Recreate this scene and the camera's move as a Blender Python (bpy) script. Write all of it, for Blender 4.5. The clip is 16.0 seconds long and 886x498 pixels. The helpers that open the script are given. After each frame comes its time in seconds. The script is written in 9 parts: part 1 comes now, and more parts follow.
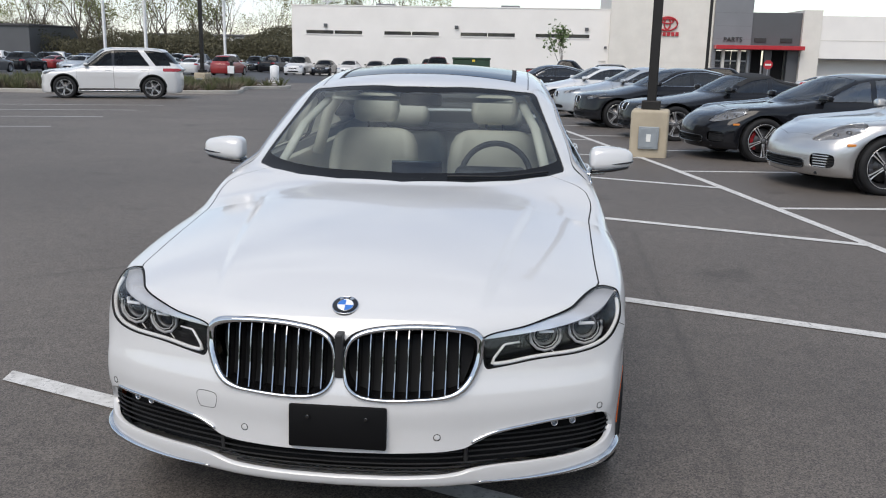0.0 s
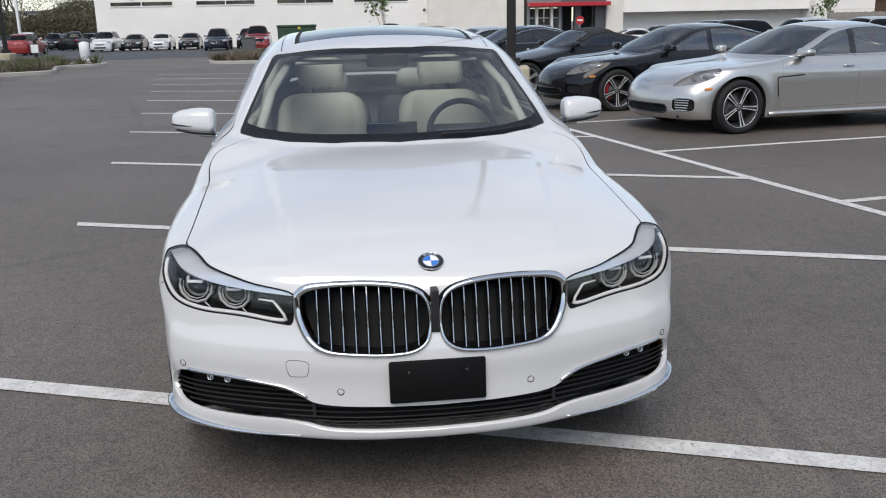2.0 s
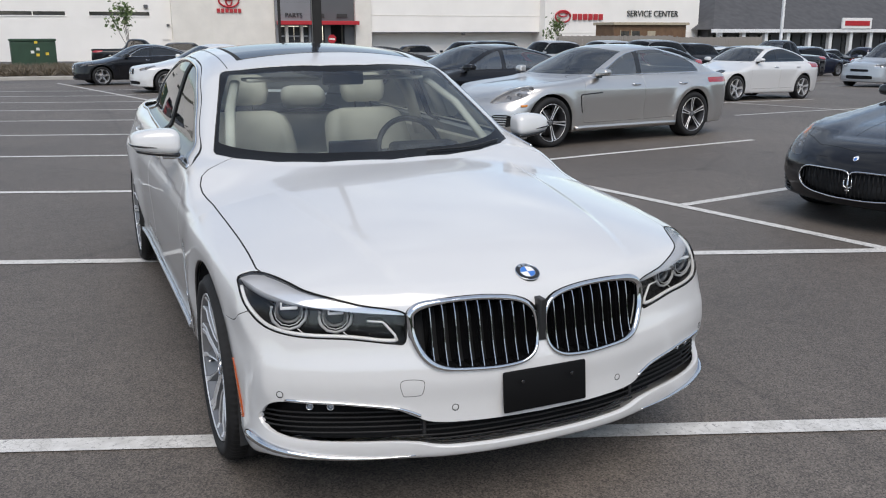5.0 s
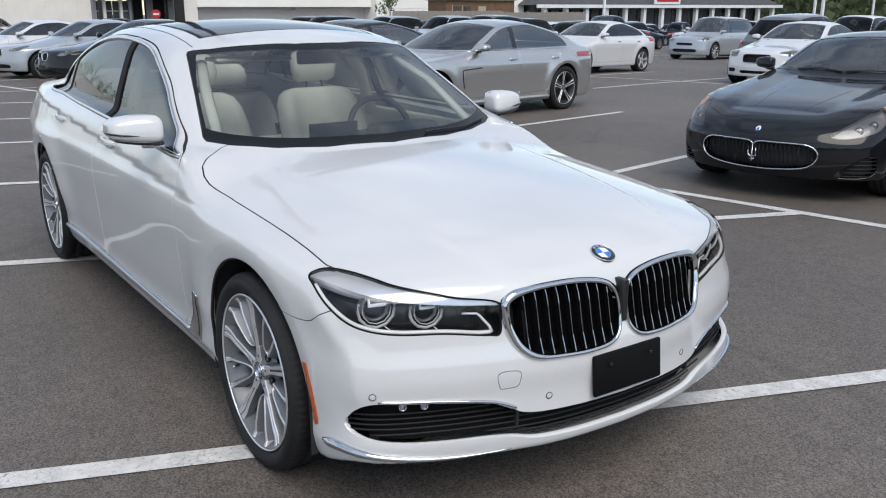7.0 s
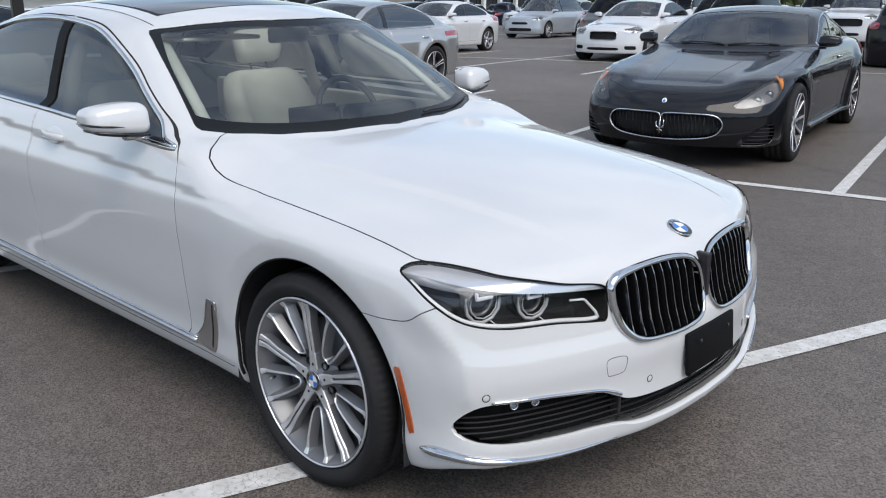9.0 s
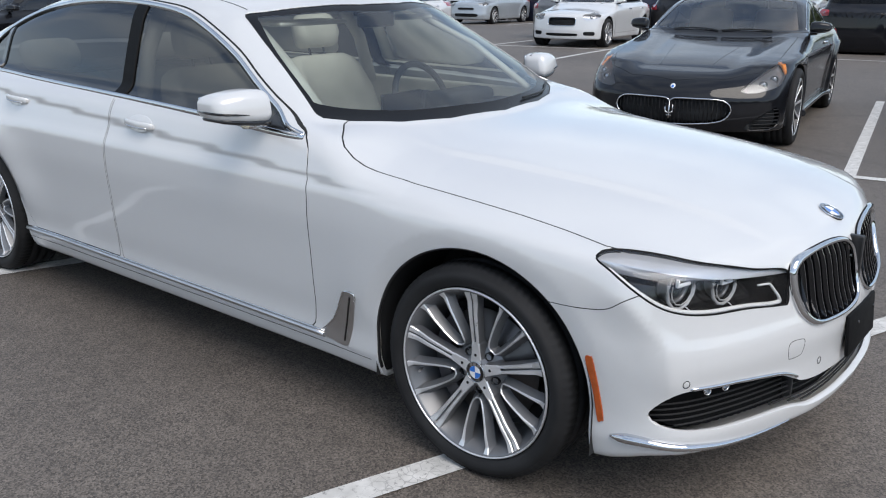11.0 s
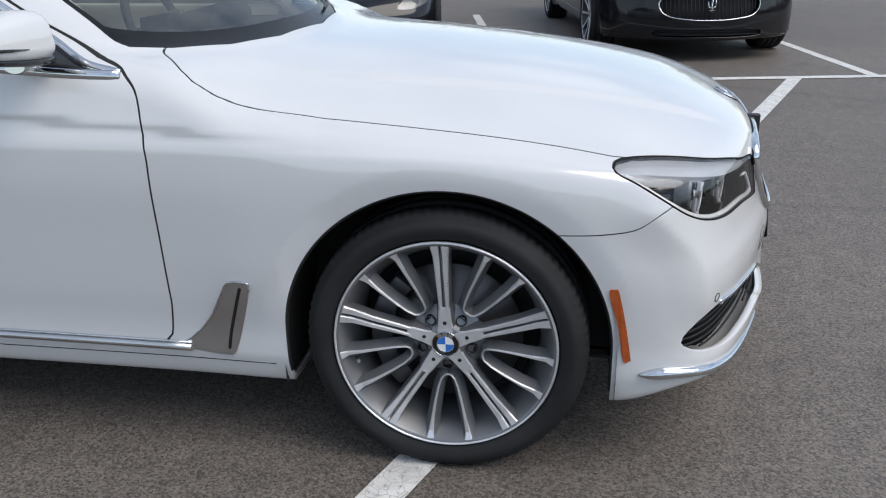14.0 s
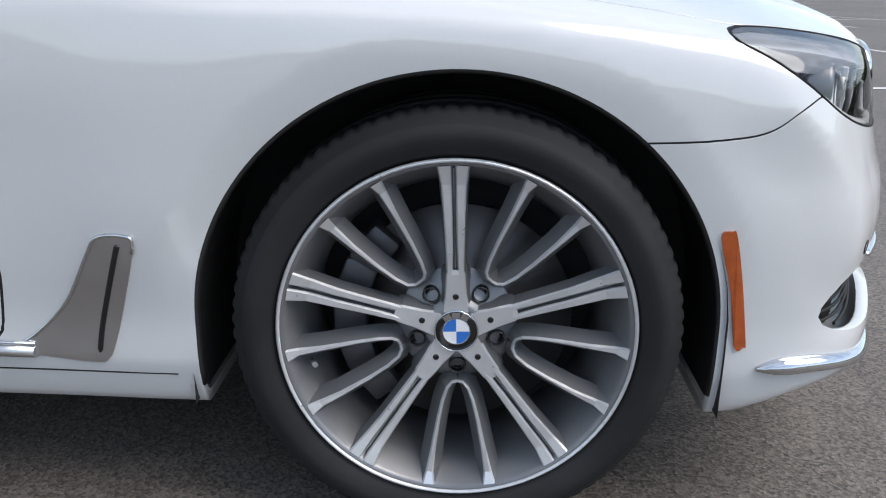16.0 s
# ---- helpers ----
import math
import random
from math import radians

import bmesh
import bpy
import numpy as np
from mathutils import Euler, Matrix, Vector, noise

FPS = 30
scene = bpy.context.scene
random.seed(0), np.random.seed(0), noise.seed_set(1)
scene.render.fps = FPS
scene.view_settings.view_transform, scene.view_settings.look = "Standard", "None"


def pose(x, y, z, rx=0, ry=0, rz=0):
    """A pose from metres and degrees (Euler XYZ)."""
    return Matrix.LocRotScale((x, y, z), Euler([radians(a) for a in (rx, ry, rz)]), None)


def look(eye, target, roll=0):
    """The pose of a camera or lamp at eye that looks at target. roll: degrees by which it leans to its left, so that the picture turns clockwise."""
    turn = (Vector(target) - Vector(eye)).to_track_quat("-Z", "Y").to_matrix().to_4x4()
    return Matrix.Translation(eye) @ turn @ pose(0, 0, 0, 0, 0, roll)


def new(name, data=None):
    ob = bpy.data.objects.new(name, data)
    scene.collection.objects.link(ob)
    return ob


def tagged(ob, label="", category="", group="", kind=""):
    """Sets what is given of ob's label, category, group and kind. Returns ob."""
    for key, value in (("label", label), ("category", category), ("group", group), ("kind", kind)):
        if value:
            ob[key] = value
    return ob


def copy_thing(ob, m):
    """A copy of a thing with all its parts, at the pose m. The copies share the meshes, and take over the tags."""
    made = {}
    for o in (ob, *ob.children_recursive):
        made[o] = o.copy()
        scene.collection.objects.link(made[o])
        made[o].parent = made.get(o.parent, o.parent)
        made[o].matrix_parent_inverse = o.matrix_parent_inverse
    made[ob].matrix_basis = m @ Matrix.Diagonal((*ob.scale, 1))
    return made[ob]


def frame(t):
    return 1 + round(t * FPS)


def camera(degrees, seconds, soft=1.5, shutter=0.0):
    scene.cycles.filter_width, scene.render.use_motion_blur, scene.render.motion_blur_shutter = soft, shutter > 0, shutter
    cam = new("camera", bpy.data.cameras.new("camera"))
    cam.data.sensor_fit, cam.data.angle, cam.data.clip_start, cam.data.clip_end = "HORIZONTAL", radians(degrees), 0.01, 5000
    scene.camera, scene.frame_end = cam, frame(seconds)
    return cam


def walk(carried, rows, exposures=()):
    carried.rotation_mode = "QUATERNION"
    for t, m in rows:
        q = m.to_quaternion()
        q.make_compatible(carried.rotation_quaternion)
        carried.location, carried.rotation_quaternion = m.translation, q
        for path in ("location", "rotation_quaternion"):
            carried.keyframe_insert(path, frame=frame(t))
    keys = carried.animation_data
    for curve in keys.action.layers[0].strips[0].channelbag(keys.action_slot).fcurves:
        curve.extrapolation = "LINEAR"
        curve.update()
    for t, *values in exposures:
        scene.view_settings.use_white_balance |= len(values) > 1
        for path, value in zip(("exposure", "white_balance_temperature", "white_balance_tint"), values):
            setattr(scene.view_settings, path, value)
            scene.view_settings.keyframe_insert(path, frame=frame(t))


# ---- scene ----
cam = camera(54.5, 16.0, 1.1)
PATH = [
    (0, (0.522, -3.284, 1.576), (0.354, -1.342, 1.13), 1.1),
    (0.5, (0.331, -3.328, 1.564), (0.316, -1.379, 1.115), 0.2),
    (1, (0.114, -3.439, 1.584), (0.214, -1.498, 1.114), -0.4),
    (1.5, (-0.052, -3.412, 1.553), (0.107, -1.481, 1.056), -0.2),
    (2, (-0.262, -3.35, 1.545), (-0.04, -1.432, 1.025), -1.2),
    (2.5, (-0.481, -3.378, 1.568), (-0.197, -1.465, 1.056), -1.5),
    (3, (-0.733, -3.418, 1.572), (-0.345, -1.517, 1.088), -2.4),
    (3.5, (-0.914, -3.437, 1.587), (-0.454, -1.553, 1.097), -2.2),
    (4, (-1.037, -3.326, 1.555), (-0.513, -1.46, 1.06), -2.6),
    (4.5, (-1.182, -3.22, 1.567), (-0.539, -1.392, 1.073), -1.6),
    (4.7, (-1.245, -3.177, 1.559), (-0.541, -1.37, 1.07), -0.8),
    (6.8, (-1.891, -2.718, 1.568), (-0.846, -1.103, 1.021), -0.5),
    (7, (-1.954, -2.642, 1.564), (-0.853, -1.062, 1.024), -0.0),
    (7.5, (-2.158, -2.508, 1.555), (-0.914, -1.03, 1.036), -0.6),
    (8, (-2.309, -2.399, 1.556), (-0.965, -1.012, 1.034), -1.0),
    (8.5, (-2.343, -2.206, 1.519), (-0.967, -0.865, 0.966), -0.8),
    (9, (-2.401, -2.007, 1.523), (-1.017, -0.684, 0.945), -0.4),
    (9.5, (-2.542, -1.87, 1.521), (-1.129, -0.575, 0.952), -0.2),
    (9.7, (-2.63, -1.813, 1.519), (-1.197, -0.535, 0.959), -0.5),
    (11.8, (-2.899, -1.207, 1.524), (-1.343, -0.145, 0.854), 1.2),
    (12, (-2.934, -1.138, 1.519), (-1.331, -0.153, 0.843), 0.9),
    (12.5, (-3.053, -0.957, 1.513), (-1.329, -0.198, 0.839), -0.1),
    (13, (-3.044, -0.751, 1.421), (-1.241, -0.198, 0.758), -0.7),
    (13.5, (-2.875, -0.513, 1.385), (-1.05, -0.077, 0.691), -0.9),
    (14, (-2.755, -0.303, 1.346), (-0.921, -0.001, 0.607), -0.8),
    (14.5, (-2.635, -0.128, 1.326), (-0.806, 0.043, 0.535), -1.2),
    (15, (-2.446, -0.073, 1.252), (-0.628, 0.031, 0.423), -1.3),
    (15.5, (-2.236, -0.019, 1.069), (-0.39, 0.018, 0.3), -0.5),
    (16, (-2.127, -0.011, 0.884), (-0.228, 0.041, 0.259), 0.9),
]
EXPOSURES = [(0.0, 0.13, 7150, 12), (4.5, 0.12, 7150, 12), (8.0, 0.22, 6900, 11), (13.0, 0.26, 6900, 11), (15.0, 0.24, 6900, 11), (15.5, 0.3, 6900, 11), (16.0, 0.52, 6900, 11)]
walk(cam, [(t, look(eye, target, roll)) for t, eye, target, roll in PATH], EXPOSURES)


# ---- light ----
SUN_ELEV, SUN_TURN = 52.0, 198.0   # degrees up, and from +y towards +x
world = bpy.data.worlds.new("sky")
scene.world = world
world.use_nodes = True
wn = world.node_tree
wn.nodes.clear()
sky_tex = wn.nodes.new("ShaderNodeTexSky")
sky_tex.sky_type, sky_tex.sun_disc = "NISHITA", False
sky_tex.sun_elevation, sky_tex.sun_rotation = radians(SUN_ELEV), radians(SUN_TURN)
sky_tex.dust_density, sky_tex.air_density, sky_tex.ozone_density = 0.3, 1.0, 2.6
# thin bright cloud over the blue
coord = wn.nodes.new("ShaderNodeTexCoord")
stretch = wn.nodes.new("ShaderNodeMapping")
stretch.inputs["Scale"].default_value = (1.6, 1.6, 4.5)
cloud = wn.nodes.new("ShaderNodeTexNoise")
cloud.inputs["Scale"].default_value, cloud.inputs["Detail"].default_value, cloud.inputs["Roughness"].default_value = 1.7, 7.0, 0.58
ramp = wn.nodes.new("ShaderNodeValToRGB")
ramp.color_ramp.elements[0].position, ramp.color_ramp.elements[1].position = 0.38, 0.72
ramp.color_ramp.elements[0].color, ramp.color_ramp.elements[1].color = (0.12, 0.12, 0.12, 1), (0.85, 0.85, 0.85, 1)
mix = wn.nodes.new("ShaderNodeMix")
mix.data_type = "RGBA"
mix.inputs[7].default_value = (5.7, 6.5, 7.4, 1)
bg, out = wn.nodes.new("ShaderNodeBackground"), wn.nodes.new("ShaderNodeOutputWorld")
bg.inputs["Strength"].default_value = 0.15
wn.links.new(coord.outputs["Generated"], stretch.inputs["Vector"])
wn.links.new(stretch.outputs[0], cloud.inputs["Vector"])
wn.links.new(cloud.outputs["Fac"], ramp.inputs[0])
wn.links.new(ramp.outputs[0], mix.inputs[0])
wn.links.new(sky_tex.outputs[0], mix.inputs[6])
wn.links.new(mix.outputs[2], bg.inputs[0])
wn.links.new(bg.outputs[0], out.inputs[0])
lamp = bpy.data.lights.new("sun", "SUN")
lamp.energy, lamp.angle, lamp.color = 2.05, radians(44), (1.0, 0.965, 0.92)
sun = new("sun", lamp)
sd = Vector((math.sin(radians(SUN_TURN)) * math.cos(radians(SUN_ELEV)), math.cos(radians(SUN_TURN)) * math.cos(radians(SUN_ELEV)), math.sin(radians(SUN_ELEV))))
sun.matrix_basis = look(sd * 60, (0, 0, 0))
tagged(sun, "hazy sun", "sun", kind="structure")


# ---- materials ----
def node_mat(name):
    m = bpy.data.materials.new(name)
    m.use_nodes = True
    return m, m.node_tree.nodes, m.node_tree.links, m.node_tree.nodes["Principled BSDF"]


def rgba(c):
    return (*c, 1.0)


def noise_of(nodes, links, scale, detail=4.0, rough=0.55, space="Object", stretch=(1, 1, 1)):
    co, mp, nz = nodes.new("ShaderNodeTexCoord"), nodes.new("ShaderNodeMapping"), nodes.new("ShaderNodeTexNoise")
    mp.inputs["Scale"].default_value = stretch
    nz.inputs["Scale"].default_value, nz.inputs["Detail"].default_value, nz.inputs["Roughness"].default_value = scale, detail, rough
    links.new(co.outputs[space], mp.inputs[0])
    links.new(mp.outputs[0], nz.inputs["Vector"])
    return nz.outputs["Fac"]


def blend(nodes, links, fac, a, b, lo=0.35, hi=0.65):
    r = nodes.new("ShaderNodeValToRGB")
    r.color_ramp.elements[0].position, r.color_ramp.elements[1].position = lo, hi
    r.color_ramp.elements[0].color, r.color_ramp.elements[1].color = rgba(a), rgba(b)
    links.new(fac, r.inputs[0])
    return r.outputs[0]


def bump(nodes, links, p, height, strength, dist):
    b = nodes.new("ShaderNodeBump")
    b.inputs["Strength"].default_value, b.inputs["Distance"].default_value = strength, dist
    links.new(height, b.inputs["Height"])
    links.new(b.outputs[0], p.inputs["Normal"])
    return b


def plain(name, colour, rough=0.5, metal=0.0, coat=0.0, vary=0.12, scale=6.0, fine=0.0, fine_scale=300.0, trans=0.0, emit=None, rvary=0.06):
    """A surface with slight unevenness of colour and gloss."""
    m, nodes, links, p = node_mat(name)
    nz = noise_of(nodes, links, scale)
    lo, hi = tuple(c * (1 - vary) for c in colour), tuple(min(c * (1 + vary), 1) for c in colour)
    links.new(blend(nodes, links, nz, lo, hi, 0.3, 0.7), p.inputs["Base Color"])
    rr = nodes.new("ShaderNodeMapRange")
    rr.inputs["To Min"].default_value, rr.inputs["To Max"].default_value = max(rough - rvary, 0.02), min(rough + rvary, 1)
    links.new(noise_of(nodes, links, scale * 4), rr.inputs[0])
    links.new(rr.outputs[0], p.inputs["Roughness"])
    p.inputs["Metallic"].default_value = metal
    p.inputs["Coat Weight"].default_value, p.inputs["Coat Roughness"].default_value = coat, 0.03
    p.inputs["Transmission Weight"].default_value = trans
    if fine:
        bump(nodes, links, p, noise_of(nodes, links, fine_scale, 3), fine, 0.002)
    if emit:
        p.inputs["Emission Color"].default_value, p.inputs["Emission Strength"].default_value = rgba(emit[:3]), emit[3]
    return m


def paint(name, colour, metal=0.0, rough=0.35, flake=0.0, dust=0.05, under=0.3):
    """Car lacquer: base coat with flakes under a clear coat, and a film of dust."""
    m, nodes, links, p = node_mat(name)
    fl = noise_of(nodes, links, 900.0, 2)
    big = noise_of(nodes, links, 1.3, 3)
    lo, hi = tuple(c * (1 - flake) for c in colour), tuple(min(1, c * (1 + flake)) for c in colour)
    a = blend(nodes, links, fl, lo, hi, 0.4, 0.6)
    mx = nodes.new("ShaderNodeMix")
    mx.data_type = "RGBA"
    mx.inputs[7].default_value = (0.45, 0.43, 0.40, 1)
    fac = nodes.new("ShaderNodeMath")
    fac.operation = "MULTIPLY"
    fac.inputs[1].default_value = dust
    links.new(big, fac.inputs[0])
    links.new(fac.outputs[0], mx.inputs[0])
    links.new(a, mx.inputs[6])
    links.new(mx.outputs[2], p.inputs["Base Color"])
    p.inputs["Metallic"].default_value, p.inputs["Roughness"].default_value = metal, rough
    p.inputs["Coat Weight"].default_value, p.inputs["Coat IOR"].default_value = 1.0, 1.5
    p.inputs["Specular IOR Level"].default_value = under
    cr = nodes.new("ShaderNodeMapRange")
    cr.inputs["To Min"].default_value, cr.inputs["To Max"].default_value = 0.02, 0.09
    links.new(noise_of(nodes, links, 5.0, 5), cr.inputs[0])
    links.new(cr.outputs[0], p.inputs["Coat Roughness"])
    return m


def glass_mat(name, tint, gloss_rough=0.01, ior=1.6):
    """Clear or tinted pane: see-through, with a mirror that grows at grazing angles."""
    m, nodes, links, p = node_mat(name)
    nodes.remove(p)
    tr, gl, fr, mx = nodes.new("ShaderNodeBsdfTransparent"), nodes.new("ShaderNodeBsdfGlossy"), nodes.new("ShaderNodeFresnel"), nodes.new("ShaderNodeMixShader")
    tr.inputs[0].default_value = rgba(tint)
    gl.inputs["Roughness"].default_value = gloss_rough
    fr.inputs["IOR"].default_value = ior
    links.new(fr.outputs[0], mx.inputs[0])
    links.new(tr.outputs[0], mx.inputs[1])
    links.new(gl.outputs[0], mx.inputs[2])
    links.new(mx.outputs[0], nodes["Material Output"].inputs[0])
    return m


M = {}
M["white"] = paint("pearl_white_paint", (0.63, 0.632, 0.635), 0.0, 0.32, 0.03, 0.04, 0.5)
M["white"].node_tree.nodes["Principled BSDF"].inputs["Coat IOR"].default_value = 1.68
M["silver"] = paint("silver_paint", (0.58, 0.565, 0.55), 0.9, 0.32, 0.12, 0.05)
M["grey"] = paint("grey_paint", (0.16, 0.165, 0.17), 0.6, 0.36, 0.15)
M["black"] = paint("black_paint", (0.005, 0.0055, 0.008), 0.0, 0.4, 0.2, 0.008, 0.05)
M["darkgrey"] = paint("dark_grey_paint", (0.006, 0.0065, 0.009), 0.2, 0.4, 0.3, 0.01, 0.05)
M["navy"] = paint("navy_paint", (0.008, 0.011, 0.028), 0.3, 0.4, 0.3, 0.015, 0.05)
M["blue"] = paint("blue_paint", (0.03, 0.07, 0.17), 0.4, 0.35, 0.2)
M["red"] = paint("red_paint", (0.27, 0.012, 0.014), 0.1, 0.35, 0.1)
M["palegrey"] = paint("pale_grey_paint", (0.42, 0.45, 0.48), 0.5, 0.36, 0.1)
M["beige"] = paint("beige_paint", (0.42, 0.39, 0.33), 0.5, 0.38, 0.1)
M["chrome"] = plain("chrome", (0.62, 0.63, 0.65), 0.06, 1.0, vary=0.05, rvary=0.03)
M["satin"] = plain("satin_metal", (0.58, 0.58, 0.59), 0.32, 1.0, vary=0.08, fine=0.06, fine_scale=400)
M["slatchrome"] = plain("dark_chrome_slat", (0.42, 0.43, 0.45), 0.12, 1.0, vary=0.05)
M["tray"] = plain("lamp_tray_plastic", (0.009, 0.009, 0.010), 0.22, 0.0, coat=0.2, vary=0.2, scale=30)
M["machined"] = plain("machined_alloy", (0.69, 0.695, 0.71), 0.30, 0.6, vary=0.08, scale=14)
M["alloydark"] = plain("grey_alloy_paint", (0.195, 0.198, 0.207), 0.36, 0.5, vary=0.1)
M["rubber"] = plain("tyre_rubber", (0.019, 0.019, 0.020), 0.72, vary=0.3, fine=0.2, fine_scale=160)
M["blackplastic"] = plain("black_plastic", (0.013, 0.013, 0.014), 0.45, vary=0.2, fine=0.12, fine_scale=500)
M["carrier"] = plain("matt_black_plastic", (0.004, 0.004, 0.0045), 0.6, vary=0.2, fine=0.1, fine_scale=500)
M["gloss"] = plain("gloss_black", (0.006, 0.006, 0.007), 0.12, coat=0.5, vary=0.1)
M["louvre"] = plain("dull_black_louvre", (0.005, 0.005, 0.006), 0.65, vary=0.2)
M["liner"] = plain("wheel_well_felt", (0.019, 0.020, 0.022), 0.9, vary=0.3, fine=0.4, fine_scale=120)
M["seam"] = plain("seam_shadow_gap", (0.01, 0.01, 0.01), 0.8, vary=0.1)
M["glass"] = glass_mat("windscreen_glass", (0.58, 0.73, 0.81), ior=2.2)
M["brow"] = plain("lamp_brow", (0.74, 0.77, 0.82), 0.16, 0.5, coat=0.6, vary=0.08)
M["sideglass"] = glass_mat("side_glass", (0.11, 0.13, 0.145), ior=1.9)
M["privacy"] = glass_mat("tinted_glass", (0.10, 0.115, 0.12), ior=1.38)
M["lens"] = glass_mat("lamp_lens", (0.96, 0.97, 0.98), ior=1.5)
M["guide"] = plain("light_guide", (0.80, 0.82, 0.85), 0.2, coat=0.6, vary=0.05)
M["guidegrey"] = plain("grey_light_guide", (0.48, 0.49, 0.51), 0.2, coat=0.6, vary=0.1, scale=40)
M["amber"] = plain("amber_reflector", (0.42, 0.08, 0.014), 0.22, coat=0.6, vary=0.15, scale=60, fine=0.2, fine_scale=250)
M["amberlens"] = plain("amber_lamp", (0.75, 0.26, 0.05), 0.2, coat=0.6, vary=0.1, scale=40)
M["tail"] = plain("tail_lamp", (0.33, 0.012, 0.02), 0.18, coat=0.8, vary=0.15, scale=30)
M["sunglass"] = plain("sunroof_glass", (0.02, 0.026, 0.036), 0.06, coat=0.0, vary=0.1, rvary=0.02)
M["cream"] = plain("cream_leather", (0.82, 0.76, 0.64), 0.5, vary=0.1, fine=0.25, fine_scale=260)
M["darktrim"] = plain("dark_dashboard", (0.022, 0.022, 0.024), 0.6, vary=0.2, fine=0.2, fine_scale=300)
M["blueenamel"] = plain("blue_enamel", (0.02, 0.16, 0.55), 0.2, coat=0.8, vary=0.05)
M["whiteenamel"] = plain("white_enamel", (0.8, 0.8, 0.8), 0.2, coat=0.8, vary=0.03)
M["lampfar0"] = plain("fog_lens", (0.4, 0.42, 0.45), 0.12, 0.5, coat=1.0)
M["disc"] = plain("brake_steel", (0.12, 0.115, 0.115), 0.4, 0.9, vary=0.15)
M["caliper"] = plain("grey_caliper", (0.10, 0.10, 0.11), 0.45, 0.6)
M["redcaliper"] = plain("red_caliper", (0.35, 0.015, 0.02), 0.35, coat=0.5)
M["sunglass"].node_tree.nodes["Principled BSDF"].inputs["Specular IOR Level"].default_value = 0.5
M["cartint"] = glass_mat("light_tinted_glass", (0.80, 0.85, 0.84), ior=2.9)
M["darkalloy"] = plain("dark_alloy_paint", (0.05, 0.05, 0.054), 0.4, 0.5, vary=0.1)
M["lampchrome"] = plain("bright_lamp_bowl", (0.42, 0.43, 0.45), 0.2, 0.6, coat=0.5, vary=0.1, scale=25)
M["tan"] = plain("tan_leather", (0.28, 0.20, 0.14), 0.5, vary=0.12, fine=0.2, fine_scale=260)
M["frit"] = plain("windscreen_frit", (0.010, 0.011, 0.013), 0.25, vary=0.1)
M["frit"].node_tree.nodes["Principled BSDF"].inputs["Specular IOR Level"].default_value = 0.2
M["rubber"].node_tree.nodes["Principled BSDF"].inputs["Specular IOR Level"].default_value = 0.25
for key in ("black", "darkgrey", "navy"):
    M[key].node_tree.nodes["Principled BSDF"].inputs["Coat IOR"].default_value = 1.42
M["carrier"].node_tree.nodes["Principled BSDF"].inputs["Specular IOR Level"].default_value = 0.15


# ---- geometry tools ----
class Surf:
    """A triangle sheet with smooth normals."""

    def __init__(self, v, n, t):
        self.v, self.n, self.t = v, n, t


def curve(pairs):
    """A smooth monotone curve through a few (x, y) pairs."""
    xs, ys = np.array([p[0] for p in pairs], float), np.array([p[1] for p in pairs], float)
    h, d = np.diff(xs), np.diff(ys) / np.diff(xs)
    m = np.zeros(len(xs))
    m[0], m[-1] = d[0], d[-1]
    for i in range(1, len(xs) - 1):
        if d[i - 1] * d[i] > 0:
            w1, w2 = 2 * h[i] + h[i - 1], h[i] + 2 * h[i - 1]
            m[i] = (w1 + w2) / (w1 / d[i - 1] + w2 / d[i])

    def f(x):
        x = np.clip(x, xs[0], xs[-1])
        i = np.clip(np.searchsorted(xs, x) - 1, 0, len(xs) - 2)
        u = (x - xs[i]) / h[i]
        return (ys[i] * (1 + 2 * u) * (1 - u) ** 2 + m[i] * h[i] * u * (1 - u) ** 2
                + ys[i + 1] * u * u * (3 - 2 * u) + m[i + 1] * h[i] * u * u * (u - 1))
    return f


def smax(a, b, k):
    h = np.maximum(k - np.abs(a - b), 0) / k
    return np.maximum(a, b) + h * h * k / 4


def smooth(a, b, x):
    u = np.clip((x - a) / (b - a), 0, 1)
    return u * u * (3 - 2 * u)


def loop(points, n=8, closed=True):
    """A rounded line through a few points (Catmull-Rom)."""
    p = [np.array(q, float) for q in points]
    m = len(p)
    out = []
    for i in range(m if closed else m - 1):
        if closed:
            a, b, c, d = p[i - 1], p[i], p[(i + 1) % m], p[(i + 2) % m]
        else:
            a, b, c, d = p[max(i - 1, 0)], p[i], p[i + 1], p[min(i + 2, m - 1)]
        for k in range(n):
            u = k / n
            out.append(0.5 * (2 * b + (c - a) * u + (2 * a - 5 * b + 4 * c - d) * u * u + (3 * b - 3 * c + d - a) * u ** 3))
    if not closed:
        out.append(p[-1])
    return np.array(out)


def line_dist(q, line, closed=False):
    """Distance of the 2D points q from a line."""
    best = np.full(len(q), 1e9)
    pts = np.vstack([line, line[:1]]) if closed else line
    for a, b in zip(pts[:-1], pts[1:]):
        e = b - a
        u = np.clip(((q - a) @ e) / max(e @ e, 1e-12), 0, 1)
        best = np.minimum(best, np.hypot(*(q - a - u[:, None] * e).T))
    return best


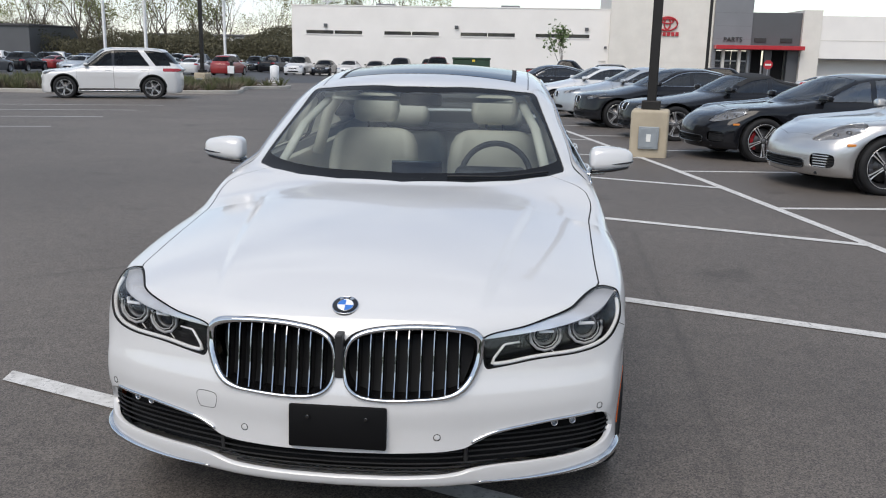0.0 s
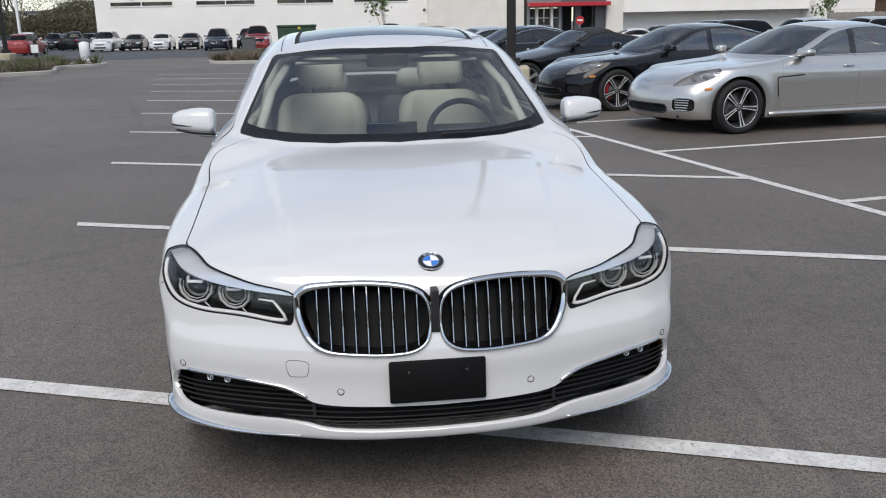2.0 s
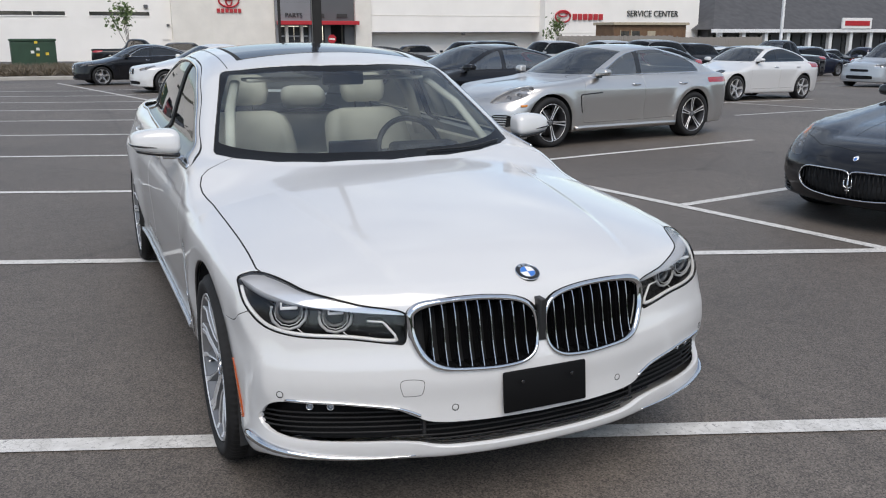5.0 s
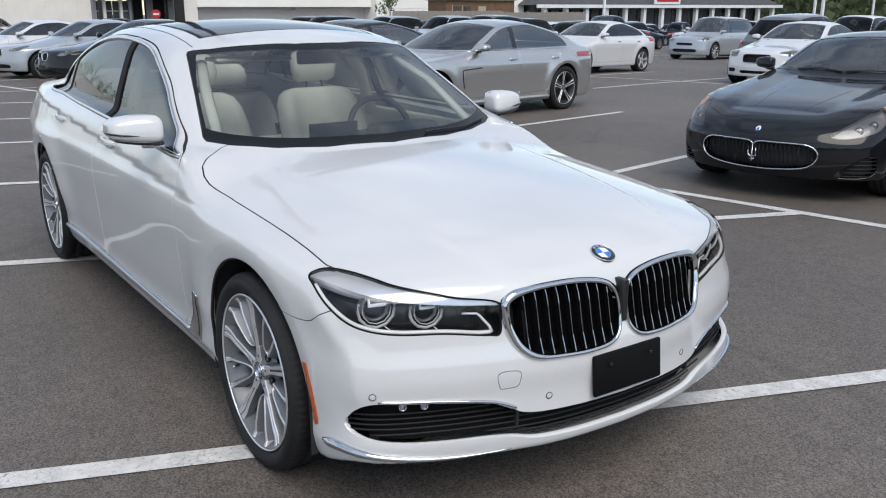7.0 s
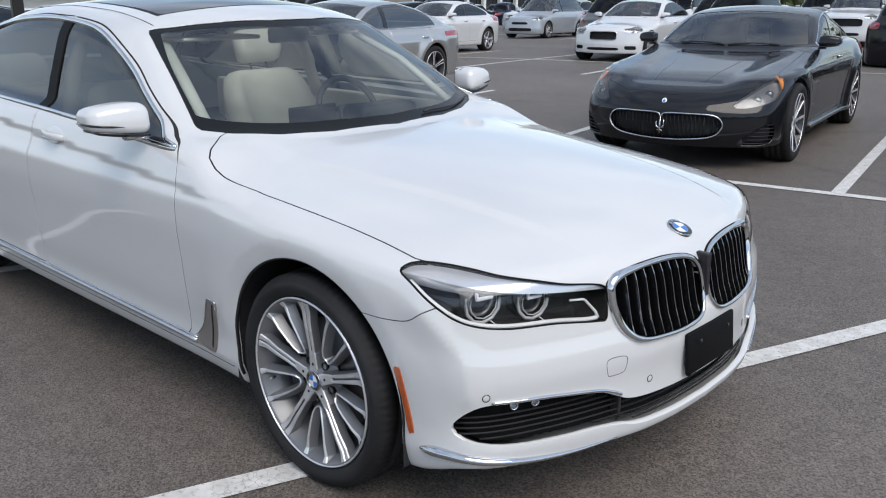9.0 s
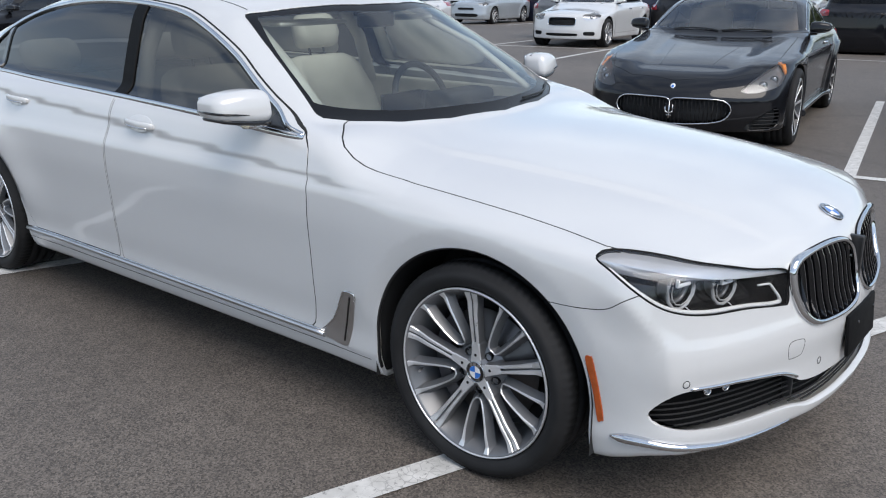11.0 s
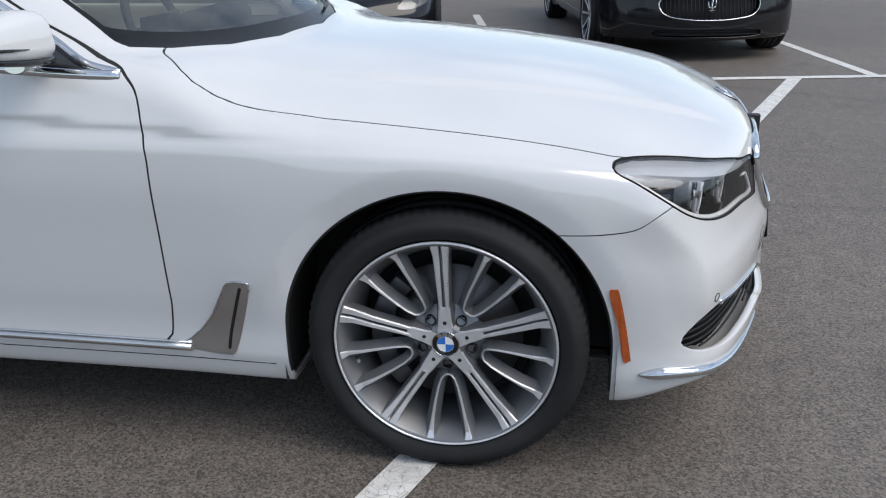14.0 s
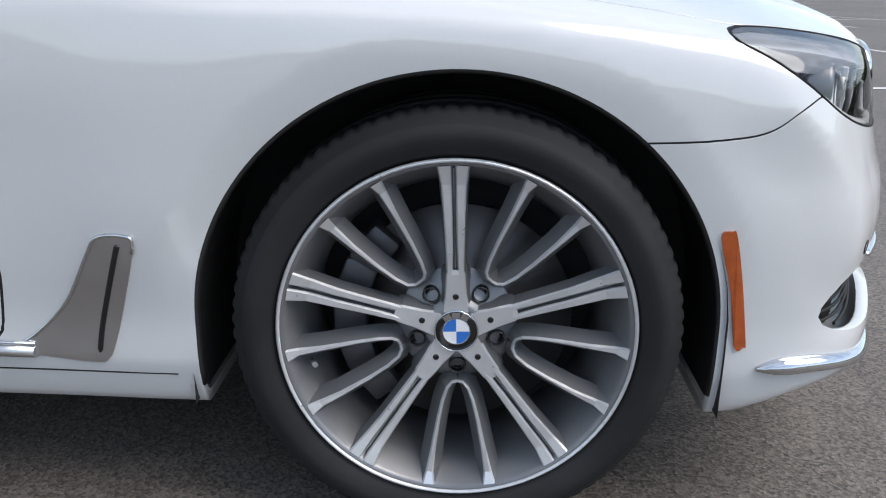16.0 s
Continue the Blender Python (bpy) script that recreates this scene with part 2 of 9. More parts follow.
def poly_dist(q, line):
    """Signed distance of the 2D points q from a closed line: negative inside."""
    inside = np.zeros(len(q), bool)
    for a, b in zip(line, np.roll(line, -1, 0)):
        if a[1] != b[1]:
            hit = ((a[1] > q[:, 1]) != (b[1] > q[:, 1])) & (q[:, 0] < (b[0] - a[0]) * (q[:, 1] - a[1]) / (b[1] - a[1]) + a[0])
            inside ^= hit
    d = line_dist(q, line, True)
    return np.where(inside, -d, d)


def cut(s, f):
    """Cuts a sheet along f = 0. Returns the sides where f > 0 and f < 0."""
    if not len(s.t):
        return s, s
    f = np.where(np.abs(f) < 1e-6, 1e-6, f)
    sign = f[s.t] > 0
    count = sign.sum(1)
    whole = {1: s.t[count == 3], 0: s.t[count == 0]}
    v, n = [s.v], [s.n]
    made = {1: [whole[1]], 0: [whole[0]]}
    base = len(s.v)
    for odd in (1, 0):
        rows = s.t[count == (1 if odd else 2)]
        if not len(rows):
            continue
        sg = f[rows] > 0
        k = np.argmax(sg == bool(odd), 1)
        r = np.arange(len(rows))
        a, b, c = rows[r, k], rows[r, (k + 1) % 3], rows[r, (k + 2) % 3]
        ids = []
        for p, q in ((a, b), (a, c)):
            lo, hi = np.minimum(p, q), np.maximum(p, q)
            key, inv = np.unique(lo.astype(np.int64) * 10 ** 7 + hi, return_inverse=True)
            lo, hi = key // 10 ** 7, key % 10 ** 7
            u = (f[lo] / (f[lo] - f[hi]))[:, None]
            v.append(s.v[lo] * (1 - u) + s.v[hi] * u)
            nn = s.n[lo] * (1 - u) + s.n[hi] * u
            n.append(nn / np.linalg.norm(nn, axis=1)[:, None])
            ids.append(base + inv.ravel())
            base += len(key)
        made[odd].append(np.stack([a, ids[0], ids[1]], 1))
        made[1 - odd] += [np.stack([ids[0], b, c], 1), np.stack([ids[0], c, ids[1]], 1)]
    v, n = np.vstack(v), np.vstack(n)
    return tuple(clean(Surf(v, n, np.vstack(made[k]))) for k in (1, 0))


def clean(s):
    """Drops unused points and joins those at one place."""
    if not len(s.t):
        return Surf(s.v[:0], s.n[:0], s.t)
    used, inv = np.unique(s.t, return_inverse=True)
    v, n, t = s.v[used], s.n[used], inv.reshape(-1, 3)
    _, first, back = np.unique(np.round(v * 2e5).astype(np.int64), axis=0, return_index=True, return_inverse=True)
    t = back.ravel()[t]
    t = t[(t[:, 0] != t[:, 1]) & (t[:, 1] != t[:, 2]) & (t[:, 0] != t[:, 2])]
    return Surf(v[first], n[first], t)


def mirrored(s):
    k = np.array([-1, 1, 1])
    return Surf(s.v * k, s.n * k, s.t[:, ::-1])


def joined(*sheets):
    v, n, t, b = [], [], [], 0
    for s in sheets:
        v.append(s.v), n.append(s.n), t.append(s.t + b)
        b += len(s.v)
    return Surf(np.vstack(v), np.vstack(n), np.vstack(t))


def both(s):
    return joined(s, mirrored(s))


def moved(s, d):
    return Surf(s.v + s.n * d, s.n, s.t)


def rim_edges(s):
    e = np.vstack([s.t[:, [0, 1]], s.t[:, [1, 2]], s.t[:, [2, 0]]])
    key = np.minimum(e[:, 0], e[:, 1]).astype(np.int64) * 10 ** 7 + np.maximum(e[:, 0], e[:, 1])
    _, inv, num = np.unique(key, return_inverse=True, return_counts=True)
    e = e[num[inv.ravel()] == 1]
    middle = (np.abs(s.v[e[:, 0], 0]) < 1e-4) & (np.abs(s.v[e[:, 1], 0]) < 1e-4)
    return e[~middle]


def skin_mesh(name, s, depth=0.0):
    """A mesh of a sheet, with its edge folded inwards by depth."""
    v, n, t = [s.v], [s.n], [s.t]
    if depth:
        e = rim_edges(s)
        used, inv = np.unique(e, return_inverse=True)
        inv = inv.reshape(-1, 2)
        b, m = len(s.v), len(used)
        p, q = s.v[used], s.n[used]
        out = np.zeros((m, 3))
        d = s.v[e[:, 1]] - s.v[e[:, 0]]
        side = np.cross(d, s.n[e[:, 0]])
        np.add.at(out, inv[:, 0], side), np.add.at(out, inv[:, 1], side)
        out /= np.maximum(np.linalg.norm(out, axis=1), 1e-9)[:, None]
        bend = (q + out) / 1.41421
        v += [p, p - q * depth]
        n += [bend, out]
        i, j = inv[:, 0] + b, inv[:, 1] + b
        t += [np.stack([i, i + m, j + m], 1), np.stack([i, j + m, j], 1)]
    v, n, t = np.vstack(v), np.vstack(n), np.vstack(t)
    me = bpy.data.meshes.new(name)
    me.from_pydata(v.tolist(), [], t.tolist())
    me.polygons.foreach_set("use_smooth", [True] * len(me.polygons))
    n = n / np.maximum(np.linalg.norm(n, axis=1), 1e-9)[:, None]
    me.normals_split_custom_set_from_vertices(n.tolist())
    return me


def part(name, data, material, parent, label=""):
    """One mesh object under a thing or a part. data: a bmesh or a mesh."""
    if isinstance(data, bmesh.types.BMesh):
        me = bpy.data.meshes.new(name)
        data.normal_update()
        data.to_mesh(me)
        data.free()
    else:
        me = data
    if material and not me.materials:
        me.materials.append(material)
    ob = new(name, me)
    ob.parent = parent
    if label:
        ob["label"] = label
    return ob


def share(ob, parent, m):
    """The same mesh again, at another place."""
    o = new(ob.name.split(".")[0], ob.data)
    o.parent, o.matrix_basis = parent, m
    if "label" in ob:
        o["label"] = ob["label"]
    return o


def thing(name, label, category, at=None, group="", kind=""):
    return tagged(place(new(name), at), label, category, group, kind)


def place(ob, at):
    if at is not None:
        ob.matrix_basis = at
    return ob


def soften(bm, sharp=40):
    for f in bm.faces:
        f.smooth = True
    for e in bm.edges:
        if len(e.link_faces) == 2 and e.calc_face_angle(0) > radians(sharp):
            e.smooth = False
    return bm


def box(bm, x0, y0, z0, x1, y1, z1, bevel=0.0, m=None, seg=2):
    """Adds a box, bevelled, to bm."""
    r = bmesh.ops.create_cube(bm, size=1, matrix=Matrix.LocRotScale(((x0 + x1) / 2, (y0 + y1) / 2, (z0 + z1) / 2), None, (abs(x1 - x0), abs(y1 - y0), abs(z1 - z0))))
    vs = r["verts"]
    if bevel:
        es = list({e for v in vs for e in v.link_edges})
        r = bmesh.ops.bevel(bm, geom=es, offset=bevel, segments=seg, affect="EDGES", profile=0.5)
        vs = r["verts"] if len(r["verts"]) else vs
        vs = list({v for f in r["faces"] for v in f.verts} | {v for v in vs if v.is_valid})
    if m is not None:
        bmesh.ops.transform(bm, matrix=m, verts=[v for v in vs if v.is_valid])
    return bm


def a_box(*a, **k):
    bm = soften(box(bmesh.new(), *a, **k), 50)
    bm.normal_update()
    for f in bm.faces:
        if max(abs(c) for c in f.normal) > 0.999:
            f.smooth = False
    return bm


def tube(bm, path, radius, n=8, close=False, flat=1.0, up=(0, 0, 1), cap=True):
    """Sweeps a round or flattened section along a path; radius: a number or one a point."""
    pts = [Vector(p) for p in path]
    m = len(pts)
    rings = []
    for i, p in enumerate(pts):
        if close:
            d = pts[(i + 1) % m] - pts[i - 1]
        else:
            d = pts[min(i + 1, m - 1)] - pts[max(i - 1, 0)]
        d.normalize()
        u = Vector(up)
        s = d.cross(u)
        if s.length < 1e-4:
            s = d.cross(Vector((1, 0.2, 0)))
        s.normalize()
        u = s.cross(d)
        r = radius[i] if isinstance(radius, (list, tuple)) else radius
        rings.append([bm.verts.new(p + s * r * math.cos(2 * math.pi * k / n) + u * r * flat * math.sin(2 * math.pi * k / n)) for k in range(n)])
    for i in range(m if close else m - 1):
        a, b = rings[i], rings[(i + 1) % m]
        for k in range(n):
            f = bm.faces.new((a[k], a[(k + 1) % n], b[(k + 1) % n], b[k]))
            f.smooth = True
    if not close and cap:
        bm.faces.new(rings[0][::-1]), bm.faces.new(rings[-1])
    return bm


def lathe(bm, profile, n=48, m=None):
    """Turns a profile of (x, r) about the x axis."""
    rings = []
    for x, r in profile:
        rings.append([bm.verts.new((x, r * math.cos(2 * math.pi * k / n), r * math.sin(2 * math.pi * k / n))) for k in range(n)])
    for a, b in zip(rings[:-1], rings[1:]):
        for k in range(n):
            bm.faces.new((a[k], b[k], b[(k + 1) % n], a[(k + 1) % n])).smooth = True
    if m is not None:
        bmesh.ops.transform(bm, matrix=m, verts=bm.verts)
    return bm


def plate(bm, outline, to3, depth, bevel=0.0):
    """A flat piece from a closed 2D outline: to3(u, v, d) gives the place, d metres inwards."""
    top = [bm.verts.new(to3(u, v, 0)) for u, v in outline]
    low = [bm.verts.new(to3(u, v, depth)) for u, v in outline]
    bm.faces.new(top), bm.faces.new(low[::-1])
    for i in range(len(top)):
        j = (i + 1) % len(top)
        bm.faces.new((top[j], top[i], low[i], low[j]))
    bmesh.ops.recalc_face_normals(bm, faces=bm.faces)
    if bevel:
        es = [e for e in bm.edges if all(v in top for v in e.verts)]
        bmesh.ops.bevel(bm, geom=es, offset=bevel, segments=2, affect="EDGES")
    return bm


def rotate_x(deg):
    return Matrix.Rotation(radians(deg), 4, "X")


# ---- the ground ----
def spot(u, v):
    """Place on the ground: u across the bays, v along the long painted line. The lot falls away gently."""
    x, y = 0.985 * u - 0.172 * v, 0.172 * u + 0.985 * v
    return x, y, fall(u, v)


def fall(u, v):
    return -0.009 * max(u - 5, 0) - 0.011 * max(min(u, 90) - 14, 0) - 0.011 * max(min(v, 110) - 8, 0)


def over(x, y):
    """Ground height under a place given in x, y."""
    return fall(0.985 * x + 0.172 * y, -0.172 * x + 0.985 * y)


def asphalt(name, base, lift=0.0):
    m, nodes, links, p = node_mat(name)
    grit = noise_of(nodes, links, 130.0, 2, 0.5)
    mid_ = noise_of(nodes, links, 9.0, 5, 0.6)
    big = noise_of(nodes, links, 0.22, 5, 0.6)
    vor = nodes.new("ShaderNodeTexVoronoi")
    vor.inputs["Scale"].default_value = 165.0
    co = nodes.new("ShaderNodeTexCoord")
    links.new(co.outputs["Object"], vor.inputs["Vector"])
    stones = blend(nodes, links, vor.outputs["Color"], tuple(c * 0.10 for c in base), tuple(c * 3.0 for c in base), 0.16, 0.90)
    c1 = blend(nodes, links, grit, tuple(c * 0.55 for c in base), tuple(c * 1.6 for c in base), 0.32, 0.7)
    mx = nodes.new("ShaderNodeMix")
    mx.data_type, mx.blend_type = "RGBA", "MIX"
    mx.inputs[0].default_value = 0.5
    links.new(stones, mx.inputs[6])
    links.new(c1, mx.inputs[7])
    st = nodes.new("ShaderNodeMix")
    st.data_type, st.blend_type = "RGBA", "MULTIPLY"
    st.inputs[0].default_value = 1.0
    links.new(mx.outputs[2], st.inputs[6])
    links.new(blend(nodes, links, big, (0.78, 0.77, 0.76), (1.18, 1.17, 1.15), 0.34, 0.66), st.inputs[7])
    s2 = nodes.new("ShaderNodeMix")
    s2.data_type, s2.blend_type = "RGBA", "MULTIPLY"
    s2.inputs[0].default_value = 1.0
    links.new(st.outputs[2], s2.inputs[6])
    links.new(blend(nodes, links, mid_, (0.86, 0.86, 0.86), (1.12, 1.12, 1.12), 0.3, 0.7), s2.inputs[7])
    # oil drips and tar-sealed cracks
    wv = nodes.new("ShaderNodeTexVoronoi")
    wv.feature = "DISTANCE_TO_EDGE"
    wv.inputs["Scale"].default_value = 0.16
    warp = nodes.new("ShaderNodeMix")
    warp.data_type = "RGBA"
    warp.inputs[0].default_value = 0.08
    nz = nodes.new("ShaderNodeTexNoise")
    nz.inputs["Scale"].default_value = 0.9
    links.new(co.outputs["Object"], nz.inputs["Vector"])
    links.new(co.outputs["Object"], warp.inputs[6])
    links.new(nz.outputs["Color"], warp.inputs[7])
    links.new(warp.outputs[2], wv.inputs["Vector"])
    s3 = nodes.new("ShaderNodeMix")
    s3.data_type, s3.blend_type = "RGBA", "MULTIPLY"
    s3.inputs[0].default_value = 0.35
    links.new(s2.outputs[2], s3.inputs[6])
    links.new(blend(nodes, links, wv.outputs["Distance"], (0.35, 0.35, 0.35), (1, 1, 1), 0.0, 0.006), s3.inputs[7])
    s4 = nodes.new("ShaderNodeMix")
    s4.data_type, s4.blend_type = "RGBA", "MULTIPLY"
    s4.inputs[0].default_value = 1.0
    links.new(s3.outputs[2], s4.inputs[6])
    links.new(blend(nodes, links, noise_of(nodes, links, 1.15, 3, 0.5), (0.62, 0.61, 0.60), (1, 1, 1), 0.26, 0.36), s4.inputs[7])
    links.new(s4.outputs[2], p.inputs["Base Color"])
    p.inputs["Roughness"].default_value = 0.66
    p.inputs["Specular IOR Level"].default_value = 0.6
    b = bump(nodes, links, p, vor.outputs["Distance"], 0.45, 0.003)
    return m


M["asphalt"] = asphalt("worn_asphalt", (0.093, 0.080, 0.070))
M["newasphalt"] = asphalt("dark_asphalt", (0.035, 0.036, 0.04))


def line_paint():
    m, nodes, links, p = node_mat("worn_line_paint")
    vor = nodes.new("ShaderNodeTexVoronoi")
    vor.feature = "DISTANCE_TO_EDGE"
    vor.inputs["Scale"].default_value = 26.0
    co = nodes.new("ShaderNodeTexCoord")
    links.new(co.outputs["Object"], vor.inputs["Vector"])
    paint_c = blend(nodes, links, noise_of(nodes, links, 14.0, 5), (0.50, 0.49, 0.47), (0.70, 0.69, 0.67), 0.3, 0.7)
    mx = nodes.new("ShaderNodeMix")
    mx.data_type = "RGBA"
    mx.inputs[7].default_value = (0.10, 0.10, 0.10, 1)
    crack = blend(nodes, links, vor.outputs["Distance"], (1, 1, 1), (0, 0, 0), 0.01, 0.035)
    patch = blend(nodes, links, noise_of(nodes, links, 2.2, 4), (0, 0, 0), (0.5, 0.5, 0.5), 0.45, 0.65)
    mu = nodes.new("ShaderNodeMath")
    mu.operation = "MULTIPLY"
    links.new(crack, mu.inputs[0])
    links.new(patch, mu.inputs[1])
    wear = blend(nodes, links, noise_of(nodes, links, 45.0, 4, 0.7), (0, 0, 0), (0.8, 0.8, 0.8), 0.56, 0.70)
    ad = nodes.new("ShaderNodeMath")
    ad.operation = "MAXIMUM"
    links.new(mu.outputs[0], ad.inputs[0])
    links.new(wear, ad.inputs[1])
    links.new(ad.outputs[0], mx.inputs[0])
    links.new(paint_c, mx.inputs[6])
    links.new(mx.outputs[2], p.inputs["Base Color"])
    p.inputs["Roughness"].default_value = 0.7
    bump(nodes, links, p, noise_of(nodes, links, 130.0, 2), 0.3, 0.002)
    return m


M["line"] = line_paint()


def sheet(name, us, vs, material, lift=0.0):
    """A ground sheet over a grid of u and v."""
    bm = bmesh.new()
    rows = []
    for u in us:
        rows.append([bm.verts.new((lambda p: (p[0], p[1], p[2] + lift))(spot(u, v))) for v in vs])
    for a, b in zip(rows[:-1], rows[1:]):
        for k in range(len(vs) - 1):
            bm.faces.new((a[k], b[k], b[k + 1], a[k + 1])).smooth = True
    bmesh.ops.recalc_face_normals(bm, faces=bm.faces)
    if sum(f.normal.z for f in bm.faces) < 0:
        bmesh.ops.reverse_faces(bm, faces=bm.faces)
    return part(name, bm, material, None)


far = [-900, -300, -120]
g = sheet("ground", far + list(np.arange(-60, 5, 5)) + [5, 8, 11, 14] + list(np.arange(20, 91, 10)) + [120, 300, 900], far + list(np.arange(-60, 8, 6)) + [8] + list(np.arange(14, 111, 8)) + [110, 160, 320, 900], M["asphalt"])
tagged(g, "worn grey asphalt of a wide car park", "ground", kind="structure")


def stripe(u0, v0, u1, v1, w=0.10, name="bay_line", skew=False):
    """A painted line: a thin strip a few millimetres above the asphalt."""
    a, b = Vector((u0, v0)), Vector((u1, v1))
    d = (b - a).normalized()
    s = Vector((0, w / 2 / abs(d.x))) if skew else Vector((-d.y, d.x)) * w / 2
    n = max(1, int((b - a).length / 1.5))
    bm = bmesh.new()
    rows = []
    for i in range(n + 1):
        c = a + (b - a) * (i / n)
        row = []
        for q in (c - s, c + s):
            x, y, z = spot(q.x, q.y)
            row.append(bm.verts.new((x, y, z + 0.005)))
        rows.append(row)
    for r0, r1 in zip(rows[:-1], rows[1:]):
        bm.faces.new((r0[0], r1[0], r1[1], r0[1]))
    bm.normal_update()
    if sum(f.normal.z for f in bm.faces) < 0:
        bmesh.ops.reverse_faces(bm, faces=bm.faces)
    o = part(name, bm, M["line"], None)
    tagged(o, "worn white painted bay line on asphalt", "line", "bay lines", "structure")
    return o


stripe(4.3, -24, 4.3, 33, 0.105, "long_line")
for k in range(-3, 10):
    near = -0.05 if k == 0 else 0.0
    stripe(4.25, -2.74 + 3.215 * k + near, -1.78 + 0.05 * min(k, 4) - (0.03 if near else 0.0), 0.80 + 3.235 * k + near * 0.4, 0.108, skew=True)
for k in range(-4, 10):
    stripe(4.35, -0.50 + 2.985 * k, 9.4, -0.44 + 2.985 * k)
for k in range(-4, 12):
    stripe(12.8, -0.40 + 2.985 * k, 20.0, -0.36 + 2.985 * k)
stripe(16.4, -20, 16.4, 40)
for v in (15.24, 18.45, 21.3, 24.0):
    stripe(-12.4, v - 0.75, -6.65 + 0.1 * (v - 15.24) / 3, v, 0.10)
for k in range(-4, 16):
    stripe(30.0, -0.40 + 2.985 * k, 40.0, -0.36 + 2.985 * k)
stripe(35.0, -20, 35.0, 50)


# ---- buildings, planting and posts ----
M["render_white"] = plain("white_render", (0.83, 0.805, 0.775), 0.85, vary=0.04, scale=0.35, fine=0.2, fine_scale=60)
M["stone_pale"] = plain("pale_stone_panel", (0.72, 0.69, 0.64), 0.8, vary=0.05, scale=0.8, fine=0.15, fine_scale=40)
M["panel_grey"] = plain("grey_metal_panel", (0.22, 0.225, 0.24), 0.5, 0.3, vary=0.05, scale=0.6)
M["panel_dark"] = plain("dark_grey_panel", (0.11, 0.113, 0.12), 0.5, 0.3, vary=0.05, scale=0.6)
M["sign_red"] = plain("red_sign", (0.45, 0.02, 0.03), 0.4, coat=0.3, vary=0.05)
M["sign_dark"] = plain("dark_sign_letters", (0.03, 0.03, 0.03), 0.5)
M["window_dark"] = plain("dark_window_pane", (0.03, 0.032, 0.035), 0.08, coat=0.8, vary=0.3, scale=1.0)
# near-black that stands in for the shade inside open doorways
M["opening_shade"] = plain("painted_opening_shade", (0.012, 0.012, 0.013), 0.9)
M["brown_wood"] = plain("brown_boards", (0.16, 0.09, 0.05), 0.7, vary=0.2, scale=2.0)
M["fence_wood"] = plain("weathered_boards", (0.24, 0.22, 0.20), 0.85, vary=0.2, scale=1.5)
M["roof_shingle"] = plain("dark_shingles", (0.07, 0.07, 0.075), 0.85, vary=0.2, scale=1.2)
M["concrete"] = plain("weathered_concrete", (0.42, 0.36, 0.27), 0.85, vary=0.12, scale=3.0, fine=0.3, fine_scale=90)
M["kerb"] = plain("kerb_concrete", (0.40, 0.38, 0.35), 0.85, vary=0.12, scale=1.5, fine=0.3, fine_scale=90)
M["bronze"] = plain("dark_bronze_post", (0.022, 0.020, 0.019), 0.45, 0.4)
M["white_post"] = plain("white_post_paint", (0.72, 0.73, 0.74), 0.5)
M["green_steel"] = plain("dark_green_steel", (0.025, 0.06, 0.035), 0.5, vary=0.15, scale=2.0)
M["grey_steel"] = plain("grey_steel_box", (0.30, 0.33, 0.35), 0.45, 0.3)
M["soil"] = plain("mulch_soil", (0.07, 0.05, 0.035), 0.95, vary=0.3, scale=5.0, fine=0.6, fine_scale=40)
M["grass"] = plain("lawn", (0.06, 0.11, 0.03), 0.9, vary=0.3, scale=0.7, fine=0.6, fine_scale=50)
M["bark"] = plain("grey_bark", (0.10, 0.085, 0.07), 0.9, vary=0.3, scale=8.0, fine=0.5, fine_scale=30)
M["sticker"] = plain("white_sticker", (0.75, 0.75, 0.72), 0.5)
M["yellow_sticker"] = plain("yellow_sticker", (0.7, 0.5, 0.05), 0.5)


def leaf_mat(name, a, b):
    m, nodes, links, p = node_mat(name)
    geo = nodes.new("ShaderNodeNewGeometry")
    links.new(blend(nodes, links, geo.outputs["Random Per Island"], a, b, 0.0, 1.0), p.inputs["Base Color"])
    p.inputs["Roughness"].default_value = 0.7
    p.inputs["Subsurface Weight"].default_value = 0.0
    return m


M["leaf_spring"] = leaf_mat("spring_leaves", (0.10, 0.13, 0.03), (0.22, 0.24, 0.09))
M["leaf_dark"] = leaf_mat("dark_leaves", (0.025, 0.04, 0.014), (0.07, 0.09, 0.03))
M["leaf_young"] = leaf_mat("young_leaves", (0.06, 0.10, 0.03), (0.14, 0.20, 0.07))
M["brush"] = leaf_mat("brown_green_brush", (0.050, 0.048, 0.028), (0.125, 0.115, 0.065))
M["twig"] = leaf_mat("bare_twigs", (0.05, 0.042, 0.036), (0.12, 0.105, 0.09))
M["dry"] = leaf_mat("dry_shrub", (0.09, 0.075, 0.055), (0.20, 0.16, 0.11))
M["tuft"] = leaf_mat("green_tufts", (0.05, 0.065, 0.025), (0.15, 0.155, 0.07))


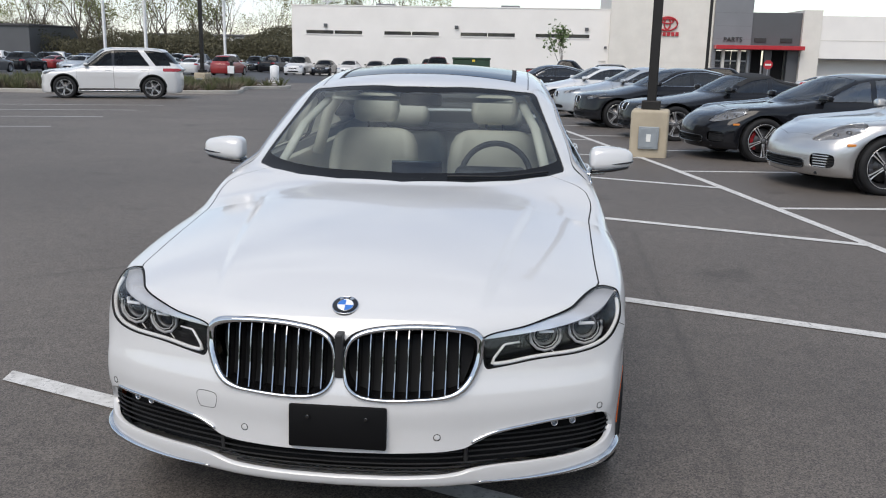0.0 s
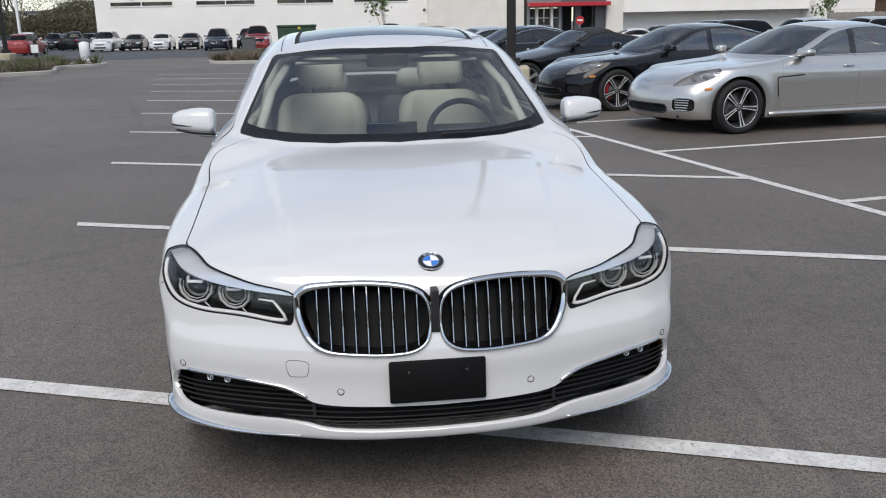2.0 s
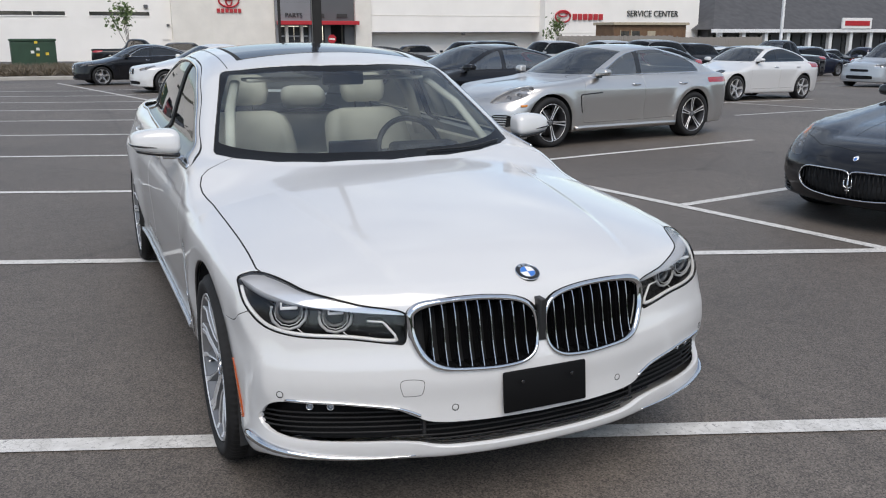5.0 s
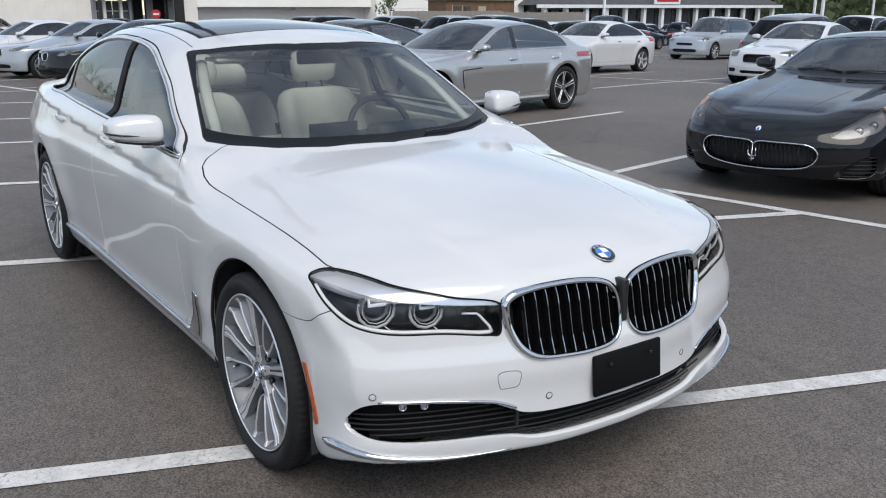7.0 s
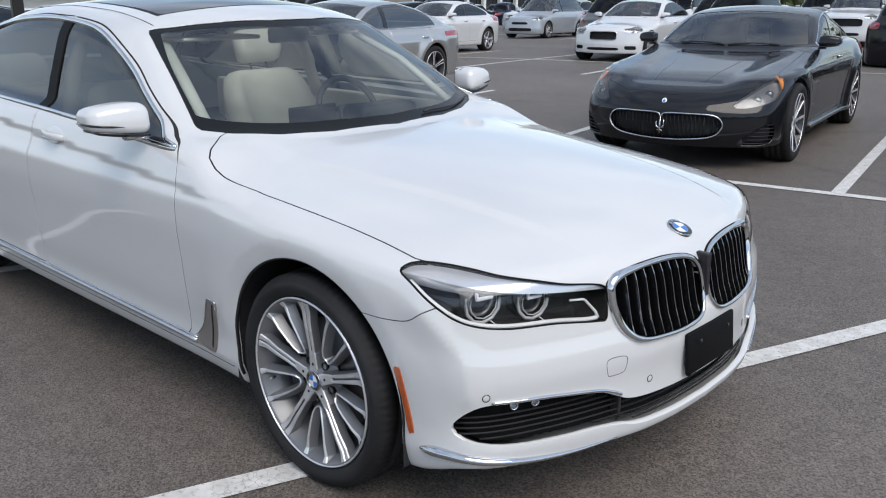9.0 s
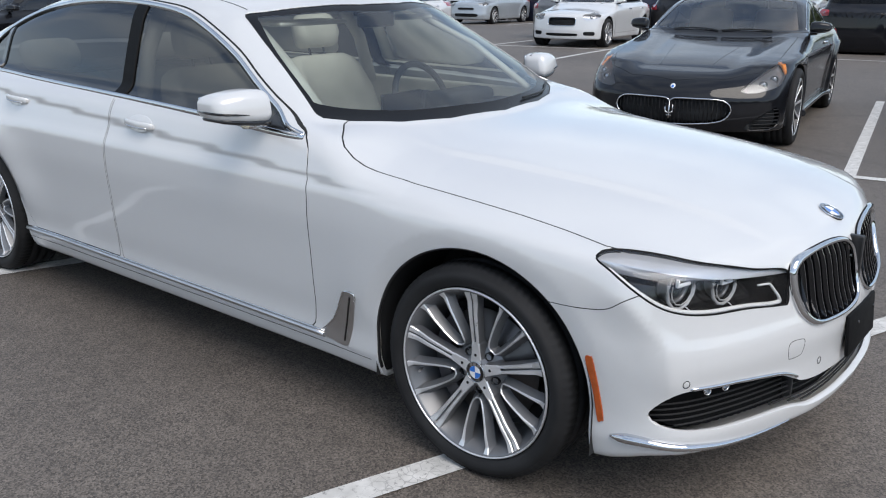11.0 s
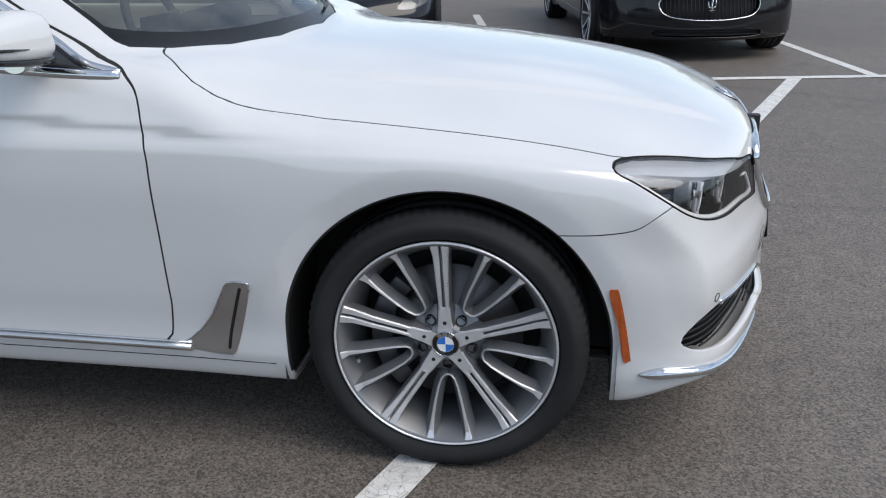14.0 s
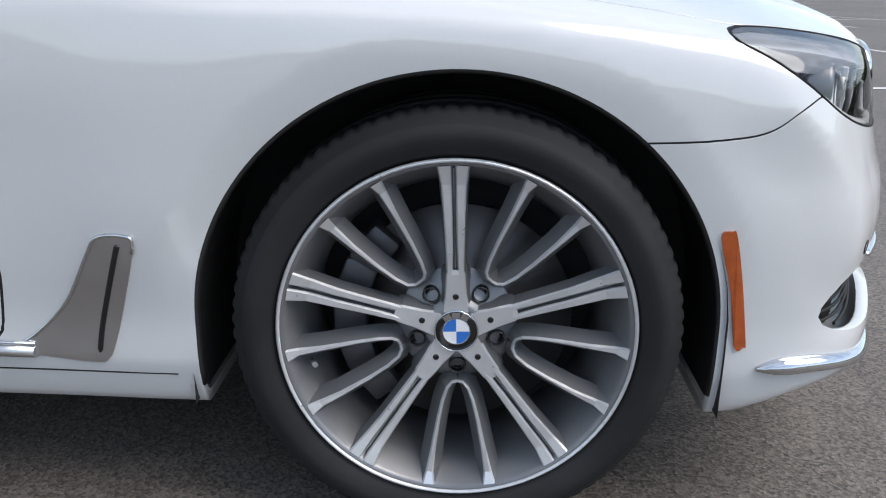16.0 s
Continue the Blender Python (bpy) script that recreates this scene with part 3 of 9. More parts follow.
def wall_piece(name, x0, x1, z0, z1, y, deep, material, parent, openings=()):
    """A wall facing -y with thickness, with real openings (x0, x1, z0, z1) cut through."""
    bm = bmesh.new()
    xs = sorted({x0, x1, *[q for o in openings for q in o[:2]]})
    zs = sorted({z0, z1, *[q for o in openings for q in o[2:]]})
    cells = set()
    for i in range(len(xs) - 1):
        for j in range(len(zs) - 1):
            cx, cz = (xs[i] + xs[i + 1]) / 2, (zs[j] + zs[j + 1]) / 2
            if not any(o[0] < cx < o[1] and o[2] < cz < o[3] for o in openings):
                cells.add((i, j))
    v = {}

    def vert(i, j, k):
        if (i, j, k) not in v:
            v[i, j, k] = bm.verts.new((xs[i], y + (deep if k else 0), zs[j]))
        return v[i, j, k]
    for i, j in cells:
        bm.faces.new([vert(i, j, 0), vert(i + 1, j, 0), vert(i + 1, j + 1, 0), vert(i, j + 1, 0)])
        bm.faces.new([vert(i, j, 1), vert(i, j + 1, 1), vert(i + 1, j + 1, 1), vert(i + 1, j, 1)])
        for di, dj, a, b in ((-1, 0, (i, j), (i, j + 1)), (1, 0, (i + 1, j), (i + 1, j + 1)), (0, -1, (i, j), (i + 1, j)), (0, 1, (i, j + 1), (i + 1, j + 1))):
            if (i + di, j + dj) not in cells:
                bm.faces.new([vert(*a, 0), vert(*b, 0), vert(*b, 1), vert(*a, 1)])
    bmesh.ops.recalc_face_normals(bm, faces=bm.faces)
    return part(name, bm, material, parent)


def lettering(text, size, m, material, parent, name="sign_letters"):
    cu = bpy.data.curves.new(name, "FONT")
    cu.body, cu.size, cu.extrude, cu.align_x, cu.align_y = text, size, 0.04, "CENTER", "CENTER"
    tmp = bpy.data.objects.new("tmp", cu)
    scene.collection.objects.link(tmp)
    me = bpy.data.meshes.new_from_object(tmp.evaluated_get(bpy.context.evaluated_depsgraph_get()))
    bpy.data.objects.remove(tmp)
    bpy.data.curves.remove(cu)
    me.name = name
    o = part(name, me, material, parent)
    o.matrix_basis = m
    return o


def facing(x, y, z):
    return Matrix.Translation((x, y, z)) @ Matrix.Rotation(radians(90), 4, "X")


def dealership():
    Y = 84.0
    b = thing("dealership_building", "long white flat-roofed car dealership with grey entrance and red canopy", "building")
    wins = [(-21.2, -18.42), (-18.34, -15.53), (-13.3, -10.62), (-10.54, -7.85), (-5.7, -3.07), (-2.99, -0.35), (1.68, 4.25), (4.33, 6.9)]
    wall_piece("wall", -22.65, 8.8, -4.0, 5.86, Y, 0.5, M["render_white"], b, [(a, c, 3.14, 3.5) for a, c in wins] + [(7.9, 8.6, -1.2, 1.0)])
    for a, c in wins:
        w = part("window", a_box(a, Y + 0.12, 3.14, c, Y + 0.16, 3.5, 0.0), M["window_dark"], b, "narrow dark strip window")
        part("window_frame", a_box(a, Y + 0.06, 3.14, c, Y + 0.12, 3.18, 0.005), M["panel_grey"], w)
        part("window_sill", a_box(a - 0.05, Y - 0.06, 3.06, c + 0.05, Y + 0.02, 3.14, 0.01), M["render_white"], w)
    part("door", a_box(7.9, Y + 0.1, -1.2, 8.6, Y + 0.18, 1.0, 0.01), M["render_white"], b, "white steel door")
    part("side_wall", a_box(-22.65, Y + 0.5, -4.0, -22.15, Y + 45, 5.86), M["render_white"], b)
    part("roof", a_box(-22.15, Y + 0.5, 5.3, 8.8, Y + 45, 5.5), M["panel_grey"], b)
    part("parapet_cap", a_box(-22.72, Y - 0.05, 5.86, 8.8, Y + 0.58, 5.96, 0.02), M["render_white"], b)
    for x in (-19.2, -6.1, 6.6):
        part("wall_lamp", a_box(x - 0.18, Y - 0.22, 3.85, x + 0.18, Y, 4.15, 0.03), M["panel_dark"], b, "dark wall lamp")
    part("wall_lamp", a_box(8.35, Y - 0.2, 2.2, 8.6, Y, 2.42, 0.03), M["panel_dark"], b)
    for x in (-15.5, -2.0):
        part("rooftop_unit", a_box(x, Y + 8, 5.5, x + 2.0, Y + 10, 6.55, 0.05), M["panel_grey"], b)
    # stone tower with panel joints
    part("stone_tower", a_box(8.8, Y - 0.6, -4.0, 18.5, Y + 12, 8.4, 0.0), M["stone_pale"], b)
    for i in range(8):
        for j in range(7):
            x0, z0 = 8.83 + 1.209 * i, -1.9 + 1.46 * j
            part("panel", a_box(x0, Y - 0.615, z0, x0 + 1.168, Y - 0.60, z0 + 1.42), M["stone_pale"], b)
    ring = [(14.15 + 0.95 * math.cos(q), Y - 0.72, 4.62 + 0.62 * math.sin(q)) for q in np.linspace(0, 2 * math.pi, 28, endpoint=False)]
    sg = part("sign_emblem", tube(bmesh.new(), ring, 0.09, 6, True), M["sign_red"], b, "red oval emblem")
    ring = [(14.15 + 0.55 * math.cos(q), Y - 0.72, 4.88 + 0.24 * math.sin(q)) for q in np.linspace(0, 2 * math.pi, 24, endpoint=False)]
    part("emblem_oval", tube(bmesh.new(), ring, 0.08, 6, True), M["sign_red"], sg)
    ring = [(14.15 + 0.28 * math.cos(q), Y - 0.72, 4.62 + 0.5 * math.sin(q)) for q in np.linspace(0, 2 * math.pi, 24, endpoint=False)]
    part("emblem_oval", tube(bmesh.new(), ring, 0.08, 6, True), M["sign_red"], sg)
    for i in range(6):
        part("sign_bar", a_box(12.98 + 0.40 * i, Y - 0.75, 3.48, 13.28 + 0.40 * i, Y - 0.62, 3.86, 0.02), M["sign_red"], b)
    # grey entrance
    wall_piece("entrance_wall", 18.5, 22.0, -4.0, 7.05, Y - 1.0, 0.6, M["panel_grey"], b, [(18.85, 21.8, -2.2, 2.34)])
    part("entrance_block", a_box(18.5, Y - 0.4, 2.34, 22.0, Y + 10, 7.0), M["panel_grey"], b)
    wall_piece("entrance_wall", 22.0, 26.6, -4.0, 5.78, Y - 0.8, 0.6, M["panel_dark"], b, [(22.2, 23.45, -2.2, 2.34), (24.1, 25.55, -2.2, 2.34)])
    part("entrance_block", a_box(22.0, Y - 0.2, 2.34, 26.6, Y + 10, 5.7), M["panel_dark"], b)
    for k in range(7):
        part("panel_joint", a_box(18.6 + 0.0, Y - 1.006, -1.5 + 1.2 * k, 22.0, Y - 1.0, -1.485 + 1.2 * k), M["panel_dark"], b)
    part("canopy", a_box(18.6, Y - 2.2, 2.36, 26.7, Y - 0.7, 2.74, 0.03), M["sign_red"], b, "red canopy band")
    for x0, x1 in ((18.9, 19.4), (19.75, 20.3), (20.35, 20.9), (21.2, 21.75)):
        part("door_pane", a_box(x0, Y - 0.8, -1.6, x1, Y - 0.74, 2.2), M["window_dark"], b)
    for x in (19.55, 21.05):
        part("column", a_box(x - 0.13, Y - 1.15, -2.2, x + 0.13, Y - 0.7, 2.34, 0.02), M["stone_pale"], b)
    part("transom", a_box(18.85, Y - 0.85, 1.2, 21.8, Y - 0.7, 1.35), M["panel_grey"], b)
    for x0, x1 in ((22.2, 23.45), (24.1, 25.55)):
        # the depth of the doorway is a near-black sheet, its shade put into the colour
        part("doorway", a_box(x0, Y + 0.4, -2.2, x1, Y + 0.5, 2.34), M["opening_shade"], b, "near-black sheet for the shade inside an open service doorway")
    lettering("PARTS", 0.62, facing(20.3, Y - 1.08, 3.25), M["sign_dark"], b)
    for x in (22.9, 25.3):
        part("sign_bar", a_box(x - 0.55, Y - 0.9, 3.05, x + 0.55, Y - 0.8, 3.45, 0.02), M["sign_dark"], b)
    # pale service wing with an overhang
    part("service_block", a_box(26.6, Y - 1.2, -4.0, 28.3, Y + 10, 6.05), M["stone_pale"], b)
    part("service_wall", a_box(28.3, Y - 1.0, 1.66, 48.0, Y + 10, 5.55), M["render_white"], b)
    part("service_recess", a_box(28.3, Y + 0.6, -4.5, 48.0, Y + 9, 1.66), M["render_white"], b)
    # dark strip along the overhang's underside, put there for its shade
    part("shadow_edge", a_box(28.2, Y - 1.02, 1.56, 48.0, Y + 0.6, 1.655), M["panel_dark"], b)
    part("wall_band", a_box(28.3, Y - 1.03, 3.3, 48.0, Y - 1.0, 3.36), M["stone_pale"], b)
    part("wall_lamp", a_box(38.5, Y - 1.25, 1.35, 38.8, Y - 1.0, 1.56), M["panel_dark"], b)
    part("service_end", a_box(48.0, Y - 2.2, -5.0, 69.0, Y + 10, 6.2), M["render_white"], b)
    part("wall_band", a_box(48.0, Y - 2.23, 1.5, 69.0, Y - 2.2, 1.56), M["stone_pale"], b)
    ring = [(50.2 + 0.95 * math.cos(q), Y - 2.35, 3.3 + 0.62 * math.sin(q)) for q in np.linspace(0, 2 * math.pi, 28, endpoint=False)]
    sg = part("sign_emblem", tube(bmesh.new(), ring, 0.1, 6, True), M["sign_red"], b, "red oval emblem")
    ring = [(50.2 + 0.55 * math.cos(q), Y - 2.35, 3.52 + 0.24 * math.sin(q)) for q in np.linspace(0, 2 * math.pi, 24, endpoint=False)]
    part("emblem_oval", tube(bmesh.new(), ring, 0.08, 6, True), M["sign_red"], sg)
    for i in range(6):
        part("sign_bar", a_box(51.5 + 0.68 * i, Y - 2.4, 2.95, 52.0 + 0.68 * i, Y - 2.22, 3.6, 0.02), M["sign_red"], b)
    lettering("SERVICE CENTER", 0.95, facing(62.3, Y - 2.3, 3.65), M["sign_dark"], b)


dealership()


def simple_hall(x0, y0, x1, y1, z0, z1, material, label, roof=0.3):
    b = thing("warehouse", label, "building")
    part("wall", a_box(x0, y0, z0, x1, y1, z1), M[material], b)
    part("roof", a_box(x0 - 0.3, y0 - 0.3, z1, x1 + 0.3, y1 + 0.3, z1 + roof, 0.05), M["roof_shingle" if material != "render_white" else "panel_grey"], b)
    n = int((x1 - x0) / 6)
    for i in range(n):
        x = x0 + (x1 - x0) * (i + 0.5) / n
        # every second door is a near-black slab, coloured as a shaded opening
        part("door", a_box(x - 1.4, y0 - 0.08, z0, x + 1.4, y0 + 0.02, z0 + 3.2, 0.02), M["opening_shade"] if i % 2 else M["panel_grey"], b)
    return b


simple_hall(-77, 116, -69, 130, -3, 4.1, "panel_dark", "dark grey metal warehouse beyond the far car park")
simple_hall(-95, 116, -77.4, 130, -3, 3.1, "panel_grey", "low grey metal warehouse beyond the far car park")
simple_hall(-59, 134, -38, 150, -3, 3.4, "render_white", "pale low warehouse behind trees")


def shed_and_fence():
    y = 66.0
    b = thing("site_office", "brown timber site office with a pale roof edge", "shed")
    part("wall", a_box(46.2, y, -2.5, 54.5, y + 3, 2.25, 0.02), M["brown_wood"], b)
    part("roof", a_box(46.0, y - 0.25, 2.25, 54.7, y + 3.2, 2.5, 0.03), M["concrete"], b)
    for x in (47.0, 48.2):
        w = part("window", a_box(x, y - 0.05, 0.6, x + 0.9, y + 0.02, 1.7, 0.01), M["window_dark"], b)
        part("window_frame", a_box(x - 0.08, y - 0.03, 0.5, x, y + 0.01, 1.8), M["concrete"], w)
    part("door", a_box(50.0, y - 0.05, -1.4, 50.9, y + 0.02, 1.7, 0.01), M["concrete"], b)
    f = thing("board_fence", "tall weathered board fence behind the parked cars", "fence")
    board = None
    n = 0
    for i in range(112):
        x = 38.0 + 0.2 * i
        h = 1.32 - 0.02 * (i % 3) - (0.0 if i < 60 else 0.15)
        if board is None:
            bm = bmesh.new()
            box(bm, -0.095, -0.012, -4.0, 0.095, 0.012, 0.0, 0.004, seg=1)
            board = part("board", bm, M["fence_wood"], f)
            board.matrix_basis = Matrix.Translation((x, 62.0, h))
        else:
            share(board, f, Matrix.Translation((x, 62.0 + random.uniform(-0.008, 0.008), h)))
    for i in range(10):
        part("post", a_box(38.0 + 2.48 * i - 0.06, 62.02, -4, 38.0 + 2.48 * i + 0.06, 62.14, 1.25, 0.01), M["fence_wood"], f)


shed_and_fence()


def showroom():
    """The low showroom with a dark hipped roof beyond the lot."""
    b = thing("showroom_building", "low showroom with dark shingled hip roof and white columns", "building")
    x0, x1, y0, y1 = 68.0, 116.0, 78.0, 96.0
    part("wall", a_box(x0 + 1.5, y0 + 2.5, -4.0, x1 - 1.5, y1, 1.9), M["panel_dark"], b)
    bm = bmesh.new()
    lo = [bm.verts.new(p) for p in ((x0, y0, 1.9), (x1, y0, 1.9), (x1, y1, 1.9), (x0, y1, 1.9))]
    hi = [bm.verts.new(p) for p in ((x0 + 7, y0 + 8, 6.4), (x1 - 7, y0 + 8, 6.4))]
    bm.faces.new((lo[0], lo[1], hi[1], hi[0])), bm.faces.new((lo[1], lo[2], hi[1])), bm.faces.new((lo[2], lo[3], hi[0], hi[1])), bm.faces.new((lo[3], lo[0], hi[0])), bm.faces.new(lo[::-1])
    part("roof", bm, M["roof_shingle"], b, "dark shingled hip roof")
    part("fascia", a_box(x0 - 0.1, y0 - 0.1, 1.55, x1 + 0.1, y0 + 0.15, 1.95), M["white_post"], b)
    for i in range(14):
        x = x0 + 1.5 + i * (x1 - x0 - 3) / 13
        part("column", a_box(x - 0.25, y0 + 0.3, -4.0, x + 0.25, y0 + 0.8, 1.6), M["white_post"], b)
        if i < 13:
            part("window", a_box(x + 0.7, y0 + 2.44, -2.2, x + (x1 - x0 - 3) / 13 - 0.7, y0 + 2.5, 1.3), M["window_dark"], b)
    part("sign_board", a_box(88.0, y0 - 0.2, 2.0, 93.0, y0 + 0.0, 3.3, 0.02), M["whiteenamel"], b, "white and red sign board")
    part("sign_bar", a_box(88.4, y0 - 0.26, 2.35, 92.6, y0 - 0.2, 2.95, 0.02), M["sign_red"], b)


showroom()


def parking_lamp(x, y, high=9.0, base=True, white=False, square=0.075, arms=True):
    """A lamp post with a shoebox head, on a concrete foot."""
    z = over(x, y)
    p = thing("street_lamp", "tall white lamp post" if white else "dark bronze square lamp post on a rounded concrete foot", "lamp", Matrix.Translation((x, y, z)) @ Matrix.Rotation(radians(-10), 4, "Z"), "car park lamps")
    c = "white_post" if white else "bronze"
    z0 = 0.0
    if base:
        z0 = 0.76
        part("concrete_foot", a_box(-0.30, -0.30, -0.2, 0.30, 0.30, 0.76, 0.05, seg=4), M["concrete"], p, "tan concrete foot with chamfered edges")
        part("base_cover", a_box(-0.15, -0.15, 0.76, 0.15, 0.15, 0.90, 0.01), M[c], p)
        d = part("access_box", a_box(-0.16, -0.345, 0.14, 0.16, -0.30, 0.50, 0.012), M["grey_steel"], p, "grey steel electrical box")
        part("box_lid", a_box(-0.13, -0.352, 0.17, 0.13, -0.345, 0.47, 0.004), M["grey_steel"], d)
        part("box_latch", a_box(-0.035, -0.362, 0.26, 0.035, -0.350, 0.38, 0.005), M["sticker"], d)
    part("pole", a_box(-square, -square, z0, square, square, high, 0.01), M[c], p)
    if not arms:
        part("lamp_head", a_box(-0.15, -0.15, high, 0.15, 0.25, high + 0.12, 0.03), M[c], p)
        return p
    part("arm", a_box(-0.04, -0.9, high - 0.15, 0.04, 0.9, high - 0.05, 0.01), M[c], p)
    for q in (-1, 1):
        part("lamp_head", a_box(-0.2, 0.75 * q - 0.3, high - 0.2, 0.2, 0.75 * q + 0.3, high, 0.03), M[c], p)
    return p


parking_lamp(*spot(4.52, 10.55)[:2])
parking_lamp(-14.6, 37.2, 5.6, arms=False)
for x, y in ((-33.5, 74), (-21.5, 95), (-39.8, 79), (-31, 88)):
    parking_lamp(x, y, 8.0, False, True, 0.11)
parking_lamp(13.0, 58.0, 9.5, False, False, 0.10)
for u, v in ((62, 24), (58, 40), (75, 10), (75, 30), (84, 20), (95, 2), (70, -6), (100, 34), (110, 18), (60, -2)):
    x, y, _ = spot(u, v)
    parking_lamp(x, y, 8.5, False, True, 0.09)


def kerb_loop(points, name, label, inner):
    """A raised planting bed: a kerb stone ring and soil inside. Returns the outline."""
    line = loop(points, 6)
    bm = bmesh.new()
    c = line.mean(0)
    prof = ((0.0, -0.3), (0.0, 0.12), (0.02, 0.145), (0.13, 0.15), (0.15, 0.13), (0.15, -0.1))
    rings = []
    n = len(line)
    for i in range(n):
        d = line[(i + 1) % n] - line[i - 1]
        nn = np.array([-d[1], d[0]]) / np.linalg.norm(d)
        if nn @ (c - line[i]) < 0:
            nn = -nn
        x, y = line[i]
        z = over(x, y)
        rings.append([bm.verts.new((x + nn[0] * o, y + nn[1] * o, z + h)) for o, h in prof])
    for i in range(n):
        a, b = rings[i], rings[(i + 1) % n]
        for k in range(len(prof) - 1):
            bm.faces.new((a[k], b[k], b[k + 1], a[k + 1])).smooth = False
    bmesh.ops.recalc_face_normals(bm, faces=bm.faces)
    k_ = part(name, bm, M["kerb"], None)
    tagged(k_, label, "kerb", kind="structure")
    bm = bmesh.new()
    bm.faces.new([bm.verts.new((x, y, over(x, y) + 0.11)) for x, y in (line + (c - line) * 0.02)])
    bmesh.ops.recalc_face_normals(bm, faces=bm.faces)
    if bm.faces[:][0].normal.z < 0:
        bmesh.ops.reverse_faces(bm, faces=bm.faces)
    tagged(part("planting_bed", bm, M[inner], None), "mulched planting bed inside the kerb", "bed", kind="structure")
    return line


bed_a = kerb_loop([(-40, 30.5), (-28, 29.6), (-20, 29.2), (-14, 30.6), (-11.6, 31.8), (-11.4, 33.2), (-12.5, 37.5), (-11.2, 39.5), (-12.2, 41.5), (-18, 41.5), (-28, 41), (-40, 40)], "kerb_1", "pale concrete kerb round the planting", "soil")
bed_b = kerb_loop([(-6.3, 39.6), (-5.5, 38.0), (-3, 37.3), (1.5, 36.4), (4.5, 35.9), (5.0, 38.5), (3.0, 44), (0, 50.5), (-4, 51), (-6.4, 44)], "kerb_2", "pale concrete kerb round the transformer bed", "soil")


def scatter(name, label, line, count, material, high, width, blades, category, seed, y_max=None):
    """Grassy tufts and low shrubs: many narrow leaves."""
    rnd = random.Random(seed)
    lo, hi = line.min(0), line.max(0)
    v, f = [], []
    made = 0
    while made < count:
        x, y = rnd.uniform(lo[0], hi[0]), rnd.uniform(lo[1], hi[1] if y_max is None else y_max)
        if poly_dist(np.array([[x, y]]), line)[0] > -0.35:
            continue
        made += 1
        z = over(x, y) + 0.1
        h = high * rnd.uniform(0.6, 1.2)
        for _ in range(blades):
            a, r = rnd.uniform(0, 6.283), rnd.uniform(0, width)
            bx, by = x + r * 0.5 * math.cos(a), y + r * 0.5 * math.sin(a)
            t = h * rnd.uniform(0.6, 1.1)
            tx, ty = x + r * 1.5 * math.cos(a), y + r * 1.5 * math.sin(a)
            b = rnd.uniform(0, 6.283)
            w = rnd.uniform(0.006, 0.016)
            dx, dy = w * math.cos(b), w * math.sin(b)
            i = len(v)
            v += [(bx - dx, by - dy, z), (bx + dx, by + dy, z), ((bx + tx) / 2 + dx, (by + ty) / 2 + dy, z + t * 0.6), ((bx + tx) / 2 - dx, (by + ty) / 2 - dy, z + t * 0.6), (tx, ty, z + t)]
            f += [(i, i + 1, i + 2, i + 3), (i + 3, i + 2, i + 4)]
    me = bpy.data.meshes.new(name)
    me.from_pydata(v, [], f)
    o = part(name, me, M[material], None)
    tagged(o, label, category, kind="stuff")


scatter("shrub_planting", "green and brown grassy shrubs in the kerbed bed", bed_a, 360, "tuft", 0.50, 0.42, 84, "shrubs", 3)
scatter("shrub_planting", "dry brown low shrubs in the kerbed bed", bed_a, 260, "dry", 0.42, 0.5, 80, "shrubs", 4)
scatter("shrub_planting", "dry brown low shrubs round the transformer", bed_b, 230, "dry", 0.42, 0.5, 80, "shrubs", 5)


def transformer():
    z = over(-2.4, 47.8)
    b = thing("transformer_box", "dark green steel transformer cabinet with stickers", "transformer", Matrix.Translation((-2.45, 47.8, z)) @ Matrix.Rotation(radians(4), 4, "Z"))
    part("cabinet", a_box(-1.08, 0, 0, 1.08, 1.5, 1.62, 0.02), M["green_steel"], b)
    part("lid", a_box(-1.12, -0.05, 1.62, 1.12, 1.55, 1.74, 0.03), M["green_steel"], b)
    part("door", a_box(-1.04, -0.03, 0.1, -0.02, 0.0, 1.58, 0.01), M["green_steel"], b)
    part("door", a_box(0.02, -0.03, 0.1, 1.04, 0.0, 1.58, 0.01), M["green_steel"], b)
    for x, zz, c in ((-0.15, 1.0, "sticker"), (0.12, 1.15, "sticker"), (0.1, 0.85, "yellow_sticker"), (0.55, 0.9, "yellow_sticker"), (0.05, 1.5, "yellow_sticker")):
        part("label_plate", a_box(x, -0.04, zz, x + 0.16, -0.03, zz + 0.14), M[c], b)
    t = thing("utility_pedestal", "small grey-green utility pedestal beside the cabinet", "utility box", Matrix.Translation((-5.2, 48.0, over(-5.2, 48))))
    part("pedestal", a_box(-0.35, -0.3, 0, 0.35, 0.3, 1.05, 0.03), M["panel_dark"], t)
    part("pedestal_cap", a_box(-0.38, -0.33, 1.05, 0.38, 0.33, 1.12, 0.02), M["green_steel"], t)


transformer()


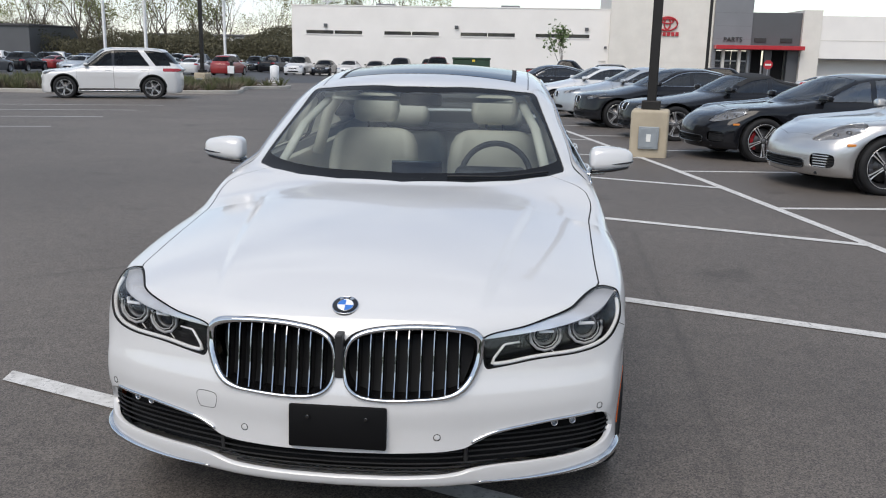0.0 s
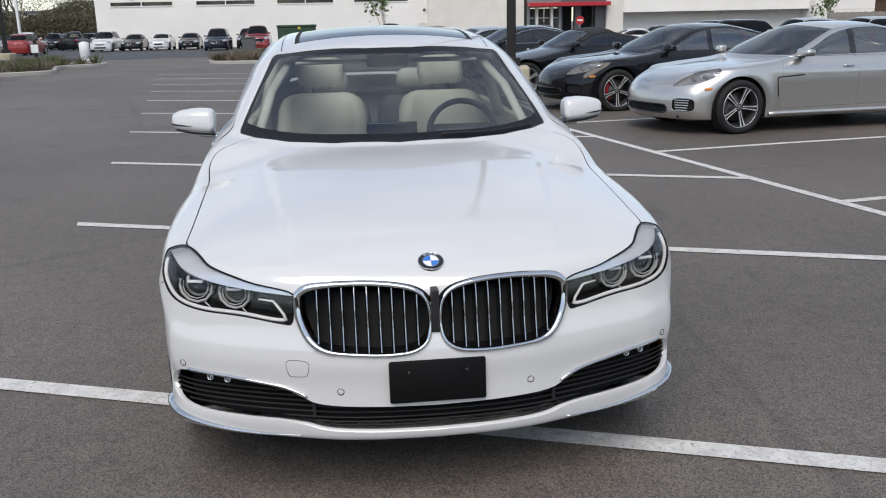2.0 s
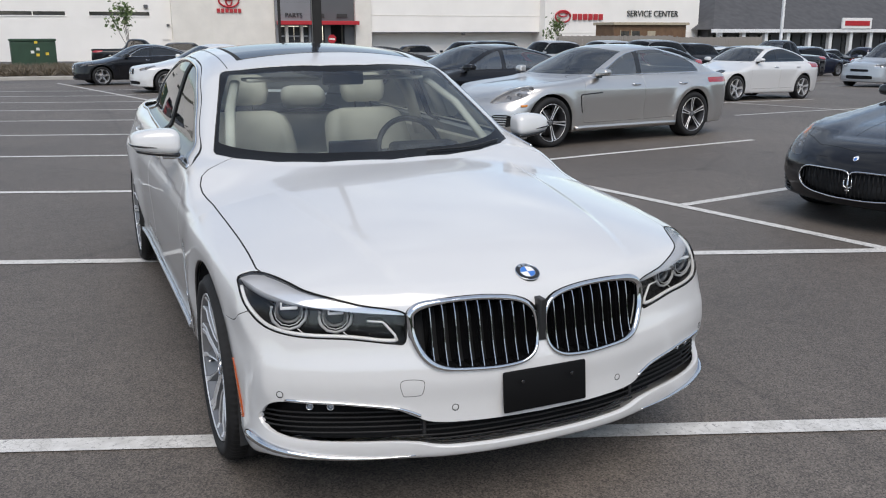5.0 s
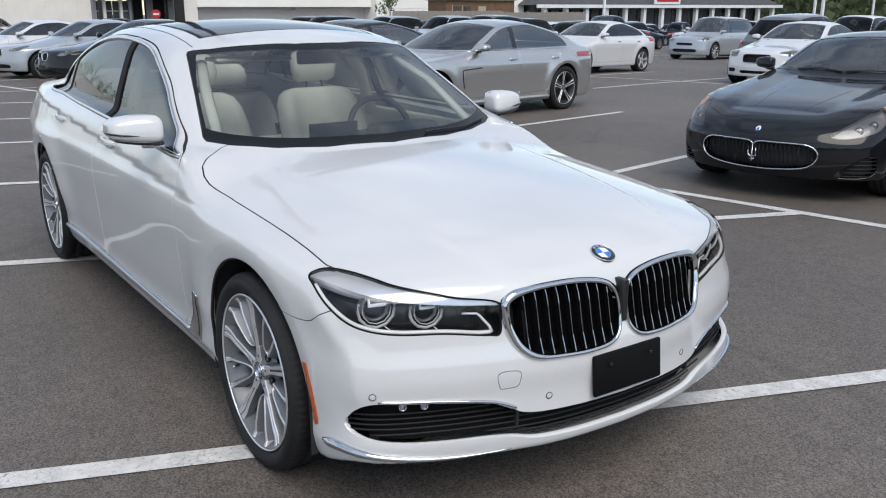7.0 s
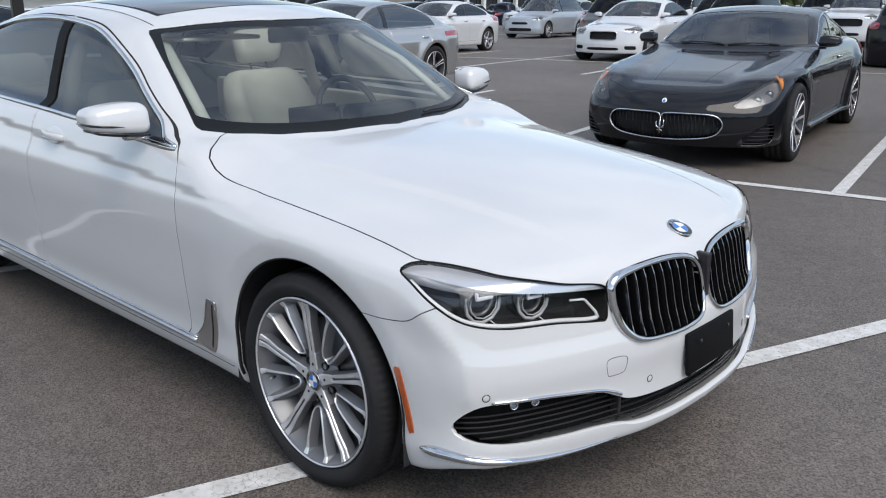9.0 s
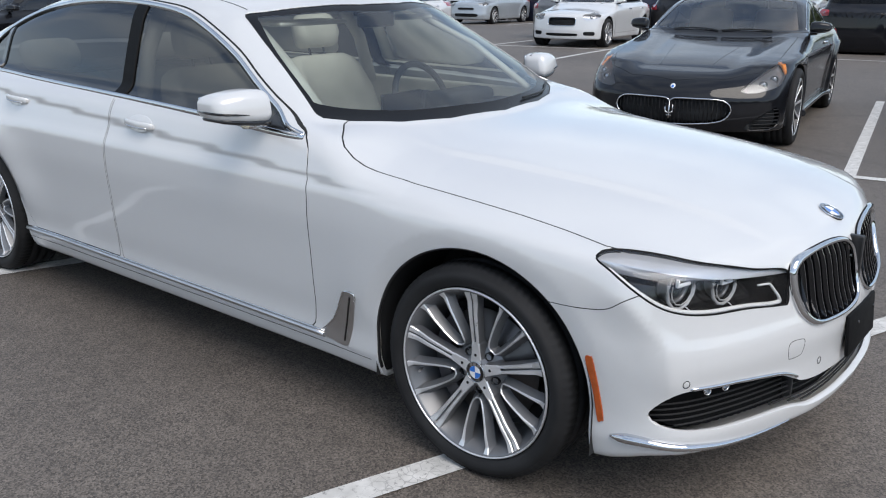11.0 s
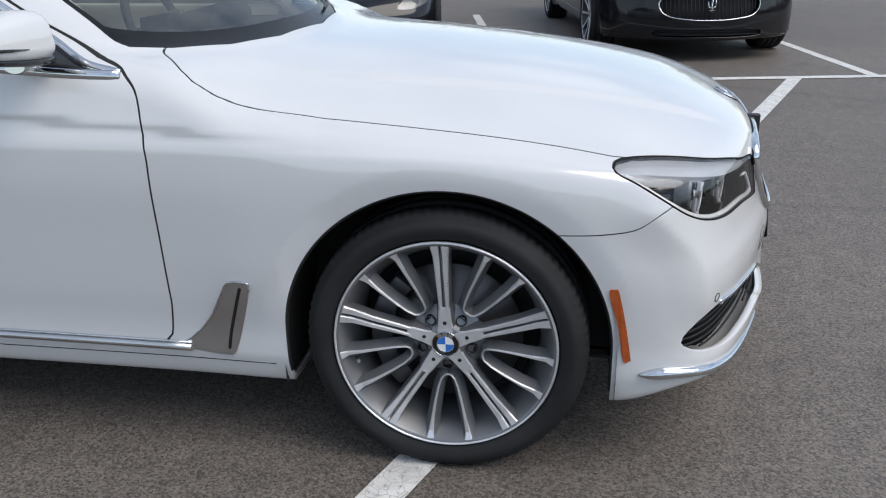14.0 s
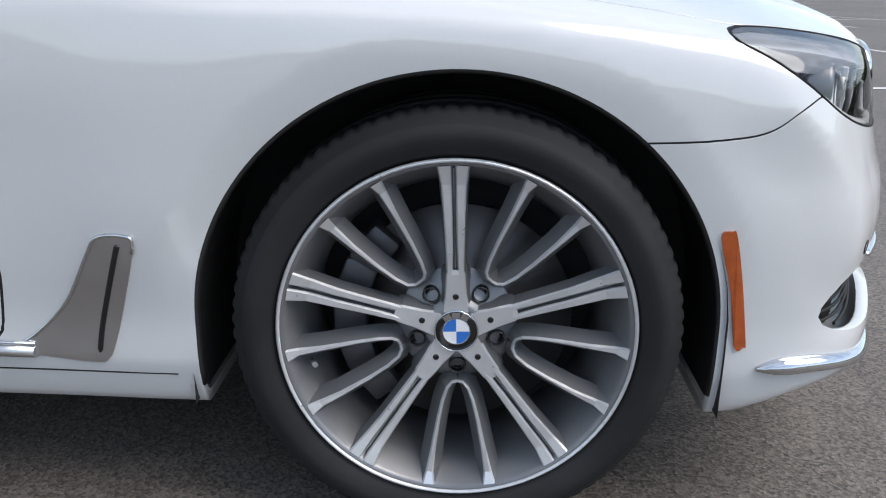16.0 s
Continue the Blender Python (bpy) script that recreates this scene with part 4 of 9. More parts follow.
def posts():
    z = over(-14.9, 50.4)
    p = thing("water_pipe_post", "white capped backflow post on a base", "post", Matrix.Translation((-14.9, 50.4, z)))
    part("pipe", lathe(bmesh.new(), [(0, 0.02), (0, 0.28), (1.0, 0.28), (1.05, 0.20), (1.1, 0.02)], 20, Matrix.Rotation(radians(-90), 4, "Y")), M["white_post"], p)
    part("pipe_foot", lathe(bmesh.new(), [(-0.1, 0.45), (0.12, 0.45), (0.16, 0.3)], 16, Matrix.Rotation(radians(-90), 4, "Y")), M["white_post"], p)
    q = thing("meter_post", "dark post with a small white meter box", "post", Matrix.Translation((-17.0, 48.5, over(-17, 48.5))))
    part("post", a_box(-0.09, -0.09, 0, 0.09, 0.09, 1.25, 0.01), M["bronze"], q)
    part("meter_box", a_box(-0.2, -0.2, 0.55, 0.2, -0.09, 1.0, 0.02), M["white_post"], q)
    s = thing("stop_sign", "red octagonal sign on a post", "sign", Matrix.Translation((20.3, 70, over(20.3, 70))))
    part("post", a_box(-0.03, 0.02, 0, 0.03, 0.06, 2.1), M["grey_steel"], s)
    bm = bmesh.new()
    plate(bm, [(0.38 * math.cos(radians(22.5 + 45 * k)), 0.38 * math.sin(radians(22.5 + 45 * k))) for k in range(8)], lambda u, v, d: (u, d, 2.15 + v), 0.02)
    part("sign_plate", bm, M["sign_red"], s)
    part("sign_bar", a_box(-0.24, -0.012, 2.08, 0.24, 0.0, 2.22), M["sticker"], s)


posts()
tagged(sheet("rear_lot", [-70, -40, -20, -8, 2, 8, 14], [52, 56, 60, 66, 72, 78, 82, 90, 100, 108], M["newasphalt"], 0.012), "dark newer asphalt behind the planting", "ground", kind="structure")
for k in range(6):
    stripe(-5.2 + 2.75 * k, 70.0, -5.0 + 2.75 * k, 75.0, 0.12)
tagged(sheet("lawn_strip", [96, 102, 112, 130], [-60, -30, 0, 20, 40], M["grass"], 0.03), "mown lawn strip beyond the lot", "lawn", kind="structure")


# ---- trees ----
def bare_tree(seed, high=11.0, leaves=0, material="leaf_spring", spread=0.42, depth=5):
    """Trunk, limbs and twigs, with a thin crown of small leaves."""
    rnd = random.Random(seed)
    bm = bmesh.new()
    tips = []

    def grow(p, d, r, length, level):
        n = 4 if level < 3 else 2
        pts, rad = [p], [r]
        for i in range(n):
            d = (d + Vector((rnd.uniform(-1, 1), rnd.uniform(-1, 1), rnd.uniform(-0.3, 0.7))) * (0.12 if level else 0.05)).normalized()
            pts.append(pts[-1] + d * length / n)
            rad.append(r * (1 - 0.42 * (i + 1) / n))
        tube(bm, pts, rad, 6 if level < 2 else (4 if level < 4 else 3), cap=False)
        if level >= 3:
            tips.extend(pts[1:])
        if level < depth:
            for i in range(rnd.choice((2, 3, 3)) + (2 if level == 0 else 0)):
                at = pts[-1] if i < 2 else pts[rnd.randint(max(1, n - 2), n)]
                a = rnd.uniform(0, 6.283)
                side = Vector((math.cos(a), math.sin(a), 0.25))
                grow(at, (d * (1 - spread) + side * spread * rnd.uniform(0.7, 1.3)).normalized(), rad[-1] * rnd.uniform(0.6, 0.8), length * rnd.uniform(0.62, 0.82), level + 1)
    grow(Vector((0, 0, -0.3)), Vector((0, 0, 1)), high * 0.016, high * 0.30, 0)
    crown = bmesh.new()
    if leaves:
        for _ in range(leaves):
            t = rnd.choice(tips)
            c = t + Vector((rnd.gauss(0, 0.25), rnd.gauss(0, 0.25), rnd.gauss(0, 0.25)))
            s = rnd.uniform(0.07, 0.16)
            x = Vector((rnd.uniform(-1, 1), rnd.uniform(-1, 1), rnd.uniform(-1, 1))).normalized() * s
            y = Vector((rnd.uniform(-1, 1), rnd.uniform(-1, 1), rnd.uniform(-1, 1))).normalized() * s
            crown.faces.new([crown.verts.new(c + q) for q in (x, y, -x, -y)])
    return bm, crown


def tree(protos, at, label, group):
    t = thing("tree", label, "tree", at, group)
    for nm, me, mat in protos:
        o = new(nm, me)
        o.parent = t
    return t


def tree_meshes(seed, **k):
    trunk, crown = bare_tree(seed, **k)
    out_ = []
    for nm, bm, mat in (("trunk", trunk, "bark"), ("crown", crown, k.get("material", "leaf_spring"))):
        if len(bm.faces):
            me = bpy.data.meshes.new(nm)
            bm.normal_update()
            bm.to_mesh(me)
            me.materials.append(M[mat])
            out_.append((nm, me, mat))
        bm.free()
    return out_


rt = random.Random(11)
protos = [tree_meshes(21, high=14), tree_meshes(22, high=13, leaves=900), tree_meshes(23, high=15, leaves=260), tree_meshes(24, high=12, leaves=1600), tree_meshes(25, high=13, spread=0.5)]
for i in range(40):
    x = -98 + 2.1 * i + rt.uniform(-1, 1)
    y = 128 + rt.uniform(-12, 22) + (6 if x > -40 else 0)
    k = (1, 0, 3, 1, 2, 0, 4, 2, 0, 1)[i % 10]
    tree(protos[k], Matrix.Translation((x, y, over(x, y))) @ Matrix.Rotation(rt.uniform(0, 6.28), 4, "Z") @ Matrix.Scale(rt.uniform(0.95, 1.4), 4), "tall spring tree with thin new leaves" if k in (1, 3) else "bare tall tree with fine twigs", "trees behind the car park")
young = tree_meshes(31, high=5.0, leaves=300, material="leaf_young", spread=0.07, depth=4)
for x, y in ((3.6, 66.0), (43.8, 72.0)):
    tree(young, Matrix.Translation((x, y, over(x, y))), "young narrow tree with pale green leaves", "young trees")


def woods(name, label, x0, x1, y0, y1, count, high, material, seed, big=1.0):
    """A far belt of brush and evergreen: many clumped leaves with an uneven top."""
    rnd = random.Random(seed)
    v, f = [], []
    for _ in range(count):
        x, y = rnd.uniform(x0, x1), rnd.uniform(y0, y1)
        top = high * (0.62 + 0.38 * noise.noise(Vector((x * 0.16, y * 0.05, seed)))) * (1 + 0.25 * noise.noise(Vector((x * 0.7, 3, seed))))
        z = over(x, y) + top * rnd.random() ** 0.75
        s = rnd.uniform(0.04, 0.17) * big
        i = len(v)
        a, b = rnd.uniform(0, 6.283), rnd.uniform(-1.2, 1.2)
        ux, uy, uz = math.cos(a) * s, math.sin(a) * s, rnd.uniform(-0.4, 0.4) * s
        vx, vy, vz = math.sin(b) * 0.3 * s, rnd.uniform(-0.5, 0.5) * s, math.cos(b) * s
        v += [(x + ux, y + uy, z + uz), (x + vx, y + vy, z + vz), (x - ux, y - uy, z - uz), (x - vx, y - vy, z - vz)]
        f.append((i, i + 1, i + 2, i + 3))
    me = bpy.data.meshes.new(name)
    me.from_pydata(v, [], f)
    tagged(part(name, me, M[material], None), label, "woods", kind="stuff")


woods("brush_belt", "brown and green brush at the edge of the woods", -100, -14, 118, 134, 130000, 7.5, "brush", 2)
woods("brush_belt", "brown thicket among bare trees", -52, -16, 112, 122, 60000, 6.0, "brush", 3)
woods("twig_haze", "fine bare twigs over the brush at the woods", -100, -14, 124, 146, 34000, 13.0, "twig", 6, 0.55)
# two unseen belts, added behind and beside the camera to darken paint reflections
woods("far_woods", "unseen leafy woods added behind to darken reflections", -170, 150, -120, -75, 26000, 10.0, "leaf_dark", 8, 5.5)
woods("far_woods", "unseen leafy woods added at the side to darken reflections", -190, -120, -80, 110, 16000, 10.0, "leaf_dark", 9, 5.5)
woods("far_woods", "dark wooded hillside beyond the lot", 120, 340, -40, 190, 60000, 15.0, "leaf_dark", 5, 5.5)


# ---- car bodies ----
class Body:
    """A car's outer skin: the round intersection of top, side, front and rear faces, with the cabin on it.
    x across, y backwards from the front axle, z up."""

    def __init__(self, top, front, bow, sides, plan, rear, rear_bow, roof, cabin, crown=(0.086, 0.82, 2.4), floor=0.17, arches=(), ridge=None,
                 edge=(0.05, 0.07), lean=0.38, plan_bow=0.43, roof_crown=0.05, join=0.03, cabin_taper=None, flat=None, lip=0.0, crease=None):
        self.flat, self.lip, self.crease = (curve(flat) if flat else None), lip, crease
        self.top, self.front, self.bow = curve(top), curve(front), curve(bow)
        self.sides, self.plan = curve(sides), curve(plan)
        self.rear, self.rear_bow = curve(rear), curve(rear_bow)
        self.roof, self.cabin = curve(roof), cabin
        self.crown, self.floor, self.arches, self.ridge, self.edge = crown, floor, arches, ridge, edge
        self.lean, self.plan_bow, self.roof_crown, self.join = lean, plan_bow, roof_crown, join
        self.cabin_taper = curve(cabin_taper) if cabin_taper else None
        self.roof_table = roof
        self.wheelbase = arches[1][0] if len(arches) > 1 else 2.9

    def cabin_y(self, a, y):
        s = 1 - 1.5 * smooth(0.42, 0.62, (y - self.roof_table[0][0]) / (self.roof_table[-1][0] - self.roof_table[0][0]))
        return y - s * self.plan_bow * a * a

    def field(self, x, y, z):
        a = np.abs(x)
        c, cw, cp = self.crown
        t = self.top(y) - c * (self.flat(y) if self.flat else 1.0) * (a / cw) ** cp
        if self.ridge:
            ya, aa, yb, ab, h, w = self.ridge
            mid = aa + (ab - aa) * np.clip((y - ya) / (yb - ya), 0, 1.2)
            t = t + h * smooth(mid + w, mid - w, a) * smooth(ya - 0.02, ya + 0.25, y) * smooth(yb + 0.5, yb, y)
        w = self.sides(z) + self.plan(y)
        for ay, az, r, flare in self.arches:
            d = np.hypot(y - ay, z - az)
            shape_ = np.exp(-((d - r) / 0.085) ** 2)
            if self.crease:
                # a pressed edge round the opening: the band inside it turns under
                e = d - (r + 0.012)
                shape_ = np.exp(-(np.maximum(e, 0) / 0.15) ** 2) + np.where(e < 0, 0.34 * e / flare, 0.0) * smooth(az - 0.05, az + 0.18, z)
                shape_ = shape_ * (0.25 + 0.75 * smooth(az - 0.02, az + 0.22, z))
            w = w + flare * np.maximum(shape_, -0.4) * smooth(0.98, 0.75, z)
        if self.crease:
            # the crease along the flank: the metal turns under below it
            under = 0.846 + 0.048 * y - z
            w = w - 0.009 * np.clip(under / 0.022, 0, 1) * np.exp(-np.maximum(under - 0.022, 0) / 0.13) * smooth(-0.45, -0.15, y)
        f1, f2 = z - t, a - w
        sl = (self.bow(a + 0.01) - self.bow(a - 0.01)) / 0.02
        f3 = (self.front(z) + self.bow(a) - y) / np.sqrt(1 + sl * sl)
        sl = (self.rear_bow(a + 0.01) - self.rear_bow(a - 0.01)) / 0.02
        f4 = (y - self.rear(z) + self.rear_bow(a)) / np.sqrt(1 + sl * sl)
        body = smax(smax(f1, f2, self.edge[1]), smax(f3, f4, 0.02), self.edge[0])
        if self.crease:
            line, h, wide_ = self.crease
            q = np.stack([(a + y) * 0.70710678, z], 1)
            near = (y < -0.25) & (a > 0.5)
            if near.any():
                d = line_dist(q[near], np.array(line))
                body = np.array(body)
                body[near] -= h * np.maximum(1 - np.sqrt(d * d + 1e-4) / wide_, 0) ** 1.5
        ye = self.cabin_y(a, y)
        y0, y1 = self.roof_table[0][0], self.roof_table[-1][0]
        g1 = (z - self.roof(ye) + 3 * np.maximum(y0 - ye, 0) + 3 * np.maximum(ye - y1, 0) + self.roof_crown * (a / 0.6) ** 2 * smooth(1.05, 1.4, z)) * 0.87
        wide, belt = self.cabin
        wc = wide - self.lean * (z - belt) + 0.16 * (z - belt) * np.clip(1.45 - z, 0, 1)
        if self.cabin_taper is not None:
            wc = wc + self.cabin_taper(y)
        g2 = (a - wc) * 0.93
        cab = smax(smax(g1, g2, 0.10), belt - 0.14 - z, 0.02)
        both_ = -smax(-body, -cab, self.join)
        return smax(both_, self.floor + self.lip * smooth(-0.40, -0.62, y) - z, 0.03)

    def normal(self, p):
        e = 0.002
        g = np.stack([self.field(*(p + e * d).T) - self.field(*(p - e * d).T) for d in np.eye(3)], 1)
        return g / np.maximum(np.linalg.norm(g, axis=1), 1e-9)[:, None]

    def skin(self, front=(-0.25, 90), mid=150, rear=(0.25, 50), around=150, z0=0.6):
        """Half of the skin, x >= 0, found along rays from a line inside the body."""
        ya, yb = front[0], self.wheelbase + rear[0]
        th = np.linspace(0.0, math.pi / 2, front[1], endpoint=False)
        rows = [(ya, -math.cos(q), math.sin(q)) for q in th]
        rows += [(y, 0.0, 1.0) for y in np.linspace(ya, yb, mid)]
        rows += [(yb, math.sin(q), math.cos(q)) for q in np.linspace(0, math.pi / 2, rear[1])[1:]]
        ph = np.linspace(0, math.pi, around)
        rows = np.array(rows)
        n, m = len(rows), around
        o = np.zeros((n, m, 3))
        o[:, :, 1], o[:, :, 2] = rows[:, :1], z0
        d = np.zeros((n, m, 3))
        d[:, :, 0] = rows[:, 2:3] * np.sin(ph)
        d[:, :, 1] = rows[:, 1:2]
        d[:, :, 2] = rows[:, 2:3] * np.cos(ph)
        o, d = o.reshape(-1, 3), d.reshape(-1, 3)
        p = self.shoot(o, d)
        p[np.abs(p[:, 0]) < 1e-5, 0] = 0
        i = np.arange(n * m).reshape(n, m)
        a, b, c, e = i[:-1, :-1].ravel(), i[1:, :-1].ravel(), i[1:, 1:].ravel(), i[:-1, 1:].ravel()
        t = np.vstack([np.stack([a, c, b], 1), np.stack([a, e, c], 1)])
        s = clean(Surf(p, self.normal(p), t))
        g = np.cross(s.v[s.t[:, 1]] - s.v[s.t[:, 0]], s.v[s.t[:, 2]] - s.v[s.t[:, 0]])
        if ((g * s.n[s.t[:, 0]]).sum(1) > 0).mean() < 0.5:
            s.t = s.t[:, ::-1].copy()
        return s

    def shoot(self, o, d, far=2.6, steps=70):
        """The last place along each ray where it is still inside."""
        lo, hi = np.zeros(len(o)), np.full(len(o), far)
        done = np.zeros(len(o), bool)
        for k in range(1, steps + 1):
            q = far * k / steps
            out = self.field(*(o + d * q).T) > 0
            hi = np.where(out & ~done, q, hi)
            lo = np.where(~out & ~done, q, lo)
            done |= out
        for _ in range(22):
            q = (lo + hi) / 2
            out = self.field(*(o + d * q[:, None]).T) > 0
            hi, lo = np.where(out, q, hi), np.where(out, lo, q)
        return o + d * ((lo + hi) / 2)[:, None]

    def meet(self, o, d):
        """Places where rays from outside first meet the skin."""
        o, d = np.atleast_2d(np.array(o, float)), np.atleast_2d(np.array(d, float))
        q = np.linspace(0, 3.0, 101)
        pts = o[:, None, :] + d[:, None, :] * q[None, :, None]
        ins = self.field(*pts.reshape(-1, 3).T).reshape(len(o), 101) < 0
        k = np.where(ins.any(1), ins.argmax(1), 100)
        hi, lo = q[k], q[np.maximum(k - 1, 0)]
        for _ in range(15):
            q = (lo + hi) / 2
            ins = self.field(*(o + d * q[:, None]).T) < 0
            hi, lo = np.where(ins, q, hi), np.where(ins, lo, q)
        return o + d * hi[:, None]

    def at_front(self, x, z):
        x, z = np.broadcast_arrays(np.atleast_1d(np.array(x, float)), np.atleast_1d(np.array(z, float)))
        return self.meet(np.stack([x, np.full(len(x), -1.6), z], 1), np.tile([0.0, 1, 0], (len(x), 1)))

    def at_side(self, y, z):
        y, z = np.broadcast_arrays(np.atleast_1d(np.array(y, float)), np.atleast_1d(np.array(z, float)))
        return self.meet(np.stack([np.full(len(y), 1.6), y, z], 1), np.tile([-1.0, 0, 0], (len(y), 1)))

    def at_top(self, x, y):
        x, y = np.broadcast_arrays(np.atleast_1d(np.array(x, float)), np.atleast_1d(np.array(y, float)))
        return self.meet(np.stack([x, y, np.full(len(x), 2.4)], 1), np.tile([0.0, 0, -1], (len(x), 1)))

    def at_corner(self, s, z):
        """s: distance across as seen from the front corner."""
        s, z = np.broadcast_arrays(np.atleast_1d(np.array(s, float)), np.atleast_1d(np.array(z, float)))
        k = 0.70710678
        o = np.stack([s * k + 1.2, s * k - 1.2, z], 1)
        return self.meet(o, np.tile([-k, k, 0.0], (len(s), 1)))

    def frame_at(self, p):
        """A pose on the skin at p with z along the normal and y upwards."""
        n = Vector(self.normal(np.atleast_2d(p))[0])
        u = Vector((0, 0, 1)) - n * n.z
        if u.length < 0.05:
            u = Vector((0, 1, 0)) - n * n.y
        u.normalize()
        s = u.cross(n)
        m = Matrix((s, u, n)).transposed().to_4x4()
        return Matrix.Translation(Vector(np.array(p).ravel())) @ m


CORNER = 0.70710678


def views(s):
    """The 2D looks of a sheet: from the front, side, top and front corner."""
    v = s.v
    return {"front": v[:, [0, 2]], "side": v[:, [1, 2]], "top": v[:, [0, 1]], "corner": np.stack([(v[:, 0] + v[:, 1]) * CORNER, v[:, 2]], 1)}


def region(s, view, line, limit=None):
    """Signed distance from an outline in one view, outside everywhere that limit is positive."""
    d = poly_dist(views(s)[view], line)
    return d if limit is None else np.maximum(d, limit(s.v))


def arch_gap(v, y, z, r):
    """Signed distance from a wheel opening: round above, straight below the axle."""
    d = np.where(v[:, 2] > z, np.hypot(v[:, 1] - y, v[:, 2] - z), np.abs(v[:, 1] - y)) - r
    return np.maximum(d, 0.45 - v[:, 0])


def take(s, view, line, limit=None, gap=0.0):
    """Takes the piece inside an outline. Returns rest, piece, and the gap between."""
    rest, inner = cut(s, region(s, view, line, limit) - gap)
    if not gap:
        return rest, inner, None
    strip, piece = cut(inner, region(inner, view, line, limit) + gap)
    return rest, piece, strip


def skin_part(name, s, material, parent, depth=0.012, label=""):
    return part(name, skin_mesh(name, s, depth), material, parent, label)


def gap_parts(car, strips, depth):
    """The dark joints between panels, one part each."""
    for g in strips:
        if not len(g.t):
            continue
        if g.v[:, 0].min() < 0.01:
            part("panel_gap", skin_mesh("panel_gap", clean(both(moved(g, depth))), 0), M["seam"], car)
        else:
            for q in (g, mirrored(g)):
                part("panel_gap", skin_mesh("panel_gap", moved(q, depth), 0), M["seam"], car)


def round_disc(bm, m, r, depth, n=24, dome=0.0):
    """A disc with a rounded edge, its face along m's z."""
    rings = [(r, -depth), (r, -depth * 0.3), (r * 0.94, 0.0), (r * 0.5, dome * 0.75), (r * 0.02, dome)]
    vs = [[bm.verts.new(m @ Vector((q * math.cos(2 * math.pi * k / n), q * math.sin(2 * math.pi * k / n), h))) for k in range(n)] for q, h in rings]
    for a, b in zip(vs[:-1], vs[1:]):
        for k in range(n):
            bm.faces.new((a[k], a[(k + 1) % n], b[(k + 1) % n], b[k])).smooth = True
    bm.faces.new(vs[-1])
    return bm


def ring_disc(bm, m, r0, r1, depth, n=28):
    prof = [(r0, -depth), (r0, 0), (r0 + (r1 - r0) * 0.25, depth * 0.25), (r1 - (r1 - r0) * 0.25, depth * 0.25), (r1, 0), (r1, -depth)]
    vs = [[bm.verts.new(m @ Vector((q * math.cos(2 * math.pi * k / n), q * math.sin(2 * math.pi * k / n), h))) for k in range(n)] for q, h in prof]
    for a, b in zip(vs[:-1], vs[1:]):
        for k in range(n):
            bm.faces.new((b[k], b[(k + 1) % n], a[(k + 1) % n], a[k])).smooth = True
    return bm


def sector(bm, m, r, a0, a1, h, n=8):
    vs = [bm.verts.new(m @ Vector((0, 0, h)))] + [bm.verts.new(m @ Vector((r * math.cos(radians(a0 + (a1 - a0) * k / n)), r * math.sin(radians(a0 + (a1 - a0) * k / n)), h))) for k in range(n + 1)]
    bm.faces.new(vs)
    return bm


def round_badge(parent, m, r):
    """A roundel: black ring, chrome rims, blue and white quarters."""
    b = part("badge", round_disc(bmesh.new(), m, r, 0.006, 32, 0.001), M["gloss"], parent, "round black, blue and white enamel badge")
    part("badge_rim", ring_disc(bmesh.new(), m @ Matrix.Translation((0, 0, 0.0015)), r * 0.95, r * 1.02, 0.003, 32), M["chrome"], b)
    part("badge_ring", ring_disc(bmesh.new(), m @ Matrix.Translation((0, 0, 0.002)), r * 0.60, r * 0.65, 0.002, 32), M["chrome"], b)
    for k, name in ((0, "blueenamel"), (1, "whiteenamel"), (2, "blueenamel"), (3, "whiteenamel")):
        part("badge_quarter", sector(bmesh.new(), m, r * 0.61, 90 * k + 90, 90 * k + 180, 0.0022), M[name], b)
    for deg in (60, 90, 120):
        c, s_ = math.cos(radians(deg)), math.sin(radians(deg))
        bm = bmesh.new()
        box(bm, -0.006, -0.0045, 0, 0.006, 0.0045, 0.002, m=m @ Matrix.Translation((c * r * 0.8, s_ * r * 0.8, 0.0012)) @ Matrix.Rotation(radians(deg - 90), 4, "Z"))
        bmesh.ops.scale(bm, vec=(1, 1, 1), verts=bm.verts)
        part("badge_mark", bm, M["chrome"], b)
    return b


